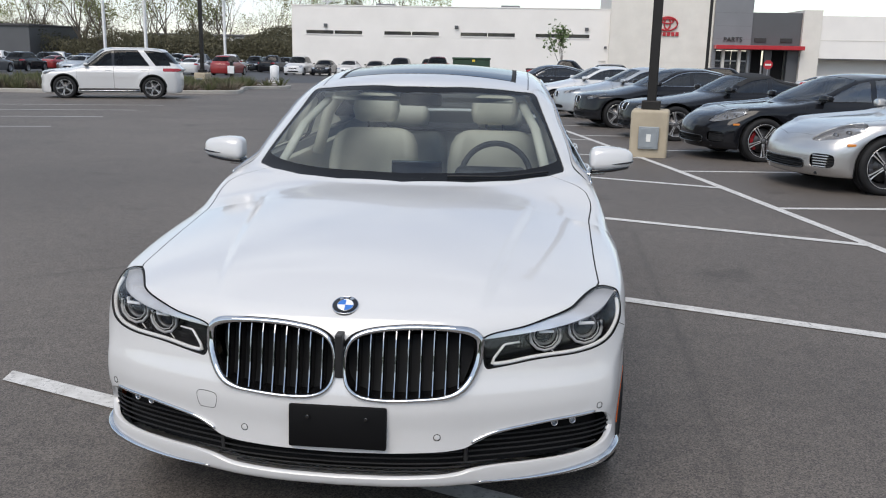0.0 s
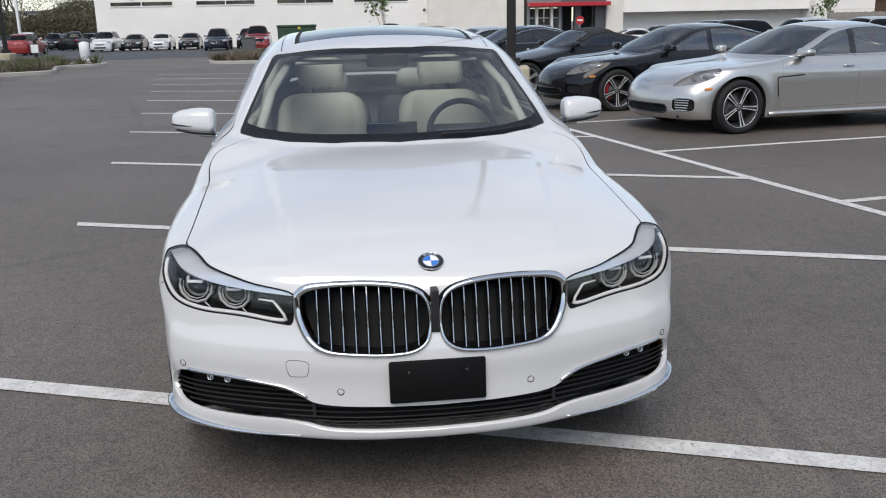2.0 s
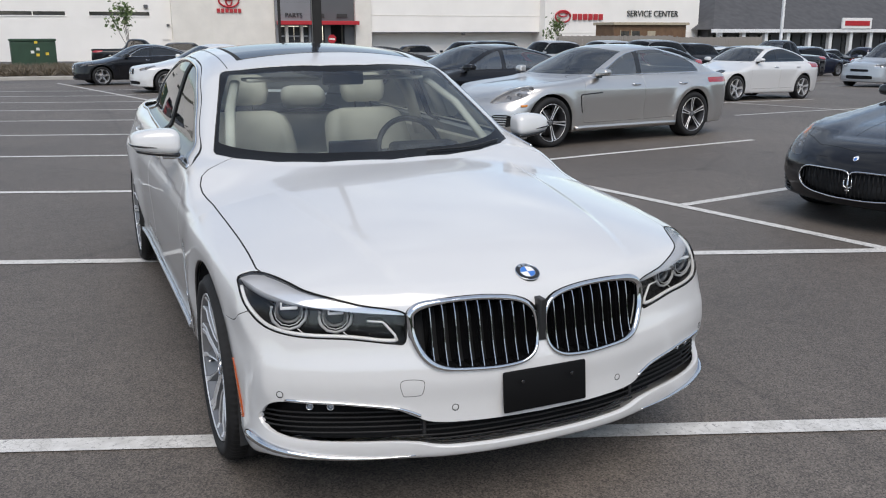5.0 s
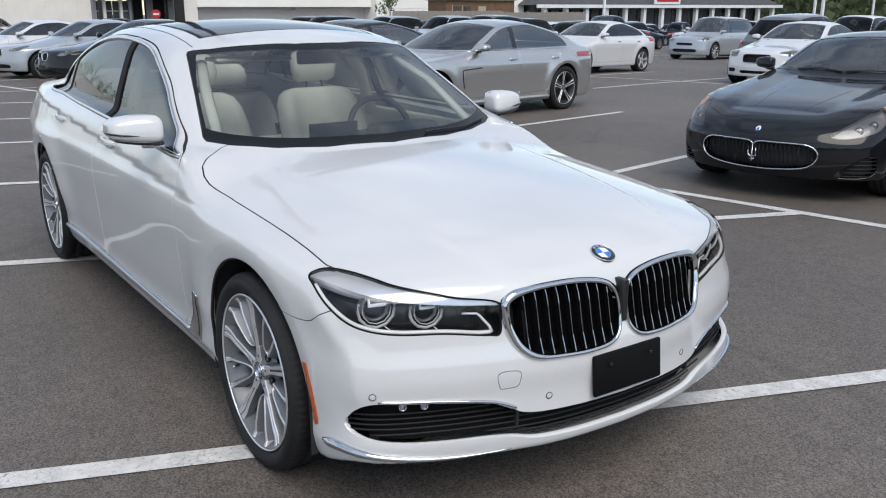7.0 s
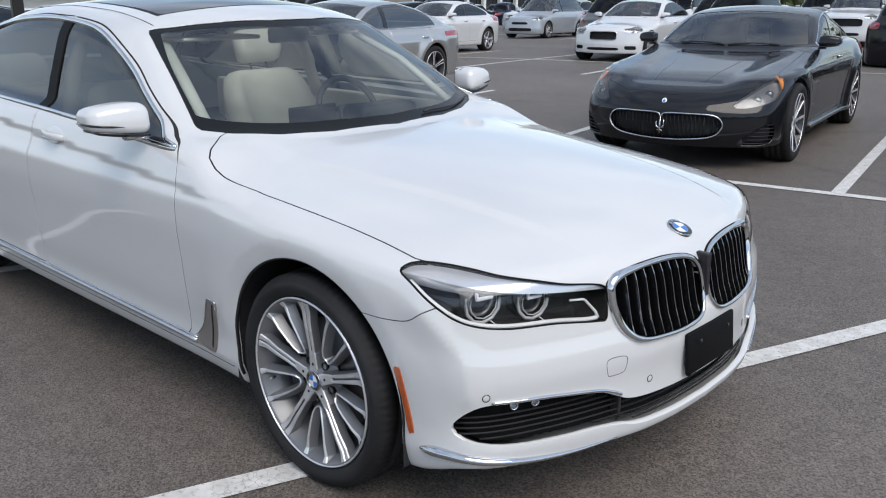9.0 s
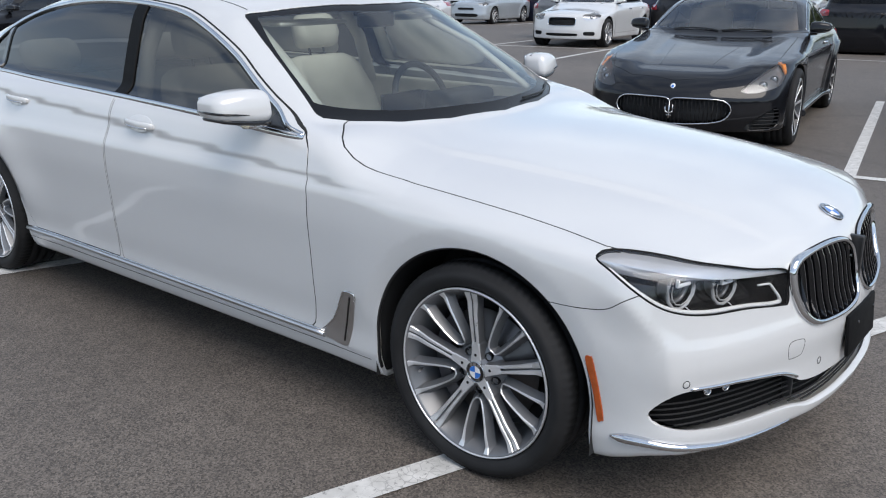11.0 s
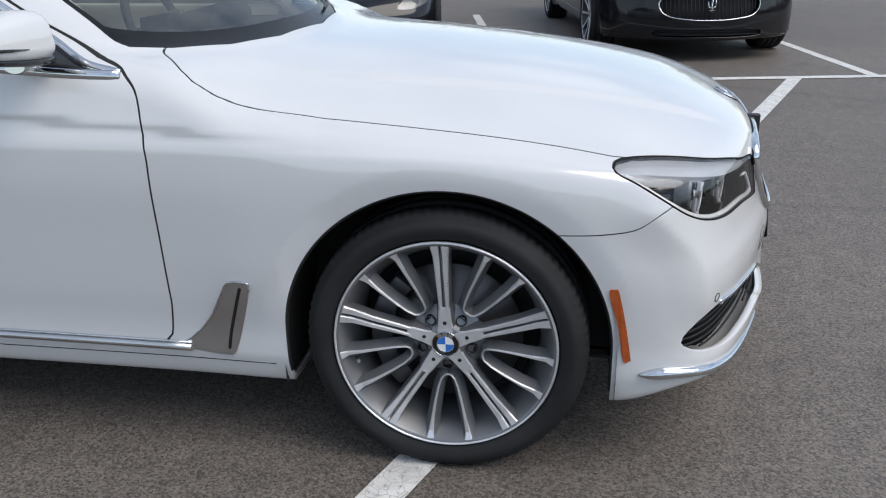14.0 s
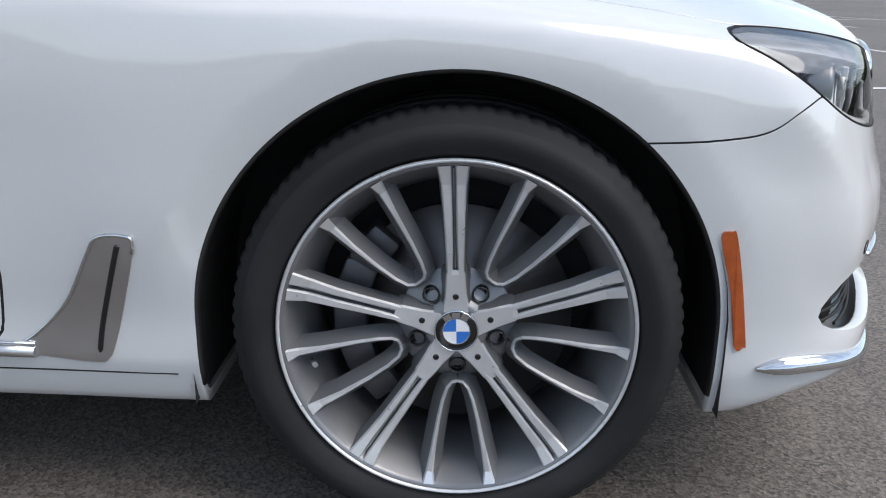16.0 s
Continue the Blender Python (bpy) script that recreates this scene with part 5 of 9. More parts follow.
def tyre_mesh(r, width, rim_r, n=96):
    """A tyre with grooves and tread blocks; it stands with its axle along x, outer side at +x."""
    bm = bmesh.new()
    w = width / 2
    prof = [(w * 0.70, rim_r - 0.004), (w * 0.92, rim_r + 0.010), (w * 1.0, rim_r + (r - rim_r) * 0.42), (w * 0.985, rim_r + (r - rim_r) * 0.70),
            (w * 0.93, r - 0.022), (w * 0.86, r - 0.008), (w * 0.76, r - 0.002), (w * 0.46, r), (w * 0.44, r - 0.007), (w * 0.36, r - 0.007), (w * 0.34, r),
            (w * 0.06, r), (w * 0.04, r - 0.007), (-w * 0.04, r - 0.007), (-w * 0.06, r), (-w * 0.34, r), (-w * 0.36, r - 0.007), (-w * 0.44, r - 0.007),
            (-w * 0.46, r), (-w * 0.80, r - 0.003), (-w * 0.95, r - 0.02), (-w, rim_r + (r - rim_r) * 0.45), (-w * 0.92, rim_r + 0.01), (-w * 0.7, rim_r - 0.004)]
    lathe(bm, prof, n)
    # sipes: small cuts over the shoulder
    bm.verts.ensure_lookup_table()
    for k in range(n):
        if k % (3 if n > 100 else 2) == 0:
            for ring, drop in ((5, 0.0022), (6, 0.0045), (7, 0.003)):
                v = bm.verts[ring * n + k]
                s_ = 1 - drop / math.hypot(v.co.y, v.co.z)
                v.co.y, v.co.z = v.co.y * s_, v.co.z * s_
    # flat where it stands
    for v in bm.verts:
        if v.co.z < -(r - 0.010):
            v.co.z = -(r - 0.010) + (v.co.z + r - 0.010) * 0.15
    bmesh.ops.recalc_face_normals(bm, faces=bm.faces)
    return bm


def bar(bm, path, widths, depth, slope=0.35, dip=0.0):
    """A spoke: a bar along a path of (r, angle, x) with a flat face towards +x and sloping sides."""
    pts = [Vector((x, r * math.cos(radians(a)), r * math.sin(radians(a)))) for r, a, x in path]
    m = len(pts)
    rows = []
    for i, p in enumerate(pts):
        d = (pts[min(i + 1, m - 1)] - pts[max(i - 1, 0)]).normalized()
        s = d.cross(Vector((1, 0, 0))).normalized()
        w = widths[i] / 2
        rows.append([bm.verts.new(p + s * (-w - depth * slope) + Vector((-depth, 0, 0))), bm.verts.new(p + s * -w + Vector((-0.004, 0, 0))), bm.verts.new(p + s * (-w + 0.0025)),
                     bm.verts.new(p + Vector((-dip, 0, 0))),
                     bm.verts.new(p + s * (w - 0.0025)), bm.verts.new(p + s * w + Vector((-0.004, 0, 0))), bm.verts.new(p + s * (w + depth * slope) + Vector((-depth, 0, 0)))])
    for a, b in zip(rows[:-1], rows[1:]):
        for k in range(6):
            f = bm.faces.new((a[k], a[k + 1], b[k + 1], b[k]))
            f.material_index = 0 if 1 <= k <= 4 else 1
    for row in (rows[0], rows[-1][::-1]):
        bm.faces.new(row).material_index = 1
    bmesh.ops.recalc_face_normals(bm, faces=bm.faces)
    return bm


def two_tone(ob, a, b):
    ob.data.materials.append(a), ob.data.materials.append(b)
    return ob


def rim_barrel(rim_r, width, face=0.0):
    w = width / 2
    bm = bmesh.new()
    prof = [(w * 0.88 + face, rim_r + 0.003), (w * 0.91 + face, rim_r + 0.001), (w * 0.90 + face, rim_r - 0.006), (w * 0.84 + face, rim_r - 0.010), (w * 0.55, rim_r - 0.030), (w * 0.2, rim_r - 0.045),
            (-w * 0.6, rim_r - 0.045), (-w * 0.9, rim_r - 0.01)]
    lathe(bm, prof, 72)
    bmesh.ops.recalc_face_normals(bm, faces=bm.faces)
    return bm


def wheel_of(parent, at, r=0.352, width=0.245, rim_r=0.262, style="twin", face="machined", under="alloydark", caliper="caliper", badge=True, turn=0.0, fine=True):
    """A wheel at a pose: outer side at +x."""
    w = thing("wheel", "", "")
    del_tags(w)
    w.parent, w.matrix_basis = parent, at @ rotate_x(turn)
    part("tyre", tyre_mesh(r, width, rim_r, 252 if fine else 56), M["rubber"], w, "black rubber tyre").matrix_basis = rotate_x(-turn)
    part("rim", rim_barrel(rim_r, width), M[under], w, "grey alloy rim barrel")
    edge = bmesh.new()
    ww = width / 2
    lathe(edge, [(ww * 0.88, rim_r - 0.003), (ww * 0.925, rim_r - 0.002), (ww * 0.94, rim_r), (ww * 0.938, rim_r + 0.0018), (ww * 0.90, rim_r + 0.004)], 96 if fine else 40)
    bmesh.ops.recalc_face_normals(edge, faces=edge.faces)
    part("rim_lip", edge, M[face], w)
    f0, f1 = ww * 0.70, ww * 0.90
    re = rim_r - 0.008
    spokes = []
    if style == "twin":
        for k in range(5):
            a = 90 + 72 * k
            spokes.append(([(0.030, a, f0 + 0.001), (0.060, a, f0 + 0.002), (0.092, a, f0 + 0.003), (0.100, a, f0 + 0.002)], [0.044, 0.034, 0.030, 0.024], 0.030, 0.25))
            for s in (-1, 1):
                path = [(0.088, a + s * 5.6, f0 + 0.003), (0.13, a + s * 3.75, f0 + 0.007), (0.19, a + s * 2.85, f0 + 0.014), (re - 0.03, a + s * 2.7, f1 - 0.009), (re, a + s * 2.9, f1)]
                spokes.append((path, [0.0095, 0.0115, 0.0135, 0.0165, 0.0215], 0.030, 0.12))
            spokes.append(([(0.10, a, f0 - 0.006), (re, a, f1 - 0.014)], [0.004, 0.006], 0.02, 0.2))
            b = a + 36
            for s in (-1, 1):
                path = [(0.094, b, f0 - 0.008), (0.0955, b + s * 5.0, f0 - 0.006), (0.104, b + s * 9.2, f0 - 0.001), (0.125, b + s * 11.2, f0 + 0.004), (0.16, b + s * 11.6, f0 + 0.009), (0.21, b + s * 11.3, f0 + 0.015), (re - 0.018, b + s * 11.0, f1 - 0.009), (re, b + s * 10.7, f1)]
                spokes.append((path, [0.0055, 0.0055, 0.0055, 0.006, 0.007, 0.009, 0.013, 0.021], 0.030, 0.42))
    elif style == "five_twin":
        for k in range(5):
            a = 90 + 72 * k
            for s in (-1, 1):
                spokes.append(([(0.045, a + s * 16, f0), (0.11, a + s * 7.5, f0 + 0.006), (0.19, a + s * 5.6, f0 + 0.014), (re, a + s * 6.2, f1)], [0.017, 0.013, 0.015, 0.024], 0.035, 0.2))
    elif style == "ten":
        for k in range(10):
            spokes.append(([(0.045, 36 * k, f0), (0.13, 36 * k, f0 + 0.006), (re, 36 * k, f1)], [0.026, 0.020, 0.030], 0.03, 0.35))
    else:
        for k in range(5):
            spokes.append(([(0.04, 72 * k + 90, f0), (0.12, 72 * k + 90, f0 + 0.006), (re, 72 * k + 90, f1)], [0.055, 0.045, 0.065], 0.035, 0.3))
    for path, widths, depth, slope in spokes:
        o = part("spoke", bar(bmesh.new(), path, widths, depth, slope, 0.0), None, w)
        two_tone(o, M[face], M[under])
    hub = bmesh.new()
    dish = style in ("twin", "five_twin")
    lathe(hub, [(f0 - 0.034, 0.094), (f0 - 0.028, 0.086), (f0 - 0.020, 0.070), (f0 - 0.014, 0.050), (f0 + 0.0005, 0.046), (f0 + 0.001, 0.036), (f0 + 0.0008, 0.001)] if dish else [(f0 - 0.030, 0.088), (f0 - 0.012, 0.080), (f0 - 0.004, 0.068), (f0 - 0.001, 0.058), (f0, 0.040), (f0 + 0.001, 0.036), (f0 + 0.0008, 0.001)], 40)
    bmesh.ops.recalc_face_normals(hub, faces=hub.faces)
    part("hub", hub, M[under if dish else face], w)
    cap = Matrix.Translation((f0 + 0.004, 0, 0)) @ Matrix(((0, 0, 1, 0), (1, 0, 0, 0), (0, 1, 0, 0), (0, 0, 0, 1)))
    if badge:
        round_badge(w, cap, 0.034)
    else:
        part("centre_cap", round_disc(bmesh.new(), cap, 0.032, 0.006, 24, 0.002), M["alloydark"], w)
    if fine:
        for k in range(5):
            q = cap @ Matrix.Rotation(radians(72 * k + 36), 4, "Z") @ Matrix.Translation((0, 0.066, -0.018))
            bm = bmesh.new()
            ring_disc(bm, q, 0.011, 0.014, 0.012, 16)
            part("bolt_hole", bm, M["gloss"], w)
            part("wheel_bolt", round_disc(bmesh.new(), q @ Matrix.Translation((0, 0, -0.006)), 0.010, 0.010, 6), M["gloss"], w)
            q = cap @ Matrix.Rotation(radians(72 * k), 4, "Z") @ Matrix.Translation((0, 0.056, -0.0012))
            part("hub_dot", round_disc(bmesh.new(), q, 0.005, 0.003, 14), M["gloss"], w)
        part("valve", tube(bmesh.new(), [(f1 - 0.035, -0.232, -0.055), (f1 - 0.010, -0.222, -0.052)], 0.0045, 8), M["satin"], w)
    rot = bmesh.new()
    lathe(rot, [(f0 - 0.080, 0.185), (f0 - 0.075, 0.187), (f0 - 0.070, 0.185), (f0 - 0.068, 0.10), (f0 - 0.045, 0.085), (f0 - 0.045, 0.01)], 56)
    bmesh.ops.recalc_face_normals(rot, faces=rot.faces)
    part("brake_disc", rot, M["disc"], w)
    cal = bmesh.new()
    for k in range(5):
        q = radians(20 - 20 * k - turn)
        box(cal, f0 - 0.10, -0.035, 0.145, f0 - 0.045, 0.035, 0.20, 0.008, Matrix.Rotation(q + radians(110), 4, "X"))
    part("brake_caliper", soften(cal), M[caliper], w)
    back = bmesh.new()
    lathe(back, [(-ww * 0.5, rim_r - 0.045), (-ww * 0.5, 0.02)], 40)
    part("dust_shield", back, M["liner"], w)
    return w


def del_tags(ob):
    for k in ("label", "category", "group", "kind"):
        if k in ob:
            del ob[k]
    return ob


def well(parent, y, z, r, x0, x1, name="wheel_liner"):
    """The dark shell inside a wheel arch."""
    bm = bmesh.new()
    n = 28
    rows = []
    for k in range(n + 1):
        q = radians(-19 + 218 * k / n)
        cy, cz = (r * math.cos(q), r * math.sin(q)) if 0 <= math.degrees(q) <= 180 else (math.copysign(r, math.cos(q)), 1.0 * r * math.sin(q))
        rows.append([bm.verts.new((x, y + cy, z + cz)) for x in (x1, x0)])
    for a, b in zip(rows[:-1], rows[1:]):
        bm.faces.new((a[0], a[1], b[1], b[0])).smooth = True
    bm.faces.new([r_[1] for r_ in rows])
    return part(name, bm, M["liner"], parent)


def mirror_unit(parent, side, base, shell, size=1.0, lower=None, arm="chrome"):
    """A door mirror; base: where its arm leaves the door, at side +1 or -1. x outwards, y back."""
    m = Matrix.Translation(base) @ Matrix.Diagonal((side * size, size, size, 1)) @ Matrix.Translation((0.122, -0.005, 0.078))

    def bent(x, y, z):
        q = (x + 0.105) / 0.21
        y = y + 0.050 * q * q + (0.30 * max(z, 0) if y < 0 else 0.0)
        z = z * (1.02 - 0.36 * q * q) + 0.004 * q + (0.008 * math.sin(math.pi * min(max(q, 0), 1)) if z > 0 else 0.0)
        return m @ Vector((x, y, z))

    def shell_of(x0, y0, z0, x1, y1, z1, bevel, seg=5):
        bm = box(bmesh.new(), x0, y0, z0, x1, y1, z1, bevel, None, seg)
        bmesh.ops.subdivide_edges(bm, edges=[e for e in bm.edges if e.calc_length() > 0.05], cuts=4, use_grid_fill=True)
        for v in bm.verts:
            v.co = bent(*v.co)
        if side < 0:
            bmesh.ops.reverse_faces(bm, faces=bm.faces)
        return soften(bm, 60)

    mr = part("door_mirror", shell_of(-0.105, -0.085, -0.050, 0.105, 0.048, 0.056, 0.032, 6), shell, parent, "door mirror with painted cap")
    part("lower_cap", shell_of(-0.100, -0.072, -0.062, 0.085, 0.044, -0.042, 0.008, 2), lower or M["gloss"], mr)
    line = [(0.0, -0.0862, -0.020), (0.045, -0.0862, -0.019), (0.075, -0.0855, -0.018), (0.096, -0.0765, -0.017), (0.1055, -0.055, -0.016), (0.1062, -0.02, -0.016), (0.1055, 0.025, -0.016)]
    part("mirror_gap", tube(bmesh.new(), [bent(*q) for q in line], [0.001, 0.004, 0.0045, 0.0045, 0.0045, 0.0045, 0.003], 6), M["gloss"], mr)
    part("mirror_glass", shell_of(-0.088, 0.040, -0.040, 0.088, 0.051, 0.046, 0.004, 2), M["chrome"], mr)
    s = bmesh.new()
    tube(s, [m @ Vector((-0.150, 0.0, -0.074)), m @ Vector((-0.10, -0.004, -0.073)), m @ Vector((-0.03, -0.005, -0.064))], [0.022, 0.019, 0.026], 12, flat=0.5)
    part("mirror_arm", s, M[arm], mr)
    return mr


# ---- the white saloon ----
BMW = Body(
    top=[(-0.95, 0.65), (-0.84, 0.735), (-0.79, 0.772), (-0.735, 0.80), (-0.5, 0.872), (-0.2, 0.922), (0.2, 0.965), (0.55, 0.997), (0.75, 1.03), (1.0, 1.07), (2.0, 1.085), (3.0, 1.10), (3.6, 1.125), (4.0, 1.115), (4.25, 1.08), (4.45, 0.98)],
    front=[(0.10, -0.80), (0.20, -0.85), (0.26, -0.878), (0.31, -0.884), (0.36, -0.871), (0.43, -0.868), (0.50, -0.872), (0.545, -0.867), (0.60, -0.848), (0.70, -0.826), (0.80, -0.80), (0.9, -0.75)],
    bow=[(0, 0), (0.15, 0.006), (0.3, 0.025), (0.44, 0.064), (0.55, 0.100), (0.65, 0.140), (0.75, 0.188), (0.82, 0.238), (0.87, 0.31), (0.905, 0.42), (0.93, 0.6), (0.96, 1.2)],
    sides=[(0.10, 0.83), (0.18, 0.868), (0.25, 0.895), (0.29, 0.905), (0.34, 0.905), (0.45, 0.914), (0.60, 0.924), (0.75, 0.934), (0.82, 0.933), (0.88, 0.912), (0.95, 0.888), (1.02, 0.86), (1.1, 0.82)],
    plan=[(-0.9, -0.02), (-0.4, -0.008), (0, 0), (0.7, 0), (2, 0.006), (3.2, 0.012), (3.8, -0.03), (4.4, -0.15)],
    rear=[(0.1, 4.2), (0.3, 4.33), (0.6, 4.36), (0.9, 4.34), (1.05, 4.30)],
    rear_bow=[(0, 0), (0.5, 0.05), (0.75, 0.16), (0.88, 0.35), (0.97, 0.9)],
    roof=[(0.42, 0.90), (0.53, 0.99), (0.80, 1.165), (1.05, 1.315), (1.24, 1.415), (1.42, 1.458), (1.67, 1.490), (2.1, 1.508), (2.6, 1.490), (3.0, 1.43), (3.4, 1.315), (3.75, 1.19), (4.05, 1.06), (4.2, 0.98)],
    cabin=(0.805, 1.02), arches=((0, 0.345, 0.45, 0.022), (3.21, 0.345, 0.45, 0.026)), ridge=(-0.78, 0.42, 0.15, 0.555, 0.009, 0.022),
    flat=[(0.30, 1.0), (0.45, 0.85), (0.70, 0.25), (1.0, 0.3), (2.0, 0.4), (3.5, 0.6), (4.4, 1.0)], floor=0.192, lip=0.055,
    crease=([(0.30, 0.70), (0.235, 0.635), (0.18, 0.575), (0.168, 0.47)], 0.012, 0.085), cabin_taper=[(0.4, 0.03), (1.0, 0.01), (2.0, 0.0), (3.0, -0.03), (3.8, -0.12), (4.2, -0.2)])

WINDSCREEN = np.array([(-0.735, 0.815), (-0.65, 0.735), (-0.5, 0.645), (-0.3, 0.575), (0, 0.535), (0.3, 0.575), (0.5, 0.645), (0.65, 0.735), (0.735, 0.815), (0.735, 0.85), (0.672, 1.09), (0.600, 1.375), (0.583, 1.398), (0.5, 1.348), (0.33, 1.278), (0.12, 1.213), (0, 1.205),
                       (-0.12, 1.213), (-0.33, 1.278), (-0.5, 1.348), (-0.583, 1.398), (-0.600, 1.375), (-0.672, 1.09), (-0.735, 0.85)])
HOOD_HALF = [(0.0, 0.545), (0.3, 0.585), (0.5, 0.655), (0.62, 0.724), (0.665, 0.752), (0.700, 0.742), (0.746, 0.697), (0.795, 0.655), (0.829, 0.612), (0.845, 0.555), (0.846, 0.50), (0.836, 0.42), (0.826, 0.34), (0.818, 0.10), (0.812, -0.1), (0.810, -0.25), (0.812, -0.38), (0.79, -0.46), (0.757, -0.53), (0.70, -0.63), (0.60, -0.706), (0.55, -0.735), (0.46, -0.765), (0.42, -0.785), (0.38, -0.805), (0.2, -0.828), (0.03, -0.834), (0.0, -0.816)]
HOOD = np.array(HOOD_HALF + [(-x, y) for x, y in HOOD_HALF[-2:0:-1]])
HEADLAMP = loop([(-0.234, 0.68), (-0.222, 0.725), (-0.105, 0.748), (-0.03, 0.765), (0.06, 0.782), (0.15, 0.797), (0.24, 0.806), (0.31, 0.806), (0.347, 0.793), (0.318, 0.768), (0.265, 0.725), (0.205, 0.686), (0.14, 0.664), (0.05, 0.651), (-0.08, 0.645), (-0.20, 0.629), (-0.234, 0.630)], 6)
KIDNEY = loop([(0.424, 0.700), (0.415, 0.727), (0.375, 0.745), (0.28, 0.753), (0.166, 0.751), (0.07, 0.735), (0.026, 0.702), (0.015, 0.639), (0.026, 0.580), (0.068, 0.549), (0.14, 0.540), (0.235, 0.542), (0.338, 0.552), (0.390, 0.584), (0.419, 0.645)], 8)
DLO = loop([(0.80, 0.985), (0.87, 1.008), (1.0, 1.068), (1.13, 1.138), (1.28, 1.222), (1.47, 1.304), (1.70, 1.370), (1.98, 1.400), (2.3, 1.408), (2.65, 1.388), (2.95, 1.340), (3.22, 1.255), (3.40, 1.155), (3.45, 1.100), (3.40, 1.066), (3.1, 1.056), (2.6, 1.042), (1.9, 1.026), (1.3, 1.008)], 6)
SUNROOF = loop([(-0.45, 1.50), (0, 1.435), (0.45, 1.50), (0.485, 1.57), (0.48, 2.3), (0.47, 2.82), (0.42, 2.87), (0, 2.88), (-0.42, 2.87), (-0.47, 2.82), (-0.48, 2.3), (-0.485, 1.57)], 6)
REAR_GLASS = loop([(-0.50, 3.22), (0, 3.18), (0.50, 3.22), (0.60, 3.5), (0.66, 3.86), (0.60, 3.93), (0, 3.98), (-0.60, 3.93), (-0.66, 3.86), (-0.60, 3.5)], 6)
INTAKE = loop([(0.866, 0.372), (0.858, 0.405), (0.838, 0.437), (0.795, 0.449), (0.67, 0.443), (0.5, 0.425), (0.425, 0.396), (0.365, 0.375), (0.2, 0.368), (0, 0.366), (-0.2, 0.368), (-0.365, 0.375), (-0.425, 0.396), (-0.5, 0.425), (-0.67, 0.443), (-0.795, 0.449), (-0.838, 0.437), (-0.858, 0.405), (-0.866, 0.372), (-0.85, 0.345), (-0.8, 0.331), (-0.71, 0.322), (-0.6, 0.319), (-0.5, 0.318), (-0.42, 0.308), (-0.35, 0.292), (-0.2, 0.286), (0, 0.285), (0.2, 0.286), (0.35, 0.292), (0.42, 0.308), (0.5, 0.318), (0.6, 0.319), (0.71, 0.322), (0.8, 0.331), (0.85, 0.345)], 4)
FRONT_DOOR = np.array([(0.762, 0.984), (0.738, 0.962), (0.725, 0.935), (0.716, 0.89), (0.705, 0.80), (0.702, 0.60), (0.700, 0.42), (0.712, 0.33), (0.74, 0.300), (1.955, 0.315), (1.965, 0.40), (1.965, 0.80), (1.96, 1.0), (1.983, 1.418), (1.70, 1.390), (1.47, 1.325), (1.28, 1.244), (1.13, 1.160), (1.0, 1.091), (0.87, 1.031), (0.79, 1.004)])
FRONT_DOOR = np.vstack([FRONT_DOOR[3:13], loop(np.vstack([FRONT_DOOR[13:], FRONT_DOOR[:4]]), 5, False)[:-1]])
REAR_DOOR = np.array([(1.972, 1.0), (1.975, 0.80), (1.975, 0.40), (1.98, 0.318), (2.72, 0.320), (2.78, 0.40), (2.90, 0.60), (3.10, 0.80), (3.30, 0.92), (3.42, 1.0), (3.47, 1.06), (3.47, 1.11), (3.42, 1.167), (3.24, 1.27), (2.96, 1.359), (2.65, 1.407), (2.3, 1.427), (1.99, 1.419)])
VENT = loop([(0.70, 0.300), (0.66, 0.325), (0.60, 0.385), (0.555, 0.465), (0.535, 0.495), (0.495, 0.50), (0.480, 0.485), (0.505, 0.40), (0.540, 0.295), (0.56, 0.283), (0.63, 0.288)], 5)


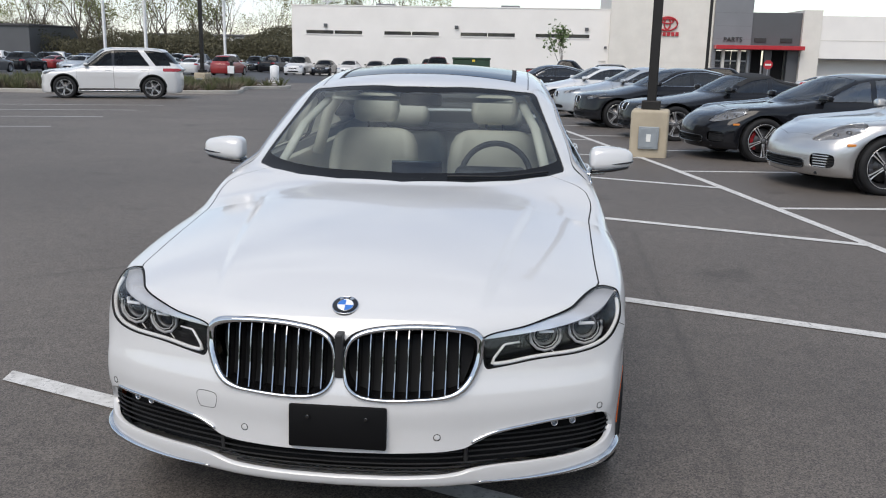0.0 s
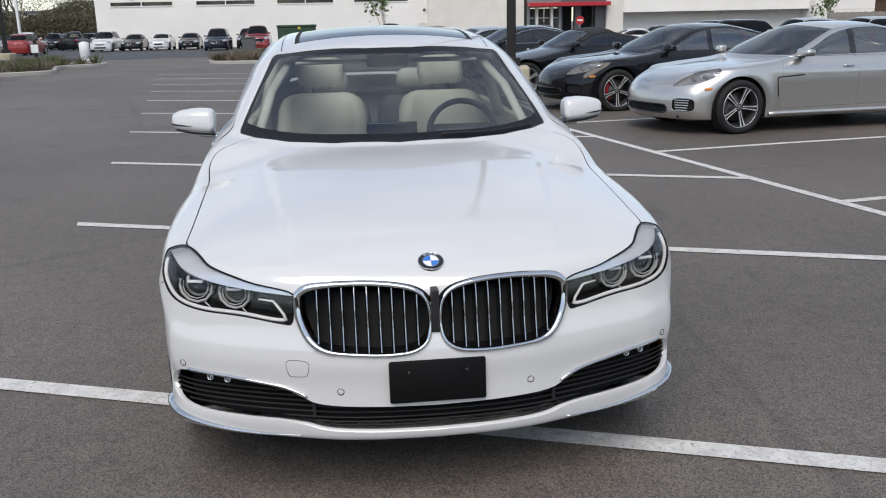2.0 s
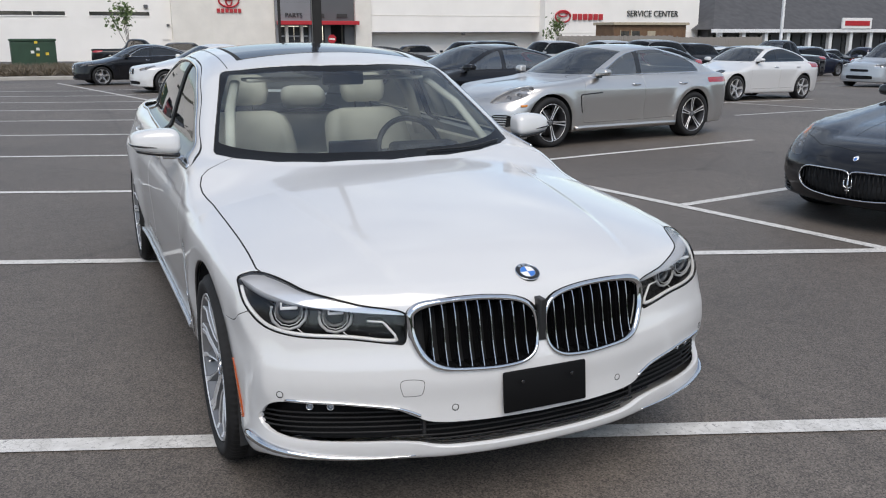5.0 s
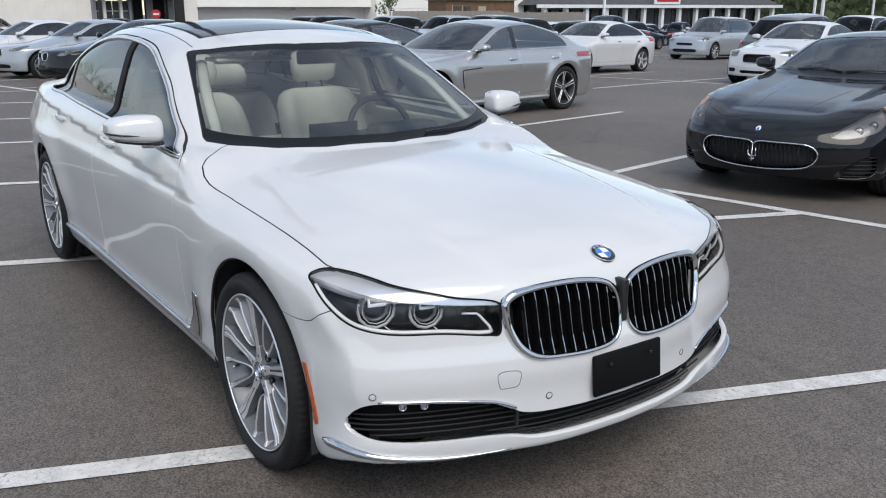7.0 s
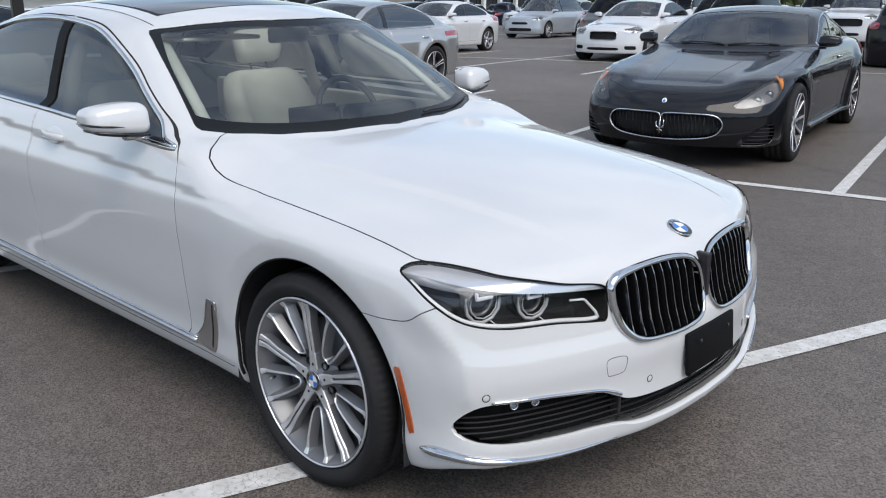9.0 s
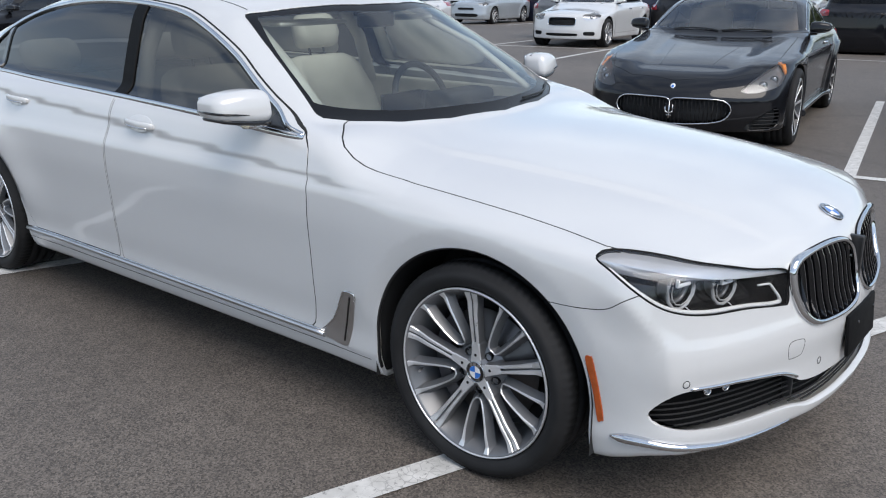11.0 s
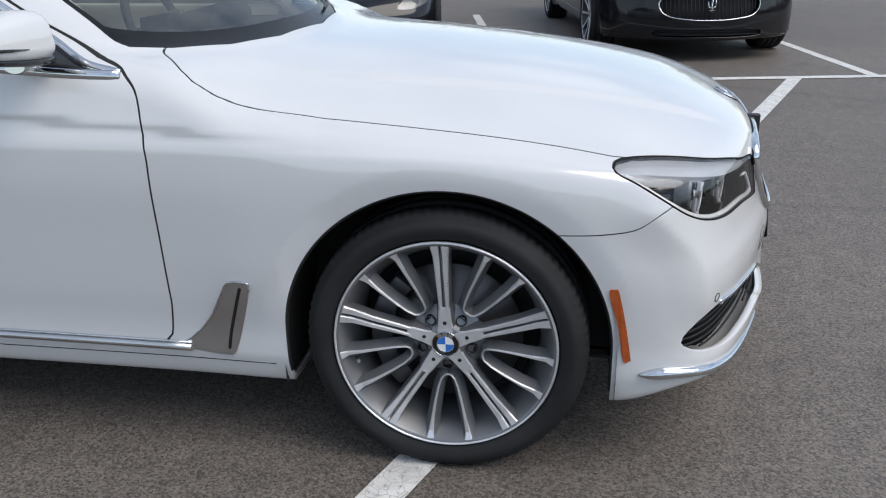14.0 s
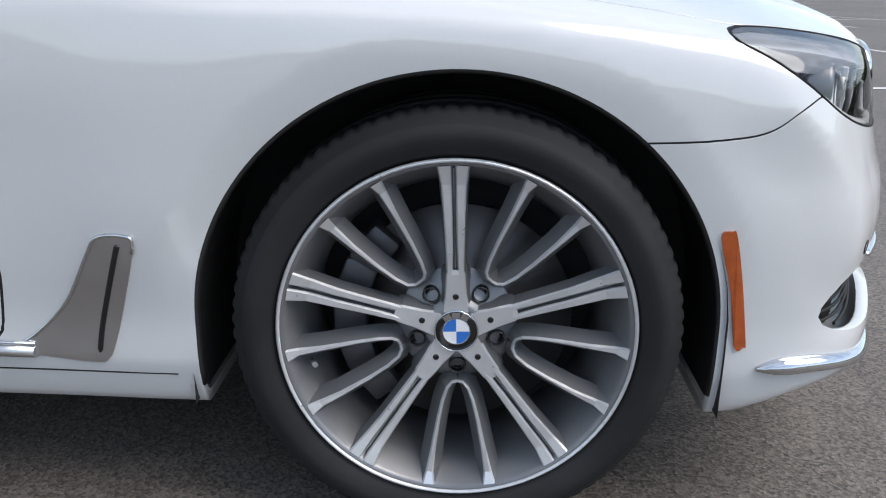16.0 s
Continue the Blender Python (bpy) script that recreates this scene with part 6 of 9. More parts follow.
def build_saloon():
    car = thing("car", "pearl-white luxury saloon with twin chrome grilles, parked across the bay lines", "car")
    B = BMW
    s = B.skin(front=(-0.25, 120), mid=200, rear=(0.25, 50), around=190)
    # wheel arches
    for y, z in ((0, 0.345), (3.21, 0.345)):
        s, _ = cut(s, arch_gap(s.v, y, z, 0.405))
    strips = []
    # glazing
    s, dlo, _ = take(s, "side", DLO, lambda v: 0.3 - v[:, 0])
    s, screen, g = take(s, "top", WINDSCREEN, lambda v: 0.9 - v[:, 2], 0.002)
    strips.append(g)
    s, sunroof, g = take(s, "top", SUNROOF, lambda v: 1.2 - v[:, 2], 0.003)
    strips.append(g)
    s, back_glass, _ = take(s, "top", REAR_GLASS, lambda v: 1.0 - v[:, 2])
    # front openings
    s, kidney, _ = take(s, "front", KIDNEY, lambda v: v[:, 1])
    s, intake, _ = take(s, "front", INTAKE, lambda v: v[:, 1])
    s, hood, g = take(s, "top", HOOD, lambda v: 0.68 - v[:, 2], 0.003)
    g, lamp_g, _ = take(g, "corner", HEADLAMP, lambda v: v[:, 1] + 0.2)
    strips.append(g)
    s, lamp_s, g = take(s, "corner", HEADLAMP, lambda v: v[:, 1] + 0.2, 0.0014)
    strips.append(g)
    hood, lamp_h, g = take(hood, "corner", HEADLAMP, lambda v: v[:, 1] + 0.2, 0.0014)
    strips.append(g)
    # doors
    s, door_f, g = take(s, "side", FRONT_DOOR, lambda v: 0.4 - v[:, 0], 0.0028)
    strips.append(g)
    s, door_r, g = take(s, "side", REAR_DOOR, lambda v: 0.4 - v[:, 0], 0.0028)
    strips.append(g)
    s, vent, _ = take(s, "side", VENT, lambda v: 0.4 - v[:, 0])
    # bumper joint: from the arch under the lamp
    joint = loop([(-0.24, 0.648), (-0.37, 0.655), (-0.44, 0.667), (-0.49, 0.70), (-0.55, 0.722), (-0.70, 0.722), (-0.95, 0.722)], 5, False)
    u = np.interp(s.v[:, 1], joint[::-1, 0], joint[::-1, 1])
    low = np.maximum(s.v[:, 2] - u, s.v[:, 1] + 0.2)
    s, inner = cut(s, low - 0.0018)
    u = np.interp(inner.v[:, 1], joint[::-1, 0], joint[::-1, 1])
    g, bumper = cut(inner, np.maximum(inner.v[:, 2] - u, inner.v[:, 1] + 0.2) + 0.0018)
    strips.append(g)
    s, bits = cut(s, s.v[:, 1] + 0.60)
    bumper = clean(joined(bumper, bits))
    white = M["white"]
    skin_part("body", both(s), white, car, 0.02)
    skin_part("bonnet", both(hood), white, car, 0.015)
    skin_part("front_bumper", both(bumper), white, car, 0.02)
    gap_parts(car, strips, -0.0015)
    inner = WINDSCREEN.copy()
    inner[:, 0] *= 0.958
    inner[:9, 1] += 0.060
    inner[9:11, 1] += 0.05
    inner[22:24, 1] += 0.05
    inner[11:22, 1] -= 0.050
    frit, clear = cut(screen, region(screen, "top", loop(inner, 3)))
    ws = part("windscreen", skin_mesh("windscreen", both(moved(clear, -0.003)), 0.0), M["glass"], car, "clear windscreen")
    ws.visible_shadow = False
    part("windscreen_border", skin_mesh("windscreen_border", both(moved(frit, -0.003)), 0.006), M["frit"], ws)
    border, sunroof = cut(sunroof, region(sunroof, "top", SUNROOF) + 0.022)
    # split added for light: only the rear half casts shadow, darkening the rear cabin
    shaded, clear_ = cut(sunroof, sunroof.v[:, 1] - 2.10)
    so = part("sunroof", skin_mesh("sunroof", both(moved(clear_, -0.002)), 0.01), M["sunglass"], car, "dark glass panoramic sunroof")
    so.visible_shadow = False
    part("rear_roof_panel", skin_mesh("rear_roof_panel", both(moved(shaded, -0.003)), 0.01), M["sunglass"], so, "rear roof glass, split off to shade the rear seats")
    part("sunroof_border", skin_mesh("sunroof_border", both(moved(border, -0.003)), 0.008), M["liner"], so)
    bg_ = part("rear_window", skin_mesh("rear_window", both(moved(back_glass, -0.003)), 0.0), M["glass"], car)
    bg_.visible_shadow = False
    for sd_ in (1, -1):
        mir = (lambda q: q) if sd_ > 0 else mirrored
        df = skin_part("door", mir(door_f), white, car, 0.015, "front door")
        dr = skin_part("door", mir(door_r), white, car, 0.015, "rear door")
        glass_f, rest = cut(dlo, 1.925 + 0.10 * (dlo.v[:, 2] - 1.0) - dlo.v[:, 1])
        pillar, rest = cut(rest, 2.005 + 0.10 * (rest.v[:, 2] - 1.0) - rest.v[:, 1])
        glass_r, quarter = cut(rest, 3.20 - 0.1 * (rest.v[:, 2] - 1.0) - rest.v[:, 1])
        quarter_bar, quarter = cut(quarter, 3.235 - 0.1 * (quarter.v[:, 2] - 1.0) - quarter.v[:, 1])
        tri, glass_f = cut(glass_f, 0.985 - 0.25 * (glass_f.v[:, 2] - 1.0) - glass_f.v[:, 1])
        for nm, piece, parent in (("window", glass_f, df), ("window", glass_r, dr), ("quarter_window", quarter, car)):
            if len(piece.t):
                o = part(nm, skin_mesh(nm, mir(moved(piece, -0.006)), 0.0), M["sideglass"], parent, "lightly tinted side glass")
                o.visible_shadow = False
        skin_part("pillar", mir(moved(pillar, 0.001)), M["carrier"], car, 0.01, "gloss black window pillar")
        skin_part("quarter_bar", mir(moved(quarter_bar, 0.001)), M["gloss"], dr, 0.01)
        skin_part("mirror_sail", mir(moved(tri, -0.001)), M["gloss"], df, 0.01)
        line = B.at_side(DLO[:, 0], DLO[:, 1])
        nn = B.normal(line)
        path = (line + nn * 0.001) * np.array([sd_, 1, 1])
        part("chrome_surround", tube(bmesh.new(), path.tolist(), 0.0135, 8, True, up=(sd_, 0, 0.2), flat=0.4), M["chrome"], car, "bright chrome window surround")
        inner_line = B.at_side(*(DLO + (np.array([2.2, 1.2]) - DLO) * 0.012).T) * np.array([sd_, 1, 1])
        part("window_seal", tube(bmesh.new(), inner_line.tolist(), 0.007, 6, True, up=(sd_, 0, 0.2), flat=0.5), M["blackplastic"], car)
        # roof joint
        rl = loop([(0.555, 1.42), (0.555, 1.8), (0.55, 2.4), (0.53, 3.0), (0.50, 3.25)], 8, False)
        rp = B.at_top(rl[:, 0], rl[:, 1])
        part("roof_joint", tube(bmesh.new(), (rp * np.array([sd_, 1, 1])).tolist(), 0.003, 6, flat=0.4), M["blackplastic"], car)
        # door handles
        for y in (1.73, 2.78):
            for_door = df if y < 2 else dr
            zc = 0.938 + 0.012 * (y - 1.7)
            p = B.at_side(y, zc)[0]
            hb = bmesh.new()
            hp = B.at_side(np.linspace(y - 0.105, y + 0.105, 9), zc + np.linspace(-0.004, 0.004, 9))
            out = [0.004, 0.016, 0.024, 0.027, 0.028, 0.027, 0.024, 0.016, 0.004]
            tube(hb, [((q[0] + o_) * sd_, q[1], q[2]) for q, o_ in zip(hp, out)], [0.010, 0.015, 0.016, 0.016, 0.016, 0.016, 0.016, 0.015, 0.010], 12, up=(sd_, 0, 0), flat=0.45)
            part("door_handle", hb, white, for_door)
            cup = bmesh.new()
            round_disc(cup, Matrix.Translation((0, 0, 0)), 0.1, 0.002, 28, 0.001)
            fm = B.frame_at(p)
            bmesh.ops.transform(cup, matrix=Matrix.Diagonal((sd_, 1, 1, 1)) @ fm @ Matrix.Diagonal((0.85, 0.36, 1, 1)) @ Matrix.Translation((0, 0, 0.0008)), verts=cup.verts)
            if sd_ < 0:
                bmesh.ops.reverse_faces(cup, faces=cup.faces)
            part("handle_recess", cup, white, for_door)
            tr = [((q[0] + o_ + 0.006) * sd_, q[1], q[2] - 0.009) for q, o_ in zip(hp[1:-1], out[1:-1])]
            part("handle_trim", tube(bmesh.new(), tr, 0.0028, 6), M["chrome"], for_door)
        # side trim from the vent along the sill
        skin_part("side_vent", mir(moved(vent, 0.004)), M["satin"], car, 0.012, "satin metal fender vent blade")
        vl = loop([(0.503, 0.485), (0.512, 0.46), (0.545, 0.36), (0.558, 0.30)], 6, False)
        vp = B.at_side(vl[:, 0], vl[:, 1])
        part("vent_slot", tube(bmesh.new(), [((q[0] + 0.0045) * sd_, q[1], q[2]) for q in vp], [0.002] + [0.0045] * (len(vp) - 2) + [0.002], 8, flat=0.4, up=(sd_, 0, 0)), M["gloss"], car)
        ve = VENT[np.r_[2:32]]
        vp = B.at_side(ve[:, 0], ve[:, 1])
        part("vent_edge", tube(bmesh.new(), [((q[0] + 0.004) * sd_, q[1], q[2]) for q in vp], 0.003, 6, up=(sd_, 0, 0)), M["chrome"], car)
        ys = np.linspace(0.66, 2.80, 30)
        zt = 0.298 + 0.004 * (ys - 0.66)
        tp = B.at_side(ys, zt)
        part("sill_trim", tube(bmesh.new(), [((q[0] + 0.003) * sd_, q[1], q[2]) for q in tp], 0.014, 8, up=(0, 0, 1), flat=0.75), M["satin"], car, "satin metal sill strip")
        tp = B.at_side(ys, zt + 0.013)
        part("sill_line", tube(bmesh.new(), [((q[0] + 0.006) * sd_, q[1], q[2]) for q in tp], 0.0035, 6), M["chrome"], car)
        ys = np.linspace(0.44, 2.80, 30)
        tp = B.at_side(ys, 0.262)
        part("sill_joint", tube(bmesh.new(), [((q[0] - 0.001) * sd_, q[1], q[2]) for q in tp], 0.002, 6), M["seam"], car)
        # marker lamp
        ml = loop([(-0.388, 0.517), (-0.402, 0.520), (-0.410, 0.513), (-0.430, 0.43), (-0.447, 0.338), (-0.444, 0.331), (-0.430, 0.331), (-0.413, 0.42), (-0.392, 0.49)], 4)
        bm = bmesh.new()
        mp = B.at_side(ml[:, 0], ml[:, 1])
        top = [bm.verts.new(((q[0] + 0.004) * sd_, q[1], q[2])) for q in mp]
        low_ = [bm.verts.new(((q[0] - 0.01) * sd_, q[1], q[2])) for q in mp]
        bm.faces.new(top)
        for i in range(len(top)):
            j = (i + 1) % len(top)
            bm.faces.new((top[i], top[j], low_[j], low_[i]))
        bmesh.ops.recalc_face_normals(bm, faces=bm.faces)
        part("side_marker", bm, M["amber"], car, "amber side marker reflector")
        # arch liners and lips
        for y in (0, 3.21):
            well(car, y, 0.345, 0.415, sd_ * 0.62, sd_ * 0.905)
            q = np.linspace(0, math.pi, 44)
            ly = np.r_[[y + 0.405] * 4, y + 0.405 * np.cos(q), [y - 0.405] * 4]
            lz = np.r_[[0.24, 0.27, 0.30, 0.325], 0.345 + 0.405 * np.sin(q), [0.325, 0.30, 0.27, 0.24]]
            ap = B.at_side(ly, lz)
            part("arch_lip", tube(bmesh.new(), [((p[0] - 0.008) * sd_, p[1], p[2]) for p in ap], 0.007, 6, up=(sd_, 0, 0)), M["blackplastic"], car)
        headlamp(car, B, clean(joined(lamp_s, lamp_h, lamp_g)), sd_)
        kidney_grille(car, B, kidney, sd_)
        # bumper details: sensors, fog lamps, chrome lip
        for x, z in ((0.303, 0.419), (0.812, 0.472)):
            fm = Matrix.Diagonal((sd_, 1, 1, 1)) @ B.frame_at(B.at_front(x, z)[0])
            part("parking_sensor", fix(ring_disc(bmesh.new(), fm @ Matrix.Translation((0, 0, 0.0008)), 0.0095, 0.0115, 0.002, 20), sd_), M["seam"], car)
            part("parking_sensor", fix(round_disc(bmesh.new(), fm @ Matrix.Translation((0, 0, 0.0006)), 0.0095, 0.002, 20), sd_), white, car)
        lip = loop([(-0.275, 0.268), (-0.15, 0.264), (-0.03, 0.269), (0.118, 0.286), (0.226, 0.297), (0.300, 0.292)], 5, False)
        lp = B.at_corner(lip[:, 0], lip[:, 1])
        part("chrome_lip", tube(bmesh.new(), [(q[0] * sd_, q[1] - 0.002, q[2]) for q in lp], [0.002 + 0.0175 * min(1, 1.25 * k / len(lp)) * min(1, (len(lp) - 1 - k) / 3 + 0.15) for k in range(len(lp))], 10, up=(0, 0, 1), flat=0.8), M["chrome"], car, "chrome blade under the bumper")
        brow = loop([(0.408, 0.396), (0.44, 0.412), (0.50, 0.430), (0.64, 0.447), (0.73, 0.452), (0.80, 0.455)], 5, False)
        lp = B.at_front(brow[:, 0], brow[:, 1])
        part("intake_trim", tube(bmesh.new(), [(q[0] * sd_, q[1] - 0.002, q[2]) for q in lp], [0.002] + [0.0055] * (len(lp) - 2) + [0.002], 8), M["chrome"], car)
        for x in (0.735, 0.675):
            p = B.at_front(x, 0.428)[0]
            fm = Matrix.Diagonal((sd_, 1, 1, 1)) @ B.frame_at(p) @ Matrix.Translation((0, 0, -0.022))
            fl = part("fog_lamp", fix(ring_disc(bmesh.new(), fm, 0.009, 0.0125, 0.02, 20), sd_), M["chrome"], car, "small chrome fog lamp")
            part("fog_lens", fix(round_disc(bmesh.new(), fm @ Matrix.Translation((0, 0, -0.006)), 0.0095, 0.004, 16, 0.004), sd_), M["lampfar0"], fl)
        mirror_unit(car, sd_, (0.850 * sd_, 1.0, 1.0), white, 1.0)
        for wy, wx in ((0, 0.806), (3.21, 0.818)):
            wheel_of(car, Matrix.Translation((wx * sd_, wy, 0.345)) @ (Matrix.Identity(4) if sd_ > 0 else Matrix.Rotation(math.pi, 4, "Z")), 0.3515, 0.245, 0.2745, turn=2.0 if wy == 0 else 25.0)
    # seams on the bumper: washer covers
    for sd_ in (1, -1):
        wl = loop([(0.402, 0.478), (0.398, 0.505), (0.408, 0.517), (0.455, 0.519), (0.470, 0.505), (0.462, 0.470), (0.452, 0.464), (0.412, 0.466)], 4)
        lp = B.at_front(wl[:, 0], wl[:, 1])
        if sd_ < 0:
            part("washer_cover_joint", tube(bmesh.new(), [(q[0] * sd_, q[1], q[2]) for q in lp], 0.0009, 6, True), M["seam"], car)
    # lower intake: dark shell and louvres
    part("intake_mesh", skin_mesh("intake_mesh", both(moved(intake, -0.06)), 0), M["carrier"], car)
    for z in (0.296, 0.309, 0.322, 0.338, 0.354, 0.370, 0.386, 0.402):
        xs = np.linspace(-0.85, 0.85, 81)
        ok = poly_dist(np.stack([xs, np.full(81, z)], 1), INTAKE) < -0.004
        k = 0
        while k < 81:
            if ok[k]:
                e = k
                while e + 1 < 81 and ok[e + 1]:
                    e += 1
                if e - k >= 2:
                    lp = B.at_front(xs[k:e + 1], np.full(e + 1 - k, z))
                    part("louvre", tube(bmesh.new(), [(q[0], q[1] + 0.034, q[2]) for q in lp], 0.0030, 6, up=(0, 0, 1)), M["louvre"], car)
                k = e + 1
            else:
                k += 1
    for x in (-0.39, 0.39):
        part("intake_divider", a_box(x - 0.006, -0.80, 0.315, x + 0.006, -0.77, 0.39, 0.003), M["blackplastic"], car)
    # number plate carrier, blank
    pl = bmesh.new()
    box(pl, -0.152, -0.884, 0.384, 0.152, -0.870, 0.520, 0.007)
    bmesh.ops.rotate(pl, cent=(0, -0.875, 0.45), matrix=Matrix.Rotation(radians(-5), 3, "X"), verts=pl.verts)
    pc = part("plate_carrier", soften(pl), M["carrier"], car, "blank black plastic plate carrier")
    for x in (-0.09, 0.09):
        part("plate_screw", round_disc(bmesh.new(), Matrix.Translation((x, -0.8925, 0.487)) @ Matrix.Rotation(radians(85), 4, "X"), 0.006, 0.003, 12), M["gloss"], pc)
    round_badge(car, B.frame_at(B.at_top(0, -0.742)[0]) @ Matrix.Translation((0, 0, 0.003)), 0.041)
    # front camera between the grilles
    part("grille_bridge", a_box(-0.012, -0.853, 0.60, 0.012, -0.80, 0.738, 0.004), M["blackplastic"], car)
    wl = loop([(0.66, 0.772), (0.45, 0.655), (0.20, 0.592)], 6, False)
    wp = B.at_top(wl[:, 0], wl[:, 1])
    part("wiper", tube(bmesh.new(), [(q[0], q[1] - 0.006, q[2] + 0.004) for q in wp], 0.005, 6), M["blackplastic"], car, "black wiper tucked under the bonnet edge")
    cabin(car)
    # floor pan
    part("underbody", a_box(-0.62, -0.6, 0.175, 0.62, 4.1, 0.24, 0.02), M["liner"], car)
    return car


def fix(bm, side):
    if side < 0:
        bmesh.ops.reverse_faces(bm, faces=bm.faces)
    return bm


def headlamp(car, B, s, side):
    """Clear cover, dark tray, two projectors with light rings, chrome frame and bright brow."""
    mir = (lambda q: q) if side > 0 else mirrored
    k = np.array([side, 1, 1])
    cover = part("headlamp", skin_mesh("headlamp", mir(moved(s, -0.001)), 0.0), M["lens"], car, "clear headlamp with twin projectors and chrome frame")
    cover.visible_shadow = False
    part("lamp_tray", skin_mesh("lamp_tray", mir(moved(s, -0.070)), 0), M["tray"], cover)
    e = rim_edges(s)
    # tray wall between cover and bottom
    used = np.unique(e)
    bm = bmesh.new()
    va = {i: bm.verts.new((s.v[i] - s.n[i] * 0.004) * k) for i in used}
    vb = {i: bm.verts.new((s.v[i] - s.n[i] * 0.075) * k) for i in used}
    for a, b in e:
        bm.faces.new((va[a], va[b], vb[b], vb[a])).smooth = True
    part("lamp_wall", bm, M["tray"], cover)
    line = B.at_corner(HEADLAMP[:, 0] * 0.992 + 0.0004, HEADLAMP[:, 1])
    nn = B.normal(line)
    part("lamp_seal", tube(bmesh.new(), ((line - nn * 0.003) * k).tolist(), 0.0034, 6, True), M["carrier"], cover)
    # chrome lower frame, in the tray
    low = loop([(0.322, 0.776), (0.26, 0.727), (0.20, 0.690), (0.14, 0.670), (0.05, 0.658), (-0.08, 0.652), (-0.17, 0.640), (-0.212, 0.638)], 6, False)
    low = np.vstack([low, [(-0.205, 0.655), (-0.175, 0.690), (-0.168, 0.696), (-0.125, 0.700)]])
    lp = B.at_corner(low[:, 0], low[:, 1])
    ln = B.normal(lp)
    rad = [0.0065] * (len(lp) - 5) + [0.0058, 0.0045, 0.004, 0.0035, 0.003]
    part("light_strip", tube(bmesh.new(), ((lp - ln * 0.012) * k).tolist(), rad, 8), M["guide"], cover, "white light-guide strip")
    # brow: a bright reflector along the top
    f = region(s, "corner", HEADLAMP)
    v = views(s)["corner"]
    brow_line = curve([(-0.25, 0.712), (-0.1, 0.726), (0.0, 0.738), (0.1, 0.757), (0.2, 0.776), (0.3, 0.790), (0.36, 0.795)])
    brow, _ = cut(s, v[:, 1] - brow_line(v[:, 0]))
    if len(brow.t):
        part("brow_reflector", skin_mesh("brow_reflector", mir(moved(brow, -0.010)), 0.035), M["brow"], cover, "pale silver lamp brow")
    for sc, zc, r in ((0.118, 0.728, 0.054), (-0.030, 0.712, 0.049)):
        p = B.at_corner(sc, zc)[0]
        n = B.normal(p[None])[0]
        d = np.array([0.25, -0.95, 0.0])
        c = p - n * 0.045
        z = Vector(d * k).normalized()
        x = Vector((0, 0, 1)).cross(z).normalized()
        m = Matrix.Translation(Vector(c * k)) @ Matrix((x, z.cross(x), z)).transposed().to_4x4()
        pr = part("projector", ring_disc(bmesh.new(), m @ Matrix.Translation((0, 0, -0.012)), r * 0.62, r * 0.80, 0.03, 28), M["alloydark"], cover, "projector with hexagonal light ring")
        part("projector_lens", round_disc(bmesh.new(), m @ Matrix.Translation((0, 0, -0.012)), r * 0.64, 0.01, 24, 0.012), M["sunglass"], pr)
        for grow, lift, mat, rad in ((1.04, 0.006, "guidegrey", 0.0052), (0.80, 0.010, "guidegrey", 0.002)):
            hx = [m @ Vector((r * grow * math.cos(radians(q)), r * grow * math.sin(radians(q)), lift)) for q in (158, 182, 206, 238, 270, 302, 334, 358, 382)]
            part("light_ring", tube(bmesh.new(), hx, rad, 6), M[mat], pr)
        bm = bmesh.new()
        box(bm, -r * 0.42, r * 0.20, 0.006, r * 0.52, r * 0.36, 0.016, 0.002, m)
        box(bm, -r * 0.48, r * 0.20, 0.006, -r * 0.36, r * 0.62, 0.016, 0.002, m)
        part("projector_bar", bm, M["guide"], pr)
        part("lamp_rib", tube(bmesh.new(), [m @ Vector((r * 0.45, -r * 1.02, 0.006)), m @ Vector((r * 0.95, -r * 1.45, 0.012))], 0.0018, 6), M["guide"], pr)


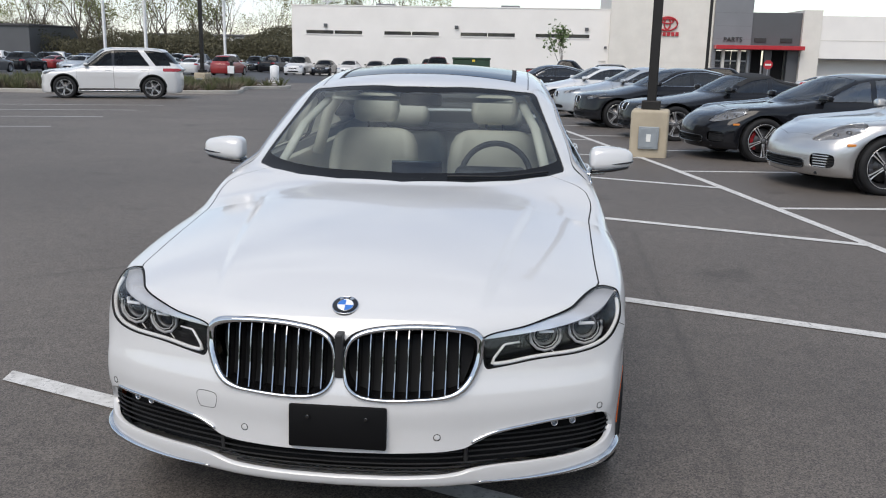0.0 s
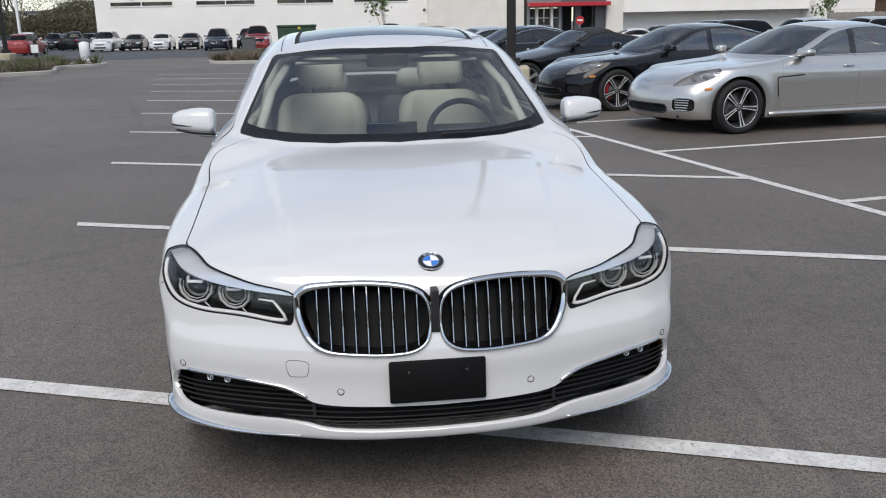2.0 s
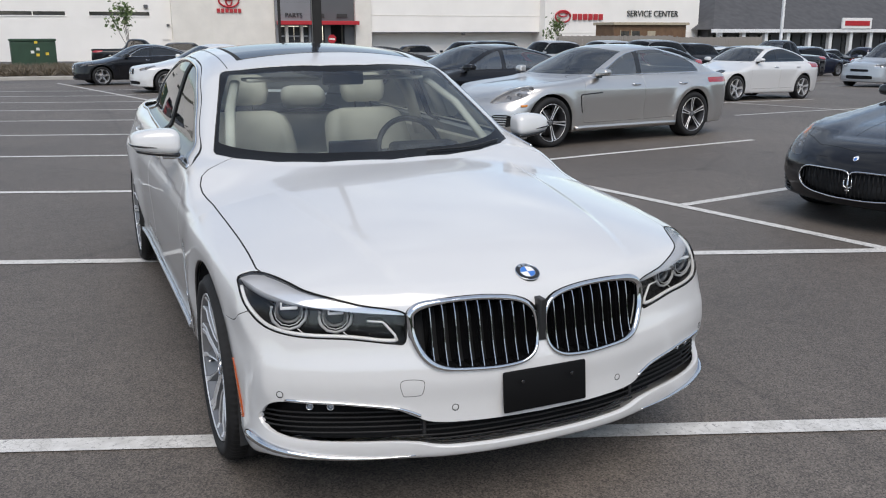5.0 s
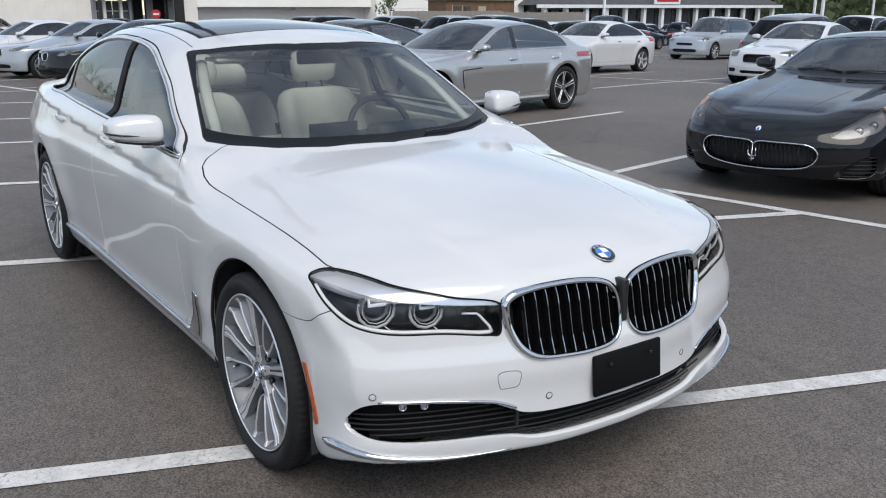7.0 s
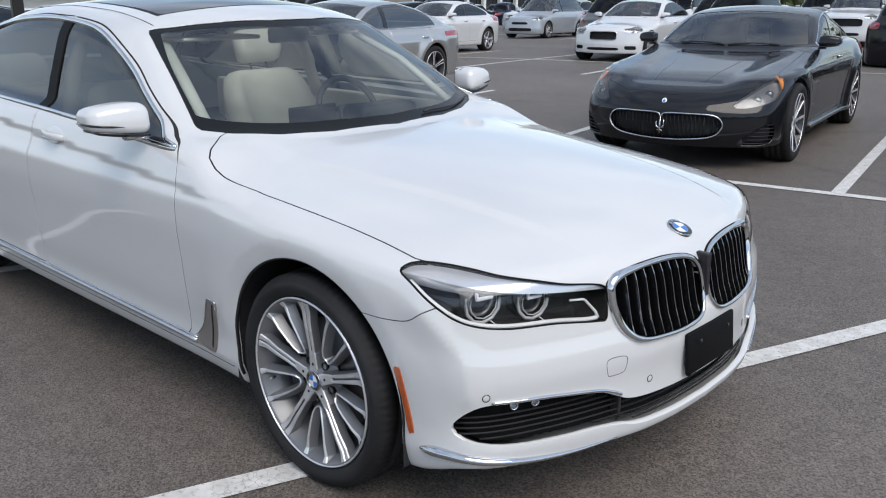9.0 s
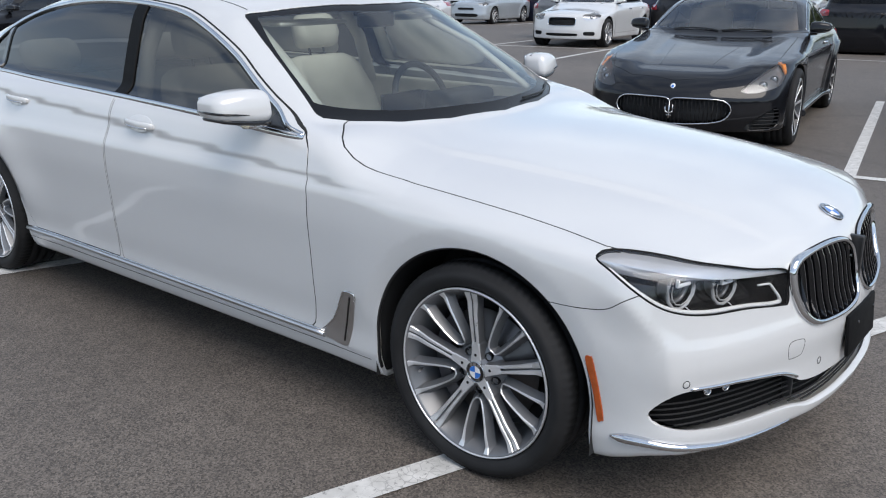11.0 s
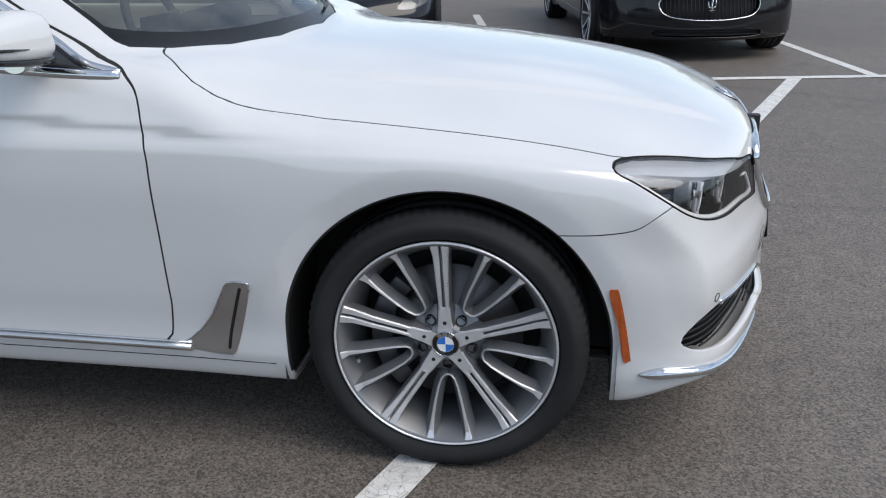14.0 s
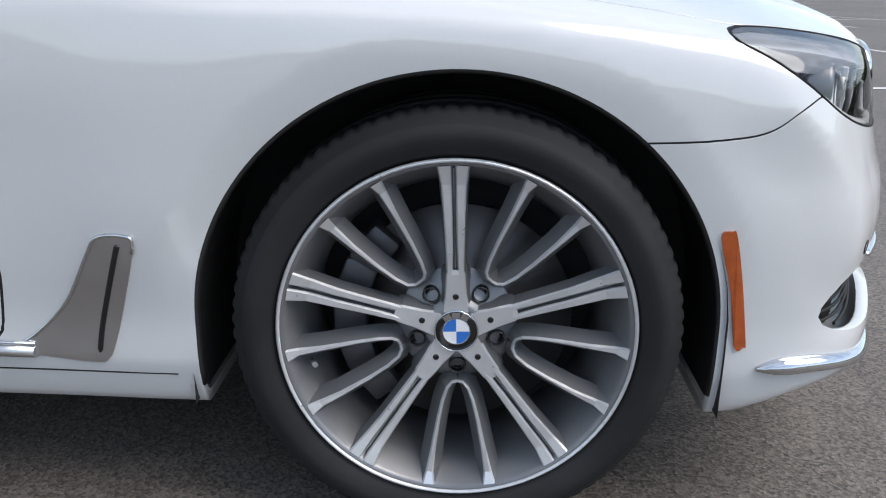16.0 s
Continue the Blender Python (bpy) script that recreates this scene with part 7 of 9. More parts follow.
def kidney_grille(car, B, s, side):
    """One of the two grilles: chrome frame, dark back, upright slats."""
    mir = (lambda q: q) if side > 0 else mirrored
    k = np.array([side, 1, 1])
    line = B.at_front(KIDNEY[:, 0], KIDNEY[:, 1])
    g = part("grille", tube(bmesh.new(), ((line + np.array([0, -0.003, 0])) * k).tolist(), (0.0066 + 0.0065 * np.clip((KIDNEY[:, 0] - 0.30) / 0.1, 0, 1) + 0.002 * np.clip((KIDNEY[:, 1] - 0.68) / 0.06, 0, 1)).tolist(), 10, True, up=(0, -1, 0), flat=1.1), M["chrome"], car, "chrome kidney-shaped grille with upright slats")
    part("grille_back", skin_mesh("grille_back", mir(moved(s, -0.07)), 0), M["liner"], g)
    inner = KIDNEY + (KIDNEY.mean(0) - KIDNEY) * 0.03
    wall = bmesh.new()
    a = [wall.verts.new(q) for q in ((line + np.array([0, 0.0, 0])) * k)]
    b = [wall.verts.new(q) for q in ((line + np.array([0, 0.075, 0])) * k)]
    for i in range(len(a)):
        j = (i + 1) % len(a)
        wall.faces.new((a[i], a[j], b[j], b[i])).smooth = True
    part("grille_wall", wall, M["gloss"], g)
    # matt black line over the frame: stands in for the shaded gap under the bonnet
    high = KIDNEY[:, 1] > 0.69
    start_ = int(np.argmax(high & ~np.roll(high, 1)))
    order = [i % len(KIDNEY) for i in range(start_, start_ + int(high.sum()))]
    edge_ = KIDNEY + (KIDNEY - KIDNEY.mean(0)) * 0.05
    sp_ = B.at_front(edge_[order, 0].clip(0.004), edge_[order, 1])
    part("grille_shadow_line", tube(bmesh.new(), ((sp_ + np.array([0, -0.001, 0])) * k).tolist(), 0.0042, 6), M["carrier"], g)
    for i in range(9):
        x = 0.055 + 0.0385 * i
        zs = np.linspace(0.50, 0.77, 136)
        ok = poly_dist(np.stack([np.full(136, x), zs], 1), inner) < -0.004
        if ok.sum() < 4:
            continue
        z0, z1 = zs[ok][0], zs[ok][-1]
        zz = np.linspace(z0, z1, 9)
        lp = B.at_front(np.full(9, x), zz)
        bm = bmesh.new()
        rows = []
        for q in lp:
            rows.append([bm.verts.new((np.array([q[0] + dx, q[1] + dy, q[2]])) * k) for dx, dy in ((-0.0055, 0.055), (-0.0045, 0.012), (-0.0016, -0.001), (0.0016, -0.001), (0.0045, 0.012), (0.0055, 0.055))])
        for r0, r1 in zip(rows[:-1], rows[1:]):
            for m in range(5):
                f = bm.faces.new((r0[m], r0[m + 1], r1[m + 1], r1[m]))
                f.material_index = 0 if m == 2 else 1
        bmesh.ops.recalc_face_normals(bm, faces=bm.faces)
        two_tone(part("slat", bm, None, g), M["slatchrome"], M["gloss"])


def padded(bm, rows, m):
    """A padded panel: rows of (height, half width, front, bolster lift, thickness)."""
    rings = []
    for z, w, yf, bol, th in rows:
        ring = []
        for j in range(13):
            u = -1 + j / 6
            ring.append(bm.verts.new(m @ Vector((u * w, yf - smooth(0.45, 0.82, abs(u)) * bol + th * 0.55 * smooth(0.84, 1.0, abs(u)), z))))
        for j in range(7):
            u = 1 - (j + 0.5) / 3.5
            ring.append(bm.verts.new(m @ Vector((u * w * 0.94, yf + th, z))))
        rings.append(ring)
    n = len(rings[0])
    for a, b in zip(rings[:-1], rings[1:]):
        for j in range(n):
            bm.faces.new((a[j], a[(j + 1) % n], b[(j + 1) % n], b[j])).smooth = True
    bm.faces.new(rings[0][::-1])
    bm.faces.new(rings[-1]).smooth = True
    bmesh.ops.recalc_face_normals(bm, faces=bm.faces)
    return bm


BACK = [(0.0, 0.20, 0.02, 0.03, 0.14), (0.03, 0.245, 0.0, 0.05, 0.16), (0.20, 0.27, -0.015, 0.075, 0.16), (0.38, 0.275, 0.0, 0.065, 0.15), (0.50, 0.262, 0.01, 0.035, 0.13), (0.56, 0.235, 0.02, 0.02, 0.11), (0.59, 0.19, 0.04, 0.01, 0.07), (0.60, 0.14, 0.06, 0.0, 0.03)]
HEAD = [(0.0, 0.10, 0.02, 0.0, 0.06), (0.015, 0.13, 0.0, 0.005, 0.09), (0.07, 0.145, -0.01, 0.008, 0.10), (0.13, 0.14, 0.0, 0.005, 0.09), (0.165, 0.12, 0.015, 0.0, 0.06), (0.175, 0.09, 0.03, 0.0, 0.03)]
CUSHION = [(0.0, 0.22, 0.02, 0.02, 0.14), (0.03, 0.26, 0.0, 0.05, 0.17), (0.25, 0.28, 0.0, 0.06, 0.18), (0.48, 0.28, 0.0, 0.05, 0.18), (0.54, 0.26, 0.03, 0.02, 0.12)]


def cabin(car):
    for x in (-0.365, 0.365):
        bm = bmesh.new()
        tilt = Matrix.Translation((0, 0.20, 0.07)) @ Matrix.Rotation(radians(-17), 4, "X")
        padded(bm, BACK, tilt)
        padded(bm, CUSHION, Matrix.Translation((0, 0.26, 0.17)) @ Matrix.Rotation(radians(86), 4, "X") @ Matrix.Rotation(math.pi, 4, "Y"))
        st = part("seat", bm, M["cream"], car, "cream leather front seat")
        st.matrix_basis = Matrix.Translation((x, 1.58, 0.49))
        part("headrest", padded(bmesh.new(), HEAD, tilt @ Matrix.Translation((0, 0.01, 0.628)) @ Matrix.Rotation(radians(8), 4, "X")), M["cream"], st, "cream leather headrest")
        for px in (-0.05, 0.05):
            part("headrest_post", tube(bmesh.new(), [tilt @ Vector((px, 0.06, 0.57)), tilt @ Vector((px, 0.06, 0.66))], 0.006, 8), M["darktrim"], st)
    rs = bmesh.new()
    for x in (-0.36, 0.36):
        tilt = Matrix.Translation((x, 0.28, 0.10)) @ Matrix.Rotation(radians(-22), 4, "X") @ Matrix.Diagonal((1.22, 1, 1, 1))
        padded(rs, BACK, tilt)
        padded(rs, HEAD, tilt @ Matrix.Translation((0, 0.01, 0.61)))
        padded(rs, CUSHION, Matrix.Translation((x, 0.34, 0.17)) @ Matrix.Rotation(radians(86), 4, "X") @ Matrix.Rotation(math.pi, 4, "Y") @ Matrix.Diagonal((1.22, 1, 1, 1)))
    part("rear_bench", rs, M["cream"], car, "cream leather rear bench").matrix_basis = Matrix.Translation((0, 2.86, 0.36))
    da = bmesh.new()
    box(da, -0.70, 0.66, 0.60, 0.70, 1.08, 0.955, 0.07, seg=4)
    box(da, 0.20, 0.98, 0.90, 0.56, 1.14, 1.01, 0.03, seg=3)
    box(da, -0.12, 1.05, 0.62, 0.12, 1.75, 0.72, 0.04, seg=3)
    part("dashboard", soften(da, 60), M["darktrim"], car, "dark dashboard")
    part("display", a_box(-0.13, 1.08, 0.93, 0.13, 1.10, 1.03, 0.006), M["gloss"], car)
    wm = Matrix.Translation((0.40, 1.31, 0.93)) @ Matrix.Rotation(radians(68), 4, "X")
    sw = part("steering_wheel", tube(bmesh.new(), [wm @ Vector((0.185 * math.cos(2 * math.pi * k / 32), 0.185 * math.sin(2 * math.pi * k / 32), 0)) for k in range(32)], 0.016, 8, True), M["darktrim"], car, "dark leather steering wheel")
    sp = bmesh.new()
    box(sp, -0.07, -0.06, -0.03, 0.07, 0.05, 0.02, 0.02, wm)
    box(sp, -0.18, -0.02, -0.015, 0.18, 0.02, 0.0, 0.006, wm)
    box(sp, -0.02, -0.18, -0.015, 0.02, 0.0, 0.0, 0.006, wm)
    part("wheel_boss", soften(sp), M["darktrim"], sw)
    part("interior_mirror", a_box(-0.11, 1.22, 1.30, 0.11, 1.25, 1.365, 0.012), M["gloss"], car)
    for x in (-0.34, 0.34):
        part("sun_visor", a_box(x - 0.19 + 0.05 * (x < 0) - 0.05 * (x > 0), 1.31, 1.318, x + 0.19 + 0.05 * (x < 0) - 0.05 * (x > 0), 1.48, 1.336, 0.008), M["cream"], car)
    for q in (-1, 1):
        dc = bmesh.new()
        box(dc, q * 0.76, 0.95, 0.42, q * 0.82, 3.1, 0.98, 0.02)
        part("door_card", soften(dc), M["cream"], car)
        part("pillar_trim", tube(bmesh.new(), [(q * 0.66, 0.86, 1.0), (q * 0.60, 1.15, 1.2), (q * 0.525, 1.40, 1.315)], 0.026, 8, flat=0.6), M["cream"], car)
        part("pillar_trim", tube(bmesh.new(), [(q * 0.725, 1.97, 0.95), (q * 0.66, 1.99, 1.2), (q * 0.56, 2.02, 1.36)], 0.035, 8), M["cream"], car)
    part("cabin_floor", a_box(-0.74, 0.75, 0.26, 0.74, 3.5, 0.30, 0.01), M["darktrim"], car)
    part("parcel_shelf", a_box(-0.62, 3.35, 0.98, 0.62, 3.85, 1.01, 0.008), M["darktrim"], car)
    hl = bmesh.new()
    for sx in (-1, 1):
        box(hl, sx * 0.48, 1.6, 1.345, sx * 0.55, 2.8, 1.36, 0.006)
    part("headliner", hl, M["cream"], car)


build_saloon()


# ---- other parked cars ----
def std_body(fo, wb, ro, hw, high, h0, h1, hc, belt, ws0, ws1, rw0, rw1, deck, r=0.345, bow=1.0, lean=0.38, dip=0.0, floor=0.19, flare=0.025, nose=None, snout=None, ridge=None, edge=(0.06, 0.08)):
    """A car body from its main sizes: overhangs, wheelbase, half width, height; bonnet heights h0, h1, hc; screens' feet and heads; tail deck."""
    k, zk = hw / 0.951, belt / 1.0
    end = wb + ro
    top = [(-fo - 0.08, h0 - 0.10), (-fo + 0.06, h0), (-fo + 0.36, h0 * 0.5 + h1 * 0.5 + 0.01), (0.05, h1), (ws0, hc), (ws0 + 0.3, belt + 0.06), (wb * 0.6, belt + 0.075), (rw1 - 0.1, max(deck, belt + 0.06)), (end - 0.15, deck - 0.015), (end + 0.08, deck - 0.14)]
    if nose:
        top = [(y - fo, z_) for y, z_ in nose] + top[4:]
    front = [(z_, y - fo) for z_, y in snout] if snout else [(0.10, -fo + 0.09), (0.22, -fo + 0.02), (0.38, -fo), (0.55, -fo + 0.02), (h0, -fo + 0.06), (h0 + 0.2, -fo + 0.17)]
    bows = [(a * k, d * bow) for a, d in ((0, 0), (0.15, 0.006), (0.3, 0.028), (0.44, 0.068), (0.55, 0.108), (0.65, 0.155), (0.75, 0.215), (0.82, 0.28), (0.87, 0.36), (0.905, 0.47), (0.93, 0.65), (0.97, 1.3))]
    sides = [(z * zk, a * k) for z, a in ((0.10, 0.83), (0.18, 0.868), (0.25, 0.892), (0.34, 0.902), (0.45, 0.912), (0.60, 0.924), (0.75, 0.934), (0.82, 0.933), (0.88, 0.914), (0.95, 0.888), (1.02, 0.86), (1.1, 0.82))]
    plan = [(-fo, -0.02), (-0.4, -0.008), (0, 0), (0.7, -0.006), (wb * 0.62, 0), (wb, 0.012), (wb + ro * 0.5, -0.03), (end, -0.12)]
    rear = [(0.1, end - 0.16), (0.3, end - 0.04), (0.6, end), (0.9, end - 0.02), (1.1, end - 0.05), (high + 0.1, end - 0.3)]
    rb = [(a * k, d) for a, d in ((0, 0), (0.5, 0.045), (0.75, 0.14), (0.88, 0.32), (0.97, 0.9))]
    n1 = high - 0.055
    roof = [(ws0 - 0.12, hc - 0.10), (ws0, hc - 0.005), (ws0 * 0.55 + ws1 * 0.45, hc + (n1 - hc) * 0.50), (ws1, n1), (ws1 + 0.32, high - 0.008), (ws1 * 0.5 + rw0 * 0.5 + 0.15, high), (rw0, high - 0.05),
            (rw0 * 0.6 + rw1 * 0.4, high - 0.05 - (high - 0.05 - deck) * 0.30), (rw0 * 0.2 + rw1 * 0.8, high - 0.05 - (high - 0.05 - deck) * 0.76), (rw1, deck - 0.01), (rw1 + 0.15, deck - 0.12)]
    b = Body(top, front, bows, sides, plan, rear, rb, roof, (hw - 0.145, belt + 0.02), crown=(0.08 - dip, 0.82 * k, 2.4), floor=floor,
             arches=((0, r, r + 0.10, flare), (wb, r, r + 0.10, flare)), lean=lean, edge=edge, ridge=ridge,
             cabin_taper=[(ws0 - 0.2, 0.03), (ws0 + 0.5, 0.01), (wb * 0.62, 0.0), (wb, -0.03), (end - 0.3, -0.10), (end, -0.14)])
    b.size = dict(fo=fo, wb=wb, ro=ro, hw=hw, high=high, h0=h0, belt=belt, ws0=ws0, ws1=ws1, rw0=rw0, rw1=rw1, deck=deck, r=r, end=end)
    return b


def rect(x0, x1, z0, z1, soft=0.25, n=5):
    """A rounded rectangle outline."""
    cx, cz, a, b = (x0 + x1) / 2, (z0 + z1) / 2, (x1 - x0) / 2, (z1 - z0) / 2
    q = np.linspace(0, 2 * math.pi, 8 * n, endpoint=False)
    c, s = np.cos(q), np.sin(q)
    return np.stack([cx + a * np.sign(c) * np.abs(c) ** soft, cz + b * np.sign(s) * np.abs(s) ** soft], 1)


def make_car(name, label, body, colour, f, at=None, res=1, group="", trim="chrome"):
    """A parked car. f: its features, as outlines and sizes."""
    z = body.size
    car = thing(name, label, f.get("category", "car"), at, group)
    grid = {0: dict(front=(-0.2, 14), mid=26, rear=(0.2, 12), around=30), 1: dict(front=(-0.25, 40), mid=64, rear=(0.25, 26), around=72), 2: dict(front=(-0.25, 70), mid=110, rear=(0.25, 40), around=110)}[res]
    s = body.skin(z0=0.58 if z["high"] < 1.6 else 0.66, **grid)
    ar = z["r"] + f.get("arch", 0.055)
    for y in (0, z["wb"]):
        s, _ = cut(s, arch_gap(s.v, y, z["r"], ar))
    pb, hw = body.plan_bow, z["hw"]
    a0, a1 = hw - 0.215, hw - 0.36
    xs0, xs1 = np.linspace(-a0, a0, 15), np.linspace(a1, -a1, 13)
    screen_line = np.vstack([np.stack([xs0, z["ws0"] + 0.05 + pb * xs0 ** 2], 1), np.stack([xs1, z["ws1"] + 0.01 + pb * xs1 ** 2 * 0.8], 1)])
    s, screen, _ = take(s, "top", screen_line, lambda v: z["belt"] - 0.12 - v[:, 2])
    tail_y = f.get("glass_end", z["rw1"] - 0.30)
    ys = np.linspace(z["ws0"] + 0.22, tail_y, 26)
    up = body.roof(body.cabin_y(np.full(26, 0.66), ys)) - f.get("frame", 0.085)
    lo = z["belt"] + 0.028 + 0.012 * (ys - 1.0)
    up = lo + (up - lo) * np.sqrt(np.clip(1 - np.clip((ys - tail_y + 0.34) / 0.35, 0, 1) ** 2.2, 0, 1))
    ok = up > lo + 0.015
    dlo = np.vstack([np.stack([ys[ok], lo[ok]], 1), np.stack([ys[ok], up[ok]], 1)[::-1]])
    s, side_glass, _ = take(s, "side", dlo, lambda v: 0.3 - v[:, 0])
    van_back = z["rw1"] > z["end"] - 0.25
    if van_back:
        back_line = rect(-hw + 0.26, hw - 0.26, z["deck"] + 0.06, z["high"] - 0.14, 0.3)
        s, back, _ = take(s, "front", back_line, lambda v: z["wb"] - v[:, 1])
    else:
        back_line = rect(-hw + 0.30, hw - 0.30, z["rw0"] + 0.12, z["rw1"] - 0.10, 0.3)
        s, back, _ = take(s, "top", back_line, lambda v: z["belt"] - v[:, 2])
    k = 0.70710678
    s0 = (0.82 * hw - 0.68 * z["fo"]) * k
    lamp_line = loop([(s0 + p, z["h0"] + q) for p, q in f["lamp"]], 5)
    s, lamp_s, _ = take(s, "corner", lamp_line, lambda v: v[:, 1] + f.get("lamp_back", max(z["fo"] - 0.60, 0.1)))
    pieces = []
    for outline in f.get("openings", ()):
        line = outline(z) if callable(outline) else outline
        s, p, _ = take(s, "front", line, lambda v: v[:, 1])
        pieces.append((line, p))
    tails = f.get("tail", rect(hw * 0.62, hw * 0.95, z["deck"] - 0.20, z["deck"] - 0.06, 0.4))
    s, tail_s, _ = take(s, "front", tails, lambda v: z["wb"] + 0.35 - v[:, 1])
    if f.get("soft_top"):
        roof_piece, s = cut(s, s.v[:, 2] - (z["belt"] + 0.07) - 0.5 * np.maximum(z["ws1"] + 0.05 - s.v[:, 1], 0))
        if len(roof_piece.t):
            skin_part("soft_top", both(moved(roof_piece, 0.002)), M["liner"], car, 0.01, "black fabric folding roof")
    paint_ = M[colour]
    strips = []
    if res:
        # door joints
        jf, jr = z["ws0"] + 0.02, z["ws0"] + 1.22
        doors = [np.array([(jf, 0.34), (jf + 0.03, 0.31), (jr - 0.02, 0.32), (jr, 0.36), (jr, z["belt"] + 0.03), (jf + 0.06, z["belt"] + 0.02), (jf - 0.01, z["belt"] - 0.15)])]
        if not f.get("two_door"):
            e = z["wb"] - 0.30
            doors.append(np.array([(jr + 0.012, 0.36), (jr + 0.03, 0.32), (e - 0.2, 0.33), (e - 0.06, 0.48), (e + 0.15, 0.78), (e + 0.2, z["belt"] + 0.03), (jr + 0.012, z["belt"] + 0.03)]))
        for d in doors:
            s, p, g = take(s, "side", d, lambda v: 0.4 - v[:, 0], 0.0025)
            strips.append(g)
            for sd_ in (1, -1):
                dr = skin_part("door", p if sd_ > 0 else mirrored(p), paint_, car, 0.01)
                c = d[:, 0].max() - 0.17
                hp = body.at_side(np.linspace(c - 0.09, c + 0.09, 7), z["belt"] - 0.105)
                out = [0.004, 0.018, 0.026, 0.028, 0.026, 0.018, 0.004]
                part("door_handle", tube(bmesh.new(), [((q[0] + o_) * sd_, q[1], q[2]) for q, o_ in zip(hp, out)], 0.012, 8, up=(sd_, 0, 0), flat=0.6), M["chrome"] if trim == "chrome" else paint_, dr)
        wa = hw * 0.80
        bl = [(0, z["ws0"] + 0.0), (0.4, z["ws0"] + 0.07), (wa - 0.1, z["ws0"] + 0.2), (wa, z["ws0"] + 0.05), (wa, -0.2), (wa - 0.10, -z["fo"] + 0.42), (wa - 0.35, -z["fo"] + 0.22), (0, -z["fo"] + 0.13)]
        bl = np.array(bl + [(-x, y) for x, y in bl[-2:0:-1]])
        s, bonnet, g = take(s, "top", bl, lambda v: 0.5 - v[:, 2], 0.0025)
        strips.append(g)
        skin_part("bonnet", both(bonnet), paint_, car, 0.012)
        gap_parts(car, strips, -0.004)
    skin_part("body", both(s), paint_, car, 0.015 if res else 0.03)
    gl = M["privacy"] if not res else M[f.get("glass", "sideglass")]
    for nm, p, mat in (("windscreen", screen, M["privacy"] if not res else M["glassfar"]), ("rear_window", back, gl)):
        if len(p.t):
            o = part(nm, skin_mesh(nm, both(moved(p, -0.004)), 0.0), mat, car)
            o.visible_shadow = False
    pil = z["ws0"] + 1.16
    gf, rest = cut(side_glass, pil - side_glass.v[:, 1])
    post, gr = cut(rest, pil + 0.09 - rest.v[:, 1]) if res else (rest, rest)
    quarter = dpost = None
    if f.get("d_pillar"):
        yd, wd, sl = f["d_pillar"]
        gr, rest = cut(gr, yd - sl * (gr.v[:, 2] - z["belt"]) - gr.v[:, 1])
        dpost, quarter = cut(rest, yd + wd - sl * (rest.v[:, 2] - z["belt"]) - rest.v[:, 1])
    for sd_ in (1, -1):
        mir = (lambda q: q) if sd_ > 0 else mirrored
        if quarter is not None:
            skin_part("rear_pillar", mir(dpost), paint_, car, 0.01)
            part("quarter_window", skin_mesh("quarter_window", mir(moved(quarter, -0.005)), 0.0), gl, car).visible_shadow = False
        for p in (gf, gr):
            if len(p.t):
                part("window", skin_mesh("window", mir(moved(p, -0.005)), 0.0), gl, car).visible_shadow = False
        if len(post.t) and res:
            skin_part("pillar", mir(post), M["gloss"], car, 0.006)
        if res:
            if trim == "chrome":
                lp = body.at_side(dlo[:, 0], dlo[:, 1])
                part("window_trim", tube(bmesh.new(), (lp * np.array([sd_, 1, 1])).tolist(), 0.008, 6, True, up=(sd_, 0, 0.2), flat=0.5), M["chrome"], car)
            well(car, 0, z["r"], ar + 0.01, sd_ * 0.58, sd_ * (hw - 0.05))
            well(car, z["wb"], z["r"], ar + 0.01, sd_ * 0.58, sd_ * (hw - 0.05))
            base = body.at_side(z["ws0"] + 0.33, z["belt"] + 0.0)[0]
            mirror_unit(car, sd_, ((base[0] - 0.02) * sd_, base[1], base[2]), M[f.get("mirror", colour)], 0.95, arm="gloss")
        else:
            base = body.at_side(z["ws0"] + 0.33, z["belt"] + 0.0)[0]
            bm = bmesh.new()
            box(bm, base[0] * sd_, base[1] - 0.06, base[2] + 0.02, (base[0] + 0.2) * sd_, base[1] + 0.04, base[2] + 0.14, 0.03)
            part("door_mirror", soften(bm), paint_, car)
        lamp_unit(car, body, lamp_s, lamp_line, sd_, res, f)
        if len(tail_s.t):
            skin_part("tail_lamp", mir(moved(tail_s, 0.003)), M["tail"], car, 0.02)
        for wy in (0, z["wb"]):
            m = Matrix.Translation(((hw - 0.135) * sd_, wy, z["r"] - 0.006)) @ (Matrix.Identity(4) if sd_ > 0 else Matrix.Rotation(math.pi, 4, "Z"))
            if res:
                wheel_of(car, m, z["r"], 0.255, f.get("rim", z["r"] - 0.095), f.get("style", "five"), f.get("face", "machined"), f.get("under", "alloydark"), f.get("caliper", "caliper"), False, turn=random.uniform(0, 70), fine=False)
            else:
                simple_wheel(car, m, z["r"])
        if f.get("marker") and res:
            p = body.at_side(-0.44, z["h0"] - 0.07)[0]
            bm = bmesh.new()
            box(bm, (p[0] - 0.02) * sd_, p[1] - 0.065, p[2] - 0.016, (p[0] + 0.010) * sd_, p[1] + 0.065, p[2] + 0.016, 0.005)
            part("side_marker", soften(bm), M["amberlens"], car)
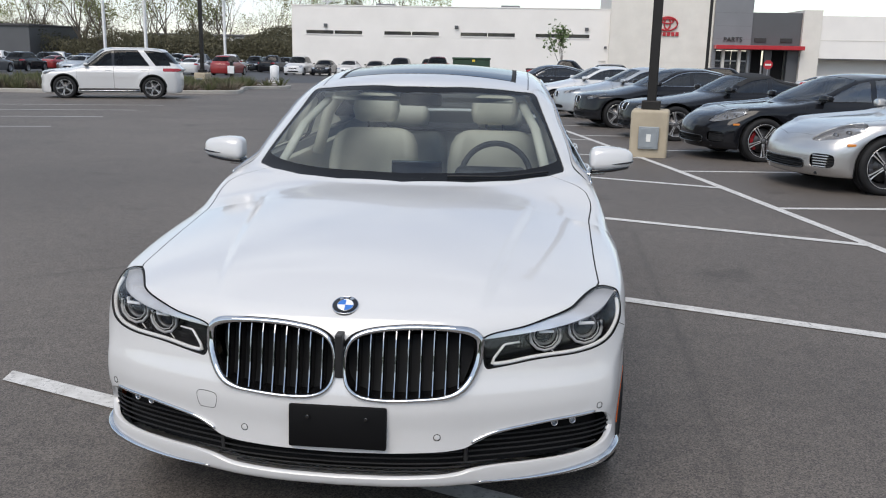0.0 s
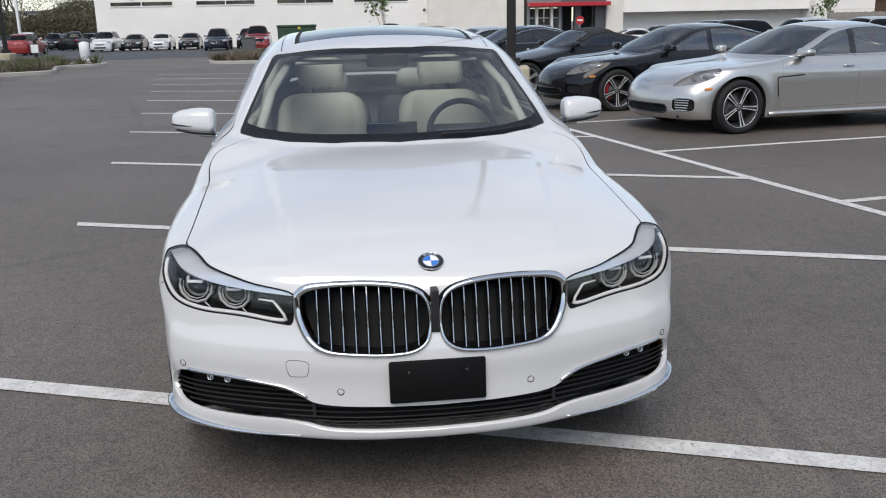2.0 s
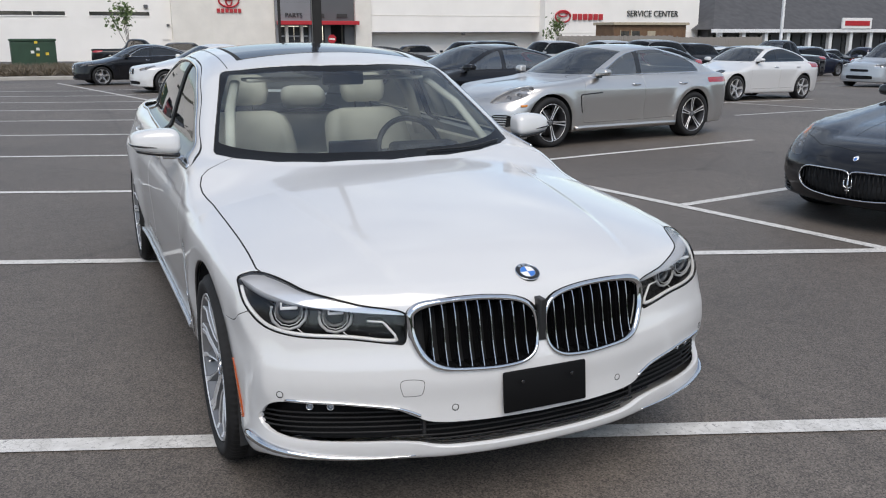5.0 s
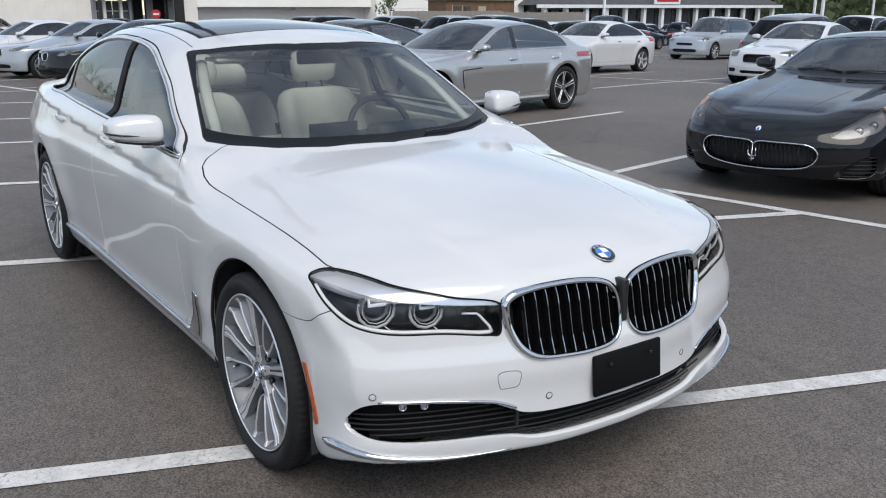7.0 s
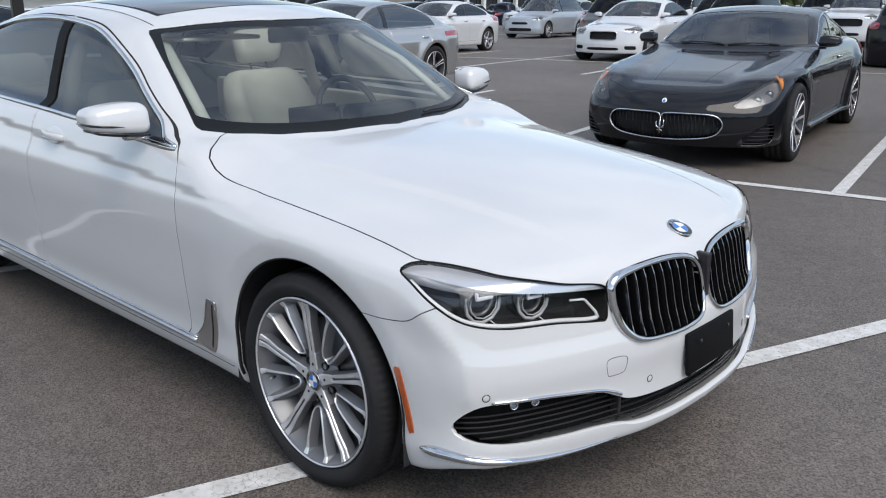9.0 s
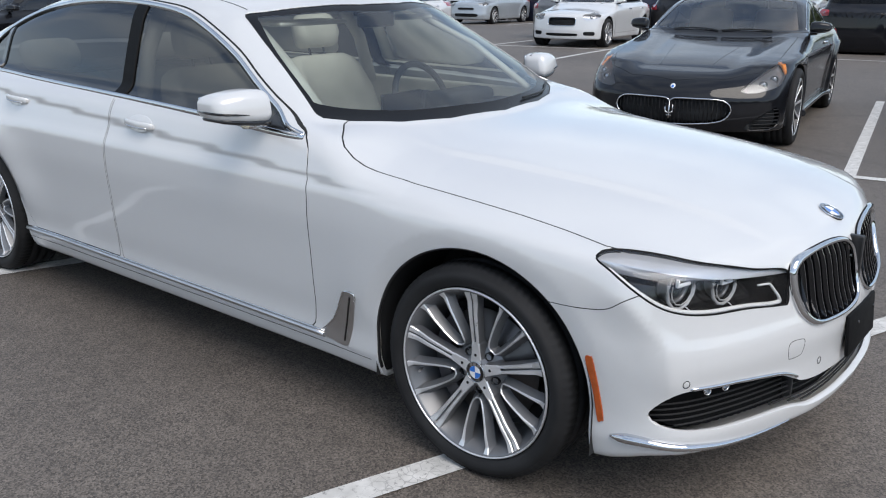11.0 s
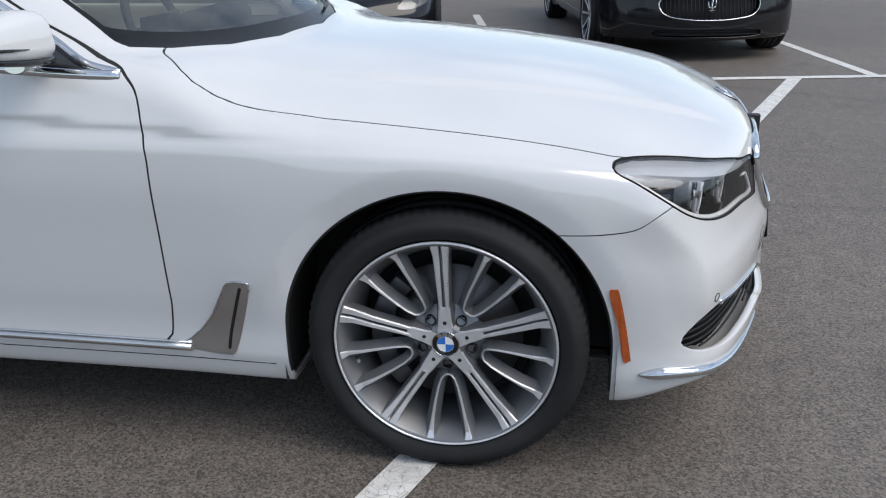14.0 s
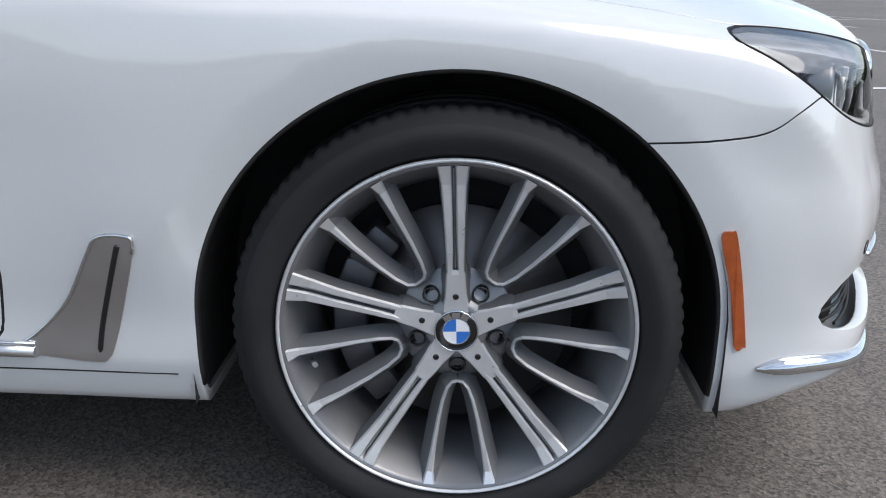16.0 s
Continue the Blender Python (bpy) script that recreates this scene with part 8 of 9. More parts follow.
    for i, (line, p) in enumerate(pieces):
        if not len(p.t):
            continue
        twin_ = res and line[:, 0].min() > 0
        for piece in ((p, mirrored(p)) if twin_ else (both(p),)):
            part("grille_back" if i == 0 else "intake", skin_mesh("grille", moved(piece, -0.05), 0), M["liner"], car)
        for half in ((1,) if line[:, 0].min() < 0 else (1, -1)):
            lp = body.at_front(np.abs(line[:, 0]), line[:, 1])
            lp[:, 0] = line[:, 0] * half
            if i == 0:
                rimm = f.get("grille_rim", "chrome")
                part("grille_frame", tube(bmesh.new(), (lp + np.array([0, -0.004, 0])).tolist(), f.get("rim_thick", 0.010), 6, True, up=(0, -1, 0)), M[rimm], car)
            if res:
                x0, x1 = line[:, 0].min(), line[:, 0].max()
                z0, z1 = line[:, 1].min(), line[:, 1].max()
                up_ = f.get("slats", "flat") == "upright" and i == 0
                vals = np.arange(x0 + 0.03, x1, 0.035) if up_ else np.arange(z0 + 0.022, z1, 0.032)
                for q in vals:
                    t_ = np.linspace(z0 if up_ else x0, z1 if up_ else x1, 41)
                    pts = np.stack([np.full(41, q), t_] if up_ else [t_, np.full(41, q)], 1)
                    good = poly_dist(pts, line) < -0.006
                    if good.sum() < 3:
                        continue
                    pts = pts[good][[0, good.sum() // 3, 2 * good.sum() // 3, -1]]
                    lp = body.at_front(np.abs(pts[:, 0]), pts[:, 1])
                    lp[:, 0] = pts[:, 0] * half
                    part("slat", tube(bmesh.new(), (lp + np.array([0, 0.02, 0])).tolist(), 0.006, 6), M["louvre"], car)
    # cabin: seats and dark tub
    tub = bmesh.new()
    box(tub, -hw + 0.2, z["ws0"] + 0.25, 0.3, hw - 0.2, z["rw1"] - 0.25, z["belt"] - 0.06, 0.05)
    part("dashboard" if res else "cabin_floor", soften(tub), M["darktrim"], car)
    if res:
        for x in (-0.37, 0.37):
            bm = bmesh.new()
            box(bm, -0.24, -0.08, 0, 0.24, 0.08, 0.52, 0.06, Matrix.Translation((x, z["ws1"] + 0.42, z["belt"] - 0.28)) @ Matrix.Rotation(radians(-16), 4, "X"), 3)
            box(bm, -0.13, -0.05, 0.53, 0.13, 0.05, 0.70, 0.04, Matrix.Translation((x, z["ws1"] + 0.42, z["belt"] - 0.30)) @ Matrix.Rotation(radians(-16), 4, "X"), 3)
            part("seat", soften(bm, 70), M[f.get("seat", "darktrim")], car)
    if res:
        part("underbody", a_box(-hw + 0.3, -z["fo"] + 0.2, z["r"] * 0.6, hw - 0.3, z["end"] - 0.2, z["r"] * 0.8, 0.02), M["liner"], car)
    pl = f.get("plate")
    if pl:
        p = body.at_front(0, pl)[0]
        part("plate_carrier", a_box(-0.15, p[1] - 0.018, pl - 0.06, 0.15, p[1] + 0.01, pl + 0.06, 0.005), M["blackplastic"], car)
    return car, body


def simple_wheel(car, m, r):
    w = part("wheel", tyre_mesh(r, 0.225, r * 0.68, 24), M["rubber"], car)
    w.matrix_basis = m
    bm = bmesh.new()
    lathe(bm, [(0.100, r * 0.69), (0.104, r * 0.64), (0.07, r * 0.58), (0.085, r * 0.3), (0.09, r * 0.12), (0.09, 0.002)], 20)
    bm.verts.ensure_lookup_table()
    for kk in range(20):
        if kk % 4 < 2:
            v = bm.verts[2 * 20 + kk]
            v.co.x -= 0.05
    bmesh.ops.recalc_face_normals(bm, faces=bm.faces)
    part("rim", bm, M["wheelgrey"], w)


def lamp_unit(car, B, s, line, side, res, f):
    mir = (lambda q: q) if side > 0 else mirrored
    if not len(s.t):
        return
    if not res:
        part("headlamp", skin_mesh("headlamp", mir(moved(s, 0.001)), 0.01), M["lampfar"], car)
        return
    k = np.array([side, 1, 1])
    cover = part("headlamp", skin_mesh("headlamp", mir(moved(s, 0.0)), 0.0), M["lens"], car, "clear headlamp")
    cover.visible_shadow = False
    part("lamp_tray", skin_mesh("lamp_tray", mir(moved(s, -0.045)), 0), M[f.get("tray", "satin")], cover)
    e = rim_edges(s)
    bm = bmesh.new()
    va = {i: bm.verts.new((s.v[i] - s.n[i] * 0.003) * k) for i in np.unique(e)}
    vb = {i: bm.verts.new((s.v[i] - s.n[i] * 0.047) * k) for i in np.unique(e)}
    for a, b in e:
        bm.faces.new((va[a], va[b], vb[b], vb[a])).smooth = True
    part("lamp_wall", bm, M[f.get("tray", "satin")], cover)
    v = views(s)["corner"]
    if f.get("amber"):
        amb, _ = cut(s, v[:, 0] - (line[:, 0].max() - f["amber"]))
        if len(amb.t):
            part("turn_lamp", skin_mesh("turn_lamp", mir(moved(amb, -0.008)), 0.02), M["amberlens"], cover)
    c0, c1 = line.min(0), line.max(0)
    for q in (0.42, 0.66):
        sc = c0[0] + (c1[0] - c0[0]) * q
        near = np.abs(line[:, 0] - sc).argsort()[:2]
        zc = line[near, 1].mean() if abs(line[near[0], 1] - line[near[1], 1]) > 0.02 else (c0[1] + c1[1]) / 2
        p = B.at_corner(sc, zc)[0]
        n = B.normal(p[None])[0]
        zax = Vector(np.array([0.3, -0.95, 0.05]) * k).normalized()
        x = Vector((0, 0, 1)).cross(zax).normalized()
        m = Matrix.Translation(Vector((p - n * 0.035) * k)) @ Matrix((x, zax.cross(x), zax)).transposed().to_4x4()
        pr = part("projector", ring_disc(bmesh.new(), m, 0.026, 0.036, 0.02, 20), M["alloydark"], cover)
        part("projector_lens", round_disc(bmesh.new(), m @ Matrix.Translation((0, 0, -0.004)), 0.027, 0.01, 20, 0.008), M["lampfar0"], pr)


M["glassfar"] = glass_mat("clear_screen", (0.78, 0.84, 0.86), ior=2.5)
M["lampfar"] = plain("lamp_glass", (0.55, 0.57, 0.6), 0.15, 0.6, coat=1.0)
M["wheelgrey"] = plain("grey_wheel", (0.30, 0.30, 0.31), 0.35, 0.8)
LAMP_OVAL = [(-0.28, -0.035), (-0.21, 0.035), (-0.08, 0.105), (0.08, 0.16), (0.22, 0.185), (0.30, 0.178), (0.31, 0.145), (0.25, 0.075), (0.11, 0.01), (-0.05, -0.025), (-0.19, -0.045)]
LAMP_SLIM = [(-0.27, -0.05), (-0.20, -0.005), (-0.05, 0.04), (0.12, 0.085), (0.22, 0.10), (0.17, 0.04), (0.02, -0.035), (-0.14, -0.07)]
LAMP_BLOCK = [(-0.26, -0.10), (-0.25, 0.01), (-0.08, 0.035), (0.10, 0.065), (0.19, 0.065), (0.16, -0.03), (0.02, -0.09), (-0.12, -0.115)]


def at_bay(u, v, turn=0.0):
    """The pose of a car whose front axle stands at (u, v), nose towards the long line."""
    x, y, z = spot(u, v)
    z2 = spot(u + 2.9, v)[2]
    return Matrix.Translation((x, y, z)) @ Matrix.Rotation(radians(-80.1 + turn), 4, "Z") @ Matrix.Rotation(math.atan2(z2 - z, 2.9), 4, "X")


def front_sign(car, body, x, z, r):
    """A small oval nose badge."""
    m = body.frame_at(body.at_front(x, z)[0]) @ Matrix.Translation((0, 0, 0.003)) @ Matrix.Diagonal((0.75, 1, 1, 1))
    b = part("badge", round_disc(bmesh.new(), m, r, 0.006, 24, 0.002), M["whiteenamel"], car, "small oval blue and white badge")
    part("badge_field", round_disc(bmesh.new(), m @ Matrix.Translation((0, -r * 0.25, 0.0025)), r * 0.6, 0.006, 20, 0.001), M["blueenamel"], b)
    part("badge_rim", ring_disc(bmesh.new(), m, r * 0.92, r * 1.06, 0.004, 24), M["chrome"], b)


def grille_ornament(car, body, z):
    """A three-pointed chrome ornament standing in the grille."""
    p = body.at_front(0, z)[0]
    bm = bmesh.new()
    y = p[1] - 0.004
    tube(bm, [(0, y, z - 0.075), (0, y, z - 0.02), (0, y, z + 0.075)], [0.006, 0.009, 0.003], 8)
    for q in (-1, 1):
        tube(bm, [(0, y, z - 0.03), (q * 0.030, y, z - 0.022), (q * 0.036, y, z + 0.01), (q * 0.030, y, z + 0.05)], [0.006, 0.008, 0.007, 0.003], 8)
    tube(bm, [(-0.022, y, z - 0.05), (0.022, y, z - 0.05)], 0.005, 6)
    part("grille_ornament", bm, M["chrome"], car, "chrome pronged ornament")


def mouth(z0, z1, w, peak=0.0):
    pts = [(-w, (z0 + z1) / 2 + 0.02), (-w * 0.86, z1 - 0.012), (-w * 0.4, z1), (-0.04, z1 - 0.004), (0, z1 - peak), (0.04, z1 - 0.004), (w * 0.4, z1), (w * 0.86, z1 - 0.012), (w, (z0 + z1) / 2 + 0.02), (w * 0.85, z0 + 0.04), (w * 0.4, z0 + 0.006), (0, z0), (-w * 0.4, z0 + 0.006), (-w * 0.85, z0 + 0.04)]
    return loop(pts, 4)


def near_cars():
    slope = [(0.10, 0.12), (0.20, 0.05), (0.32, 0.0), (0.42, 0.0), (0.50, 0.012), (0.58, 0.05), (0.66, 0.12), (0.78, 0.30)]
    five_door = lambda: std_body(0.95, 2.92, 1.09, 0.965, 1.415, 0.66, 0.845, 0.955, 0.945, 0.60, 1.46, 2.62, 3.80, 0.985, 0.352, 1.2, dip=0.045, flare=0.04,
                                 nose=[(-0.08, 0.53), (0.06, 0.635), (0.17, 0.705), (0.35, 0.785), (0.60, 0.85), (0.95, 0.895)], snout=slope, ridge=(-0.80, 0.50, 0.60, 0.60, -0.032, 0.13), edge=(0.10, 0.10))
    lip = rect(-0.52, 0.52, 0.27, 0.385, 0.35)
    air = rect(0.59, 0.83, 0.30, 0.47, 0.5)
    f = dict(lamp=LAMP_OVAL, lamp_back=0.12, openings=(lip, air), style="five_twin", rim=0.258, arch=0.04, marker=True, grille_rim="gloss", frame=0.075, seat="darktrim", glass="cartint", glass_end=3.16, tray="lampchrome", under="darkalloy", tail=rect(0.62, 0.94, 0.83, 0.91, 0.4))
    c, b = make_car("car", "silver five-door sports saloon with chrome window line and twin-spoke wheels", five_door(), "silver", f, at_bay(6.10, 7.36), 2)
    for sd_ in (1, -1):
        lp = b.at_side(np.array([0.95, 0.72, 0.56, 0.545, 0.56, 0.585]), np.array([0.74, 0.725, 0.715, 0.68, 0.56, 0.46]))
        part("fender_vent", tube(bmesh.new(), [((q[0] + 0.001) * sd_, q[1], q[2]) for q in loop(lp, 4, False)], 0.009, 6, up=(sd_, 0, 0), flat=0.6), M["gloss"], c)
        lp = b.at_side(np.linspace(0.42, 2.48, 14), 0.245)
        part("sill_strip", tube(bmesh.new(), [((q[0] + 0.012) * sd_, q[1], q[2]) for q in lp], 0.03, 8, flat=0.9), M["silver"], c)
        p = b.at_front(0.70, 0.445)[0]
        m = Matrix.Diagonal((sd_, 1, 1, 1)) @ b.frame_at(p)
        for i in range(5):
            bm = bmesh.new()
            box(bm, -0.10 + 0.006 * i, -0.007, -0.03, 0.10 - 0.004 * i, 0.007, 0.0, 0.003, m @ Matrix.Translation((0, -0.032 * i, -0.012)))
            part("air_slat", fix(soften(bm), sd_), M["silver" if i else "lampfar"], c)
    f2 = dict(f, caliper="redcaliper", mirror="black", seat="darktrim")
    make_car("car", "black five-door sports saloon with red brake calipers", five_door(), "black", f2, at_bay(6.12, 10.72), 1, trim="black")
    # grey coupe with a wide oval grille
    gt = std_body(0.98, 2.94, 1.0, 0.955, 1.353, 0.665, 0.84, 0.955, 0.945, 0.78, 1.52, 2.15, 3.50, 0.985, 0.355, 1.2, dip=0.04, flare=0.045,
                  nose=[(-0.08, 0.53), (0.05, 0.60), (0.17, 0.655), (0.38, 0.735), (0.68, 0.805), (1.03, 0.855)], snout=[(0.10, 0.12), (0.22, 0.04), (0.36, 0.0), (0.47, 0.005), (0.55, 0.045), (0.63, 0.12), (0.73, 0.27)], ridge=(-0.80, 0.46, 0.70, 0.58, -0.028, 0.12), edge=(0.08, 0.09))
    f = dict(lamp=[(-0.25, -0.115), (-0.14, -0.04), (0.02, 0.03), (0.20, 0.09), (0.305, 0.122), (0.315, 0.10), (0.27, 0.02), (0.16, -0.06), (0.0, -0.105), (-0.14, -0.128)], lamp_back=0.12, rim_thick=0.007,
             openings=(mouth(0.255, 0.485, 0.51, 0.03), loop([(0.62, 0.22), (0.84, 0.23), (0.86, 0.40), (0.80, 0.39), (0.68, 0.30)], 5)), style="ten", rim=0.262, slats="upright",
             two_door=True, frame=0.07, arch=0.035, seat="tan", under="darkalloy", amber=0.05, tray="alloydark", glass_end=3.15, glass="cartint")
    c, b = make_car("car", "dark metallic grey coupe with an oval chrome-edged grille", gt, "darkgrey", f, at_bay(5.56, 1.03), 2)
    grille_ornament(c, b, 0.38)
    front_sign(c, b, 0, 0.578, 0.028)
    for x in (-0.28, 0.28):
        lp = b.at_top(np.linspace(x * 0.8, x * 1.15, 10), np.linspace(-0.6, 0.35, 10))
        part("bonnet_crease", tube(bmesh.new(), (lp - np.array([0, 0, 0.004])).tolist(), [0.002] + [0.008] * 8 + [0.002], 8, flat=0.8), M["darkgrey"], c)
    for sd_ in (1, -1):
        for i in range(3):
            p = b.at_side(0.60 + 0.09 * i, 0.66)[0]
            part("fender_port", fix(round_disc(bmesh.new(), Matrix.Diagonal((sd_, 1, 1, 1)) @ b.frame_at(p) @ Matrix.Diagonal((1, 0.45, 1, 1)), 0.032, 0.004, 16), sd_), M["chrome"], c)
        lp = b.at_side(np.linspace(0.44, 2.5, 12), 0.235)
        part("sill_strip", tube(bmesh.new(), [((q[0] + 0.012) * sd_, q[1], q[2]) for q in lp], 0.028, 8), M["darkgrey"], c)
    for q in (-1, 1):
        lp = b.at_top(np.linspace(0.5 * q, 0.02 * q, 8), np.linspace(gt.size["ws0"] + 0.14, gt.size["ws0"] + 0.03, 8))
        part("wiper", tube(bmesh.new(), (lp + np.array([0, 0, 0.012])).tolist(), 0.008, 6), M["blackplastic"], c)
    # black saloon beside it
    gh = std_body(0.95, 3.0, 1.02, 0.97, 1.46, 0.72, 0.86, 1.0, 0.985, 0.70, 1.50, 2.65, 3.66, 1.05, 0.355, 1.2, dip=0.03, flare=0.03,
                  nose=[(-0.08, 0.56), (0.06, 0.645), (0.20, 0.71), (0.45, 0.785), (1.0, 0.875)], ridge=(-0.80, 0.46, 0.65, 0.60, -0.02, 0.12), edge=(0.07, 0.09))
    f = dict(lamp=[(p, q - 0.085) for p, q in LAMP_SLIM], openings=(mouth(0.375, 0.595, 0.455, 0.03), rect(-0.5, 0.5, 0.22, 0.29, 0.4)), style="ten", rim=0.262, slats="upright", rim_thick=0.007, seat="darktrim", tray="lampchrome", amber=0.05, lamp_back=0.15, under="darkalloy")
    c, b = make_car("car", "gloss black saloon with a wide chrome-edged grille", gh, "black", f, at_bay(6.02, -2.32), 1)
    grille_ornament(c, b, 0.51)
    front_sign(c, b, 0, 0.675, 0.03)
    # further along the row
    sedan = lambda: std_body(0.82, 2.86, 1.0, 0.92, 1.44, 0.74, 0.88, 0.99, 0.985, 0.58, 1.35, 2.5, 3.45, 1.06, 0.335, 1.05)
    twin = (rect(0.03, 0.25, 0.56, 0.72, 0.5), rect(-0.55, 0.55, 0.26, 0.36, 0.4))
    f = dict(lamp=LAMP_SLIM, openings=twin, style="five_twin", slats="upright", rim=0.245)
    coupe = std_body(0.88, 2.86, 1.1, 0.945, 1.37, 0.70, 0.85, 0.96, 0.96, 0.72, 1.40, 2.0, 3.3, 1.03, 0.35, 1.1)
    make_car("car", "dark grey convertible with a black fabric roof", coupe, "darkgrey", dict(f, soft_top=True, two_door=True), at_bay(6.0, 14.35), 1, trim="black")
    make_car("car", "black saloon with a bright window line and twin grille", sedan(), "black", f, at_bay(5.75, 17.6), 1)
    make_car("car", "silver-grey saloon with twin grille", sedan(), "palegrey", f, at_bay(6.0, 21.2), 1)
    make_car("car", "white two-door with black grille", sedan(), "white", dict(f, two_door=True), at_bay(5.7, 24.4), 1)
    make_car("car", "black saloon parked at the end of the row", sedan(), "black", f, at_bay(5.3, 30.9), 1)
    # second row
    f = dict(lamp=LAMP_SLIM, openings=(loop([(-0.28, 0.66), (0.28, 0.66), (0.16, 0.50), (0.34, 0.26), (-0.34, 0.26), (-0.16, 0.50)], 5), rect(0.55, 0.74, 0.30, 0.45, 0.5)), style="five", rim=0.245, tray="gloss")
    make_car("car", "white saloon with grey wheels beyond the aisle", sedan(), "white", f, at_bay(17.2, 12.9), 1)
    f = dict(lamp=LAMP_BLOCK, openings=(rect(-0.34, 0.34, 0.50, 0.69, 0.35), rect(-0.40, 0.40, 0.26, 0.33, 0.4), rect(0.52, 0.76, 0.28, 0.37, 0.4)), style="five_twin", rim=0.24)
    make_car("car", "cream-white saloon with a dark grille and silver lamps", sedan(), "white", f, at_bay(17.3, 6.8), 1)


near_cars()


# ---- cars further off ----
def far_cars():
    bodies = {
        "sedan": std_body(0.86, 2.80, 1.02, 0.91, 1.45, 0.74, 0.90, 1.0, 0.99, 0.55, 1.32, 2.5, 3.45, 1.07, 0.335),
        "suv": std_body(0.85, 2.85, 1.0, 0.95, 1.74, 0.86, 1.03, 1.12, 1.11, 0.50, 1.22, 3.1, 3.78, 1.16, 0.37, bow=0.85),
        "van": std_body(0.92, 3.03, 1.12, 0.98, 1.76, 0.84, 0.99, 1.08, 1.07, 0.30, 1.20, 3.5, 4.10, 1.12, 0.35, bow=0.9),
        "pickup": std_body(0.92, 3.55, 1.25, 0.99, 1.88, 0.98, 1.14, 1.20, 1.20, 0.65, 1.35, 2.35, 2.75, 1.20, 0.40, bow=0.7),
    }
    feats = {
        "sedan": dict(lamp=LAMP_BLOCK, openings=(rect(-0.36, 0.36, 0.48, 0.62, 0.4), rect(-0.5, 0.5, 0.26, 0.36, 0.4))),
        "suv": dict(lamp=LAMP_BLOCK, openings=(rect(-0.42, 0.42, 0.60, 0.78, 0.4), rect(-0.5, 0.5, 0.32, 0.44, 0.4)), glass_end=3.4),
        "van": dict(lamp=LAMP_BLOCK, openings=(rect(-0.38, 0.38, 0.58, 0.68, 0.4), rect(-0.55, 0.55, 0.30, 0.44, 0.4)), glass_end=3.75),
        "pickup": dict(lamp=LAMP_BLOCK, openings=(rect(-0.55, 0.55, 0.66, 0.90, 0.3), rect(-0.5, 0.5, 0.36, 0.46, 0.4)), glass_end=2.2, category="truck"),
    }
    words = {"sedan": "saloon car", "suv": "sport utility car", "van": "minivan", "pickup": "pickup truck"}
    tone = {"white": "white", "black": "black", "silver": "silver", "grey": "grey", "navy": "dark blue", "blue": "blue", "red": "red", "palegrey": "pale grey", "beige": "beige"}
    made = {}

    def put(kind, colour, m, group="parked cars"):
        key = (kind, colour)
        if key not in made:
            c, _ = make_car("truck" if kind == "pickup" else "car", f"{tone[colour]} {words[kind]} parked in the lot", bodies[kind], colour, feats[kind], m, 0, group)
            made[key] = c
            if kind == "pickup":
                z = bodies[kind].size
                part("load_bed", a_box(-0.75, z["rw1"] + 0.12, 1.12, 0.75, z["end"] - 0.1, 1.22, 0.01), M["liner"], c)
            return c
        return copy_thing(made[key], m)

    def stand(x, y, deg):
        return Matrix.Translation((x, y, over(x, y))) @ Matrix.Rotation(radians(deg), 4, "Z")

    # white sport utility car by the planting, side on
    f = dict(feats["suv"], style="five_twin", glass="privacy", glass_end=3.52, d_pillar=(2.86, 0.20, 0.75), rim=0.27, tail=rect(0.66, 0.95, 0.95, 1.06, 0.4), mirror="white")
    big = std_body(0.90, 2.92, 0.98, 0.965, 1.76, 0.90, 1.03, 1.10, 1.09, 0.40, 1.20, 3.25, 3.84, 1.14, 0.385, bow=0.85, lean=0.30)
    c, b = make_car("car", "white sport utility car standing side on by the planting", big, "white", f, stand(-15.45, 26.45, -72.5), 1, trim="black")
    for sd_ in (1, -1):
        lp = b.at_side(np.linspace(0.46, 2.46, 12), 0.30)
        part("sill_cladding", tube(bmesh.new(), [((q[0] + 0.004) * sd_, q[1], q[2]) for q in lp], 0.06, 8, up=(sd_, 0, 0), flat=0.5), M["blackplastic"], c, "black plastic sill cladding")
        part("step_strip", tube(bmesh.new(), [((q[0] + 0.05) * sd_, q[1], q[2] - 0.02) for q in lp], 0.012, 6), M["chrome"], c)
        for y in (0, 2.92):
            q = np.linspace(0.05, math.pi - 0.05, 30)
            lp = b.at_side(y + 0.45 * np.cos(q), 0.385 + 0.45 * np.sin(q))
            part("arch_trim", tube(bmesh.new(), [((p[0] + 0.002) * sd_, p[1], p[2]) for p in lp], 0.022, 6, up=(sd_, 0, 0), flat=0.6), M["blackplastic"], c)
        lp = b.at_top(np.full(12, 0.56), np.linspace(1.45, 3.3, 12))
        part("roof_rail", tube(bmesh.new(), [(q[0] * sd_, q[1], q[2] + (0.035 if 0 < k < 11 else 0.0)) for k, q in enumerate(lp)], 0.014, 6), M["satin"], c)
    # the nearest of the second row, in full
    def full(kind, name, colour, label, u, v, turn, **more):
        make_car(name, label, bodies[kind], colour, dict(feats[kind], rim=0.25, under="darkalloy", **more), at_bay(u, v, turn), 1, trim="black")

    full("van", "car", "palegrey", "silver minivan with dark glass facing the aisle", 31.2, 16.6, 0, style="ten", glass="cartint")
    full("suv", "car", "grey", "dark grey sport utility car parked tail to the aisle", 24.1, 8.4, 180, glass="privacy")
    full("pickup", "truck", "black", "black crew-cab pickup truck facing the aisle", 33.0, 23.6, 0, glass="privacy")
    full("pickup", "truck", "white", "white pickup truck with a broad dark grille", 29.2, 3.6, 0, glass="privacy")
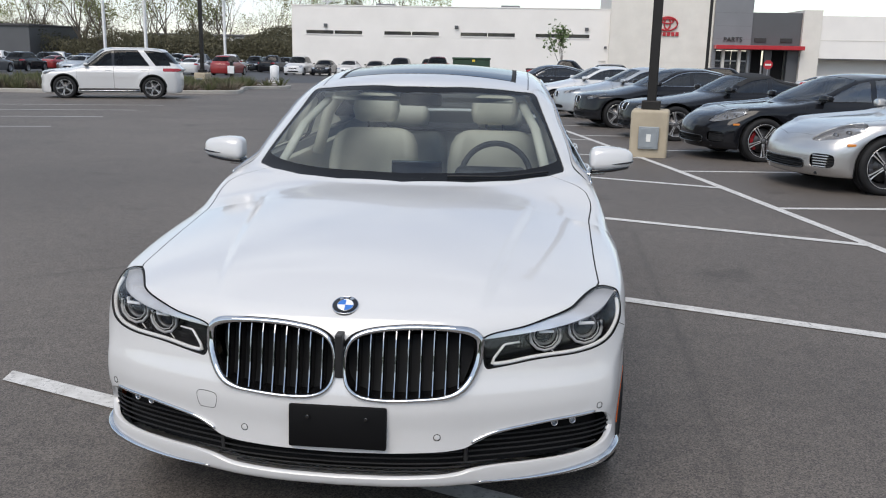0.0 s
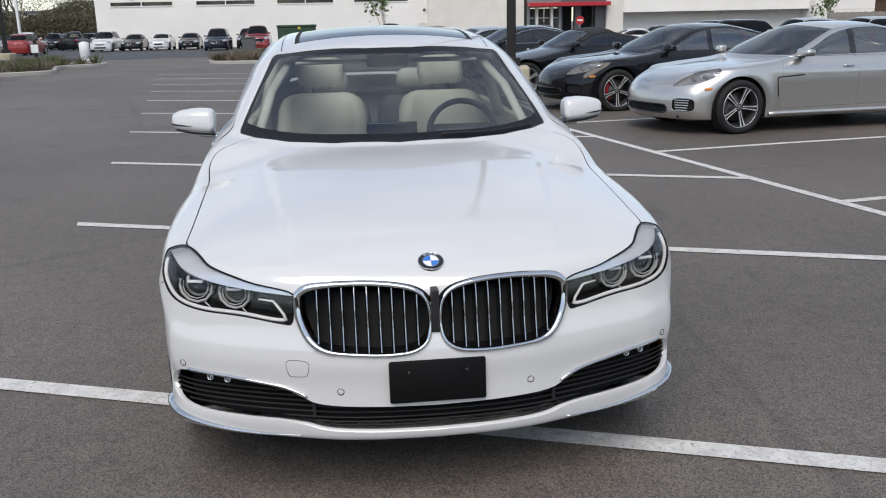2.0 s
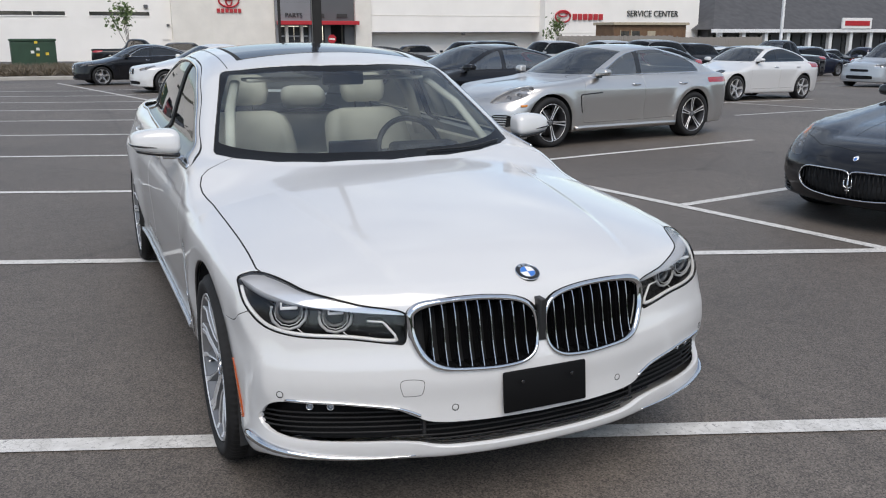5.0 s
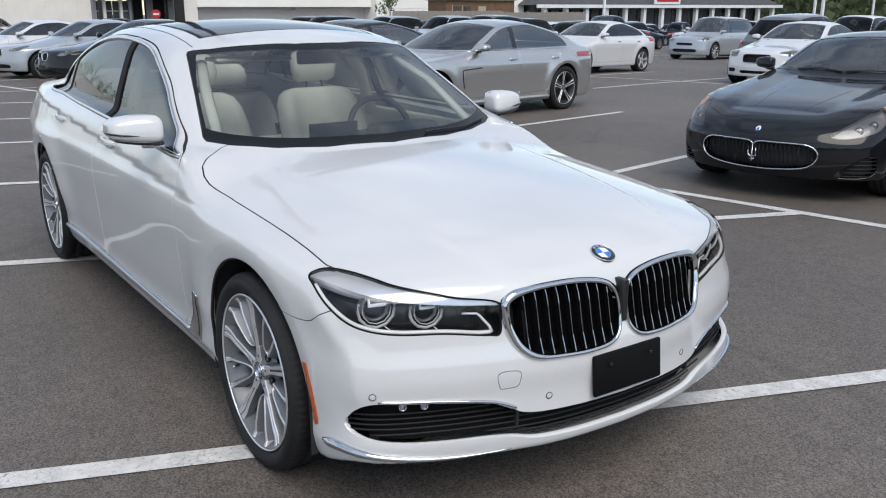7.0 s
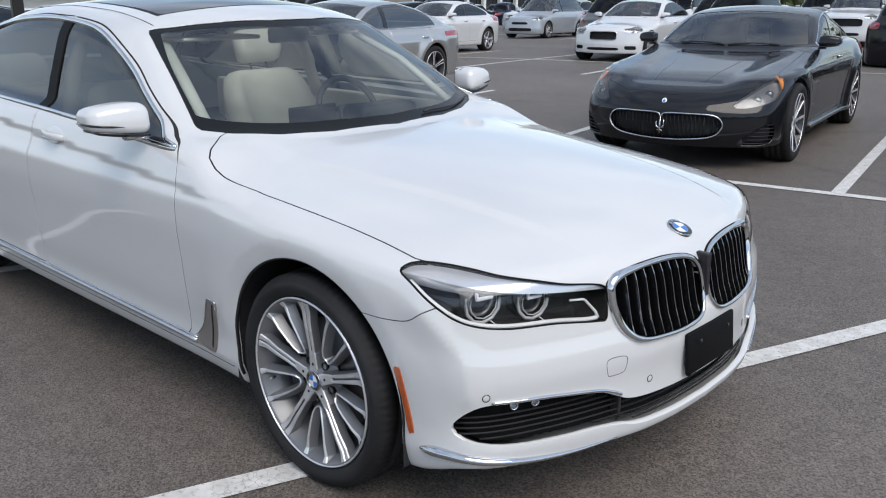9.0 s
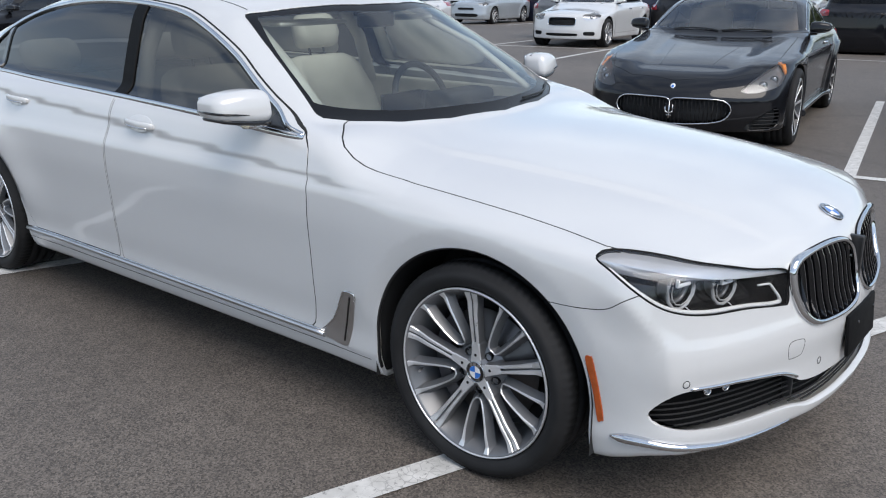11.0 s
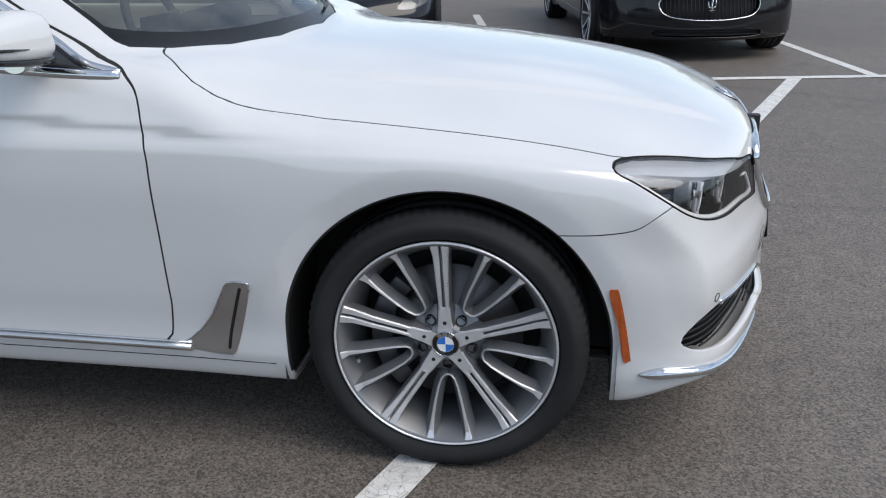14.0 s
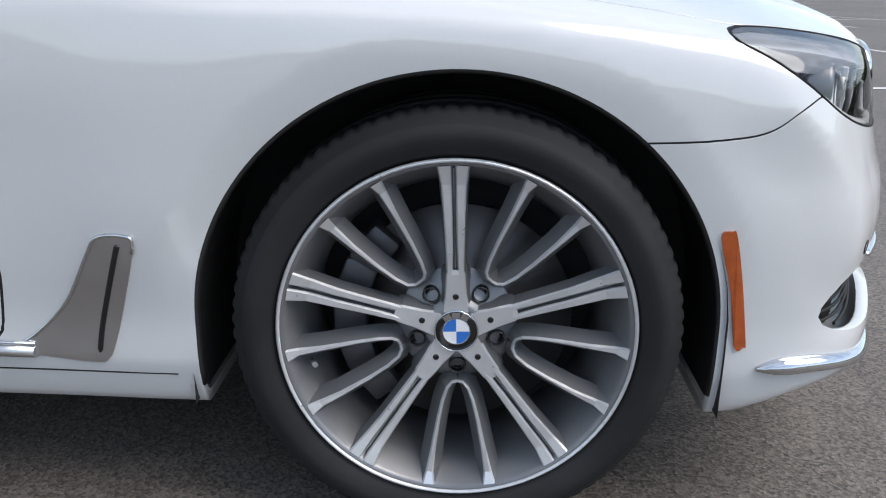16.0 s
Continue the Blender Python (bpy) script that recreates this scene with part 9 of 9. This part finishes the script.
    full("suv", "car", "black", "black sport utility car parked tail to the aisle", 22.0, 0.6, 180, glass="privacy")
    full("sedan", "car", "white", "white saloon with a dark lower grille", 15.4, -2.3, 0)
    # row under the long white wall
    for kind, colour, x, y in (("van", "white", -20.6, 77), ("sedan", "black", -18.2, 77.5), ("sedan", "white", -15.7, 77), ("sedan", "black", -13.2, 77), ("van", "navy", -9.9, 70), ("pickup", "red", -6.3, 66), ("suv", "beige", 4.6, 72), ("suv", "black", -8.0, 76)):
        put(kind, colour, stand(x, y, rnd.uniform(-2, 2)))
    put("pickup", "black", stand(5.5, 60, 80))
    put("suv", "grey", stand(9.5, 66, 84))
    for kind, colour, x, y, a in (("suv", "black", 16.5, 60, 80), ("suv", "grey", 27, 62, 85), ("sedan", "white", 22, 55, 85)):
        put(kind, colour, stand(x, y, a))
    # the far left lot
    for row, y in enumerate((66, 73, 86, 94, 103)):
        for i in range(14):
            x = -24 - 3.1 * i - row * 1.0
            if rnd.random() < 0.16 or x < -72 or (y < 70 and x > -34):
                continue
            put(rnd.choice(("sedan", "sedan", "suv", "suv", "van", "pickup")), rnd.choice(("white", "silver", "grey", "navy", "blue", "black", "palegrey", "red")), stand(x, y, rnd.choice((0, 180)) + rnd.uniform(-3, 3)))
    # second and third rows of the big lot
    def bay(kind, colour, u, v, turn=0.0):
        put(kind, colour, at_bay(u, v, turn))
    for kind, colour, u, v, turn in (("sedan", "black", 19.5, 18.9, 0), ("suv", "grey", 22.5, 22.0, 0), ("suv", "palegrey", 23.5, 25.4, 0), ("suv", "silver", 23.0, 28.6, 0), ("suv", "black", 22.0, 32.0, 0), ("suv", "black", 23, 35.2, 0),
                                     ("suv", "black", 31.5, 27.8, 0), ("suv", "palegrey", 30.5, 31, 0),
                                     ("suv", "black", 24.8, 5.2, 180), ("suv", "black", 21.5, -2.2, 180), ("sedan", "black", 15.6, -5.3, 0),
                                     ("suv", "navy", 28.0, 6.6, 180), ("suv", "white", 28.2, 9.6, 0)):
        bay(kind, colour, u, v, turn)
    for row, u in enumerate((40, 46, 57, 63, 74)):
        for i in range(22):
            v = -14 + 2.985 * i + row * 0.4
            if rnd.random() < 0.31 or (u < 44 and v > 40):
                continue
            bay(rnd.choice(("sedan", "sedan", "suv", "suv", "van", "pickup")), rnd.choice(("white", "silver", "grey", "navy", "blue", "black", "palegrey", "white", "red")), u + rnd.uniform(-0.3, 0.3), v, rnd.choice((0, 180)))


rnd = random.Random(5)
far_cars()
